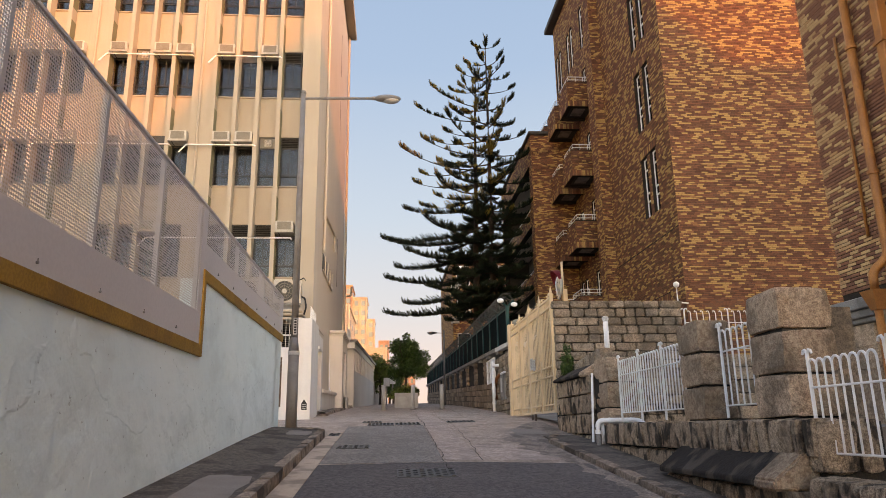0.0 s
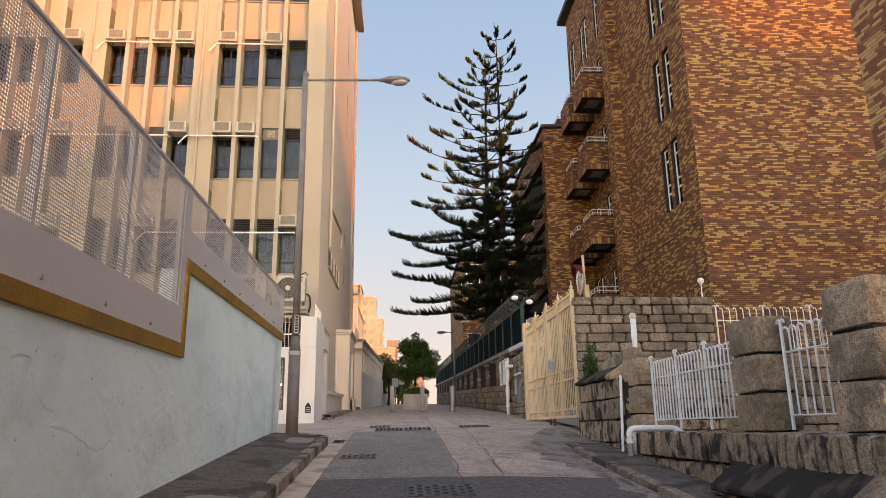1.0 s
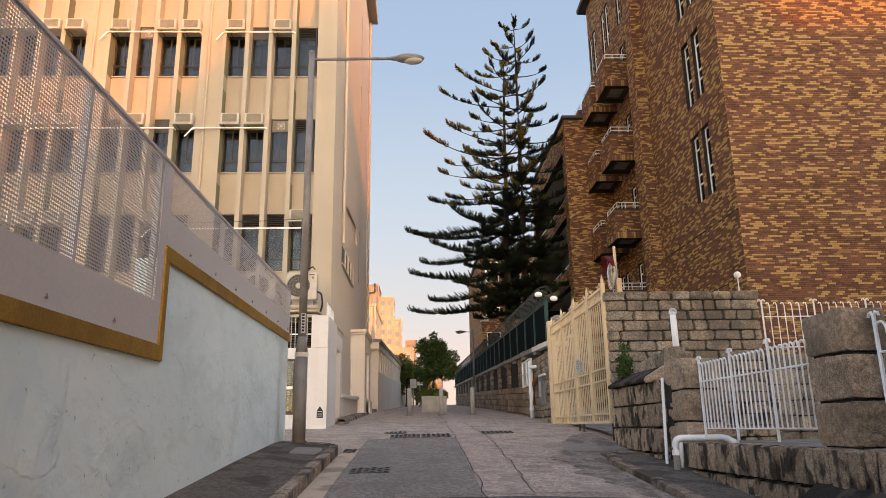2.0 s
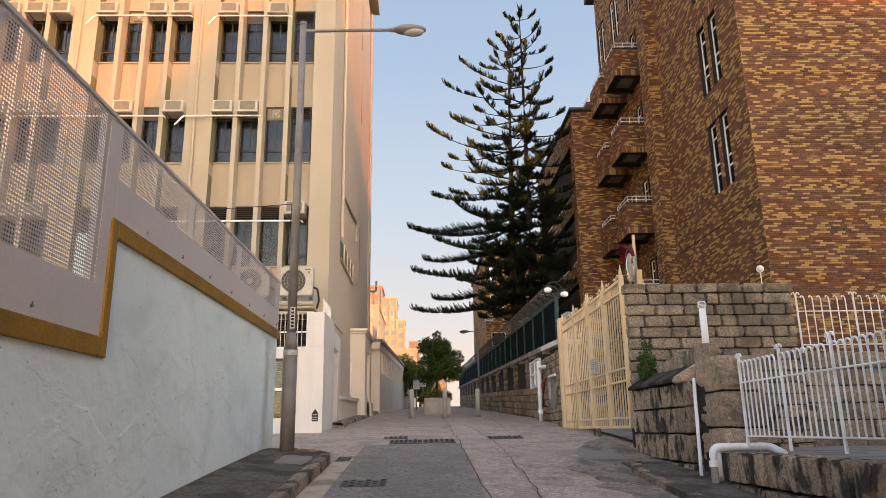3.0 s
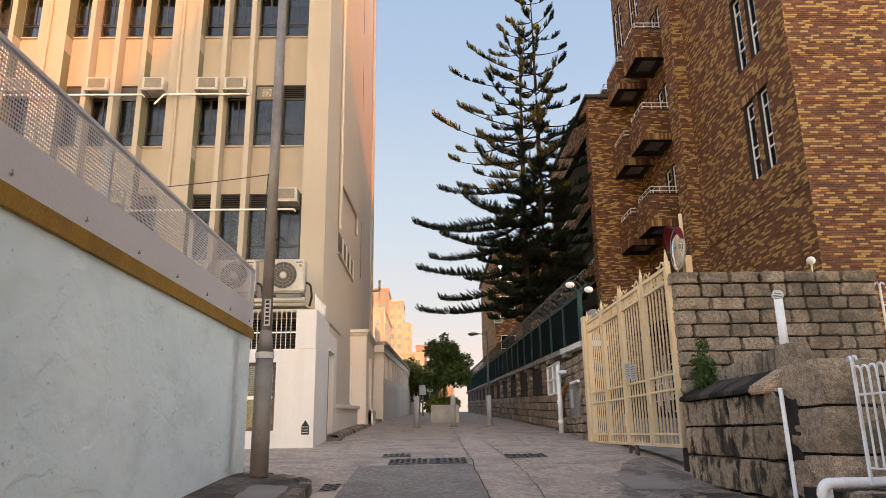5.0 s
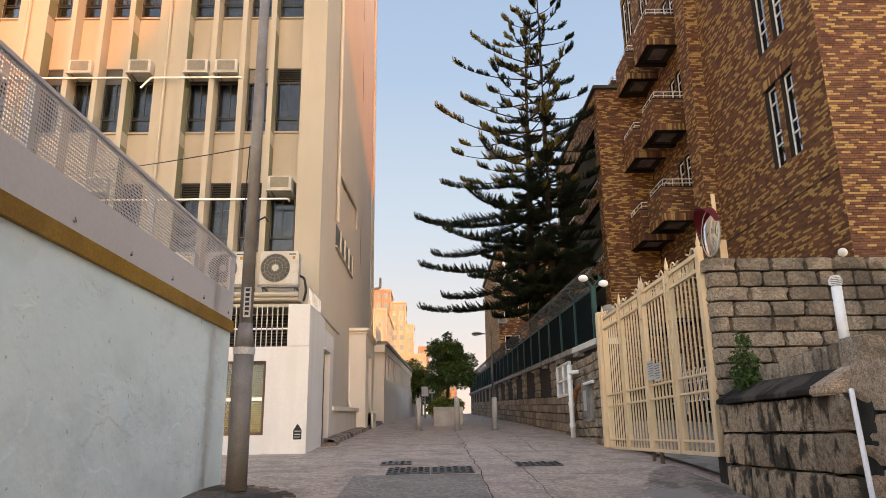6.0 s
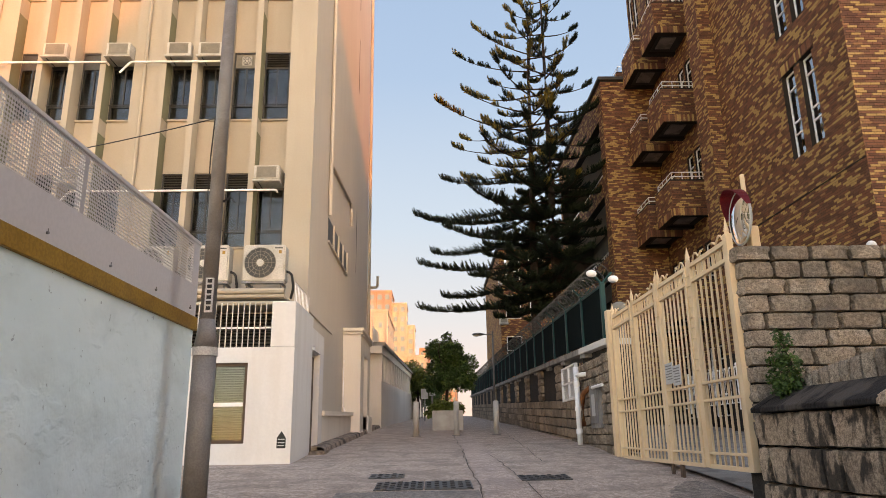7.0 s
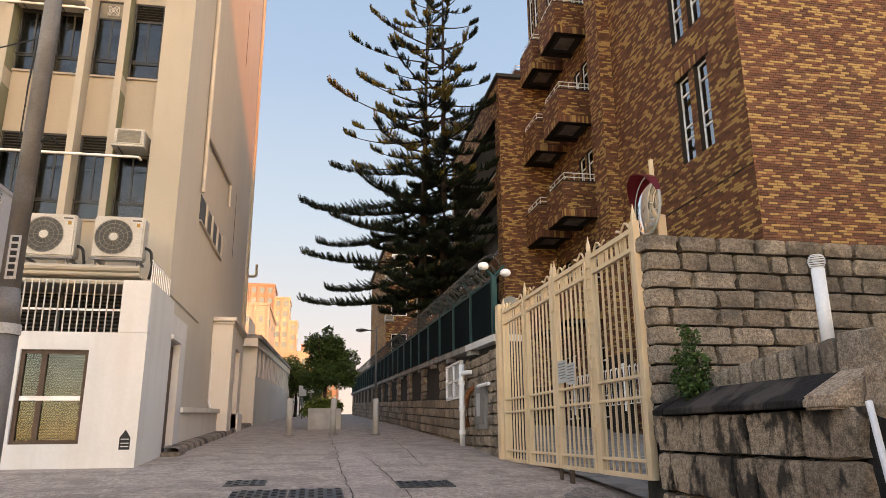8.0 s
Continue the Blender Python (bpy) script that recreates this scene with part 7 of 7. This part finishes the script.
# ---- unseen block added behind the start of the walk, to shade the lane ----
rear = thing("rear_building", "unseen block added behind the start of the lane to cast its shade", "building")
bm = bmesh.new()
# roof outline worked back from the sun and shade edges on the fronts
prism(bm, [(12, -8), (64, -8), (64, 27.7), (42.2, 27.7), (39.9, 30.0), (36, 30.6), (28.5, 30.3), (25.2, 26.8), (19.2, 24.6), (12, 23.0)], "y", -41, -35)
part("body", bm, M["side"], rear)

# ---- evening sky over the far end of the lane ----
sk = bpy.data.materials.new("evening_sky")
sk.use_nodes = True
n, link = sk.node_tree.nodes, sk.node_tree.links.new
n.remove(n["Principled BSDF"])
geo, sep, rng_, ramp_, em = (n.new(k) for k in ("ShaderNodeNewGeometry", "ShaderNodeSeparateXYZ", "ShaderNodeMapRange", "ShaderNodeValToRGB", "ShaderNodeEmission"))
link(geo.outputs["Position"], sep.inputs[0])
link(sep.outputs["Z"], rng_.inputs[0])
rng_.inputs[1].default_value, rng_.inputs[2].default_value = 0.0, 2400.0
link(rng_.outputs[0], ramp_.inputs[0])
SKY = [(0.0, (0.72, 0.60, 0.56)), (0.06, (0.62, 0.62, 0.66)), (0.16, (0.48, 0.61, 0.75)), (0.30, (0.37, 0.565, 0.79)), (0.55, (0.25, 0.45, 0.74)), (1.0, (0.18, 0.36, 0.66))]
while len(ramp_.color_ramp.elements) < len(SKY):
    ramp_.color_ramp.elements.new(0.5)
for e, (p_, c_) in zip(ramp_.color_ramp.elements, SKY):
    e.position, e.color = p_, (*c_, 1)
link(ramp_.outputs[0], em.inputs[0])
em.inputs[1].default_value = 0.262
link(em.outputs[0], n["Material Output"].inputs[0])
bm = bmesh.new()
arc = [(2400 * math.sin(radians(a_)), 2400 * math.cos(radians(a_))) for a_ in range(-60, 61, 5)]
lo_ = [bm.verts.new((x_, y_, -50)) for x_, y_ in arc]
hi_ = [bm.verts.new((x_, y_, 2600)) for x_, y_ in arc]
for k in range(len(arc) - 1):
    bm.faces.new((lo_[k], lo_[k + 1], hi_[k + 1], hi_[k]))
setting("backdrop", bm, sk, "clear evening sky fading to peach at the horizon", "sky")
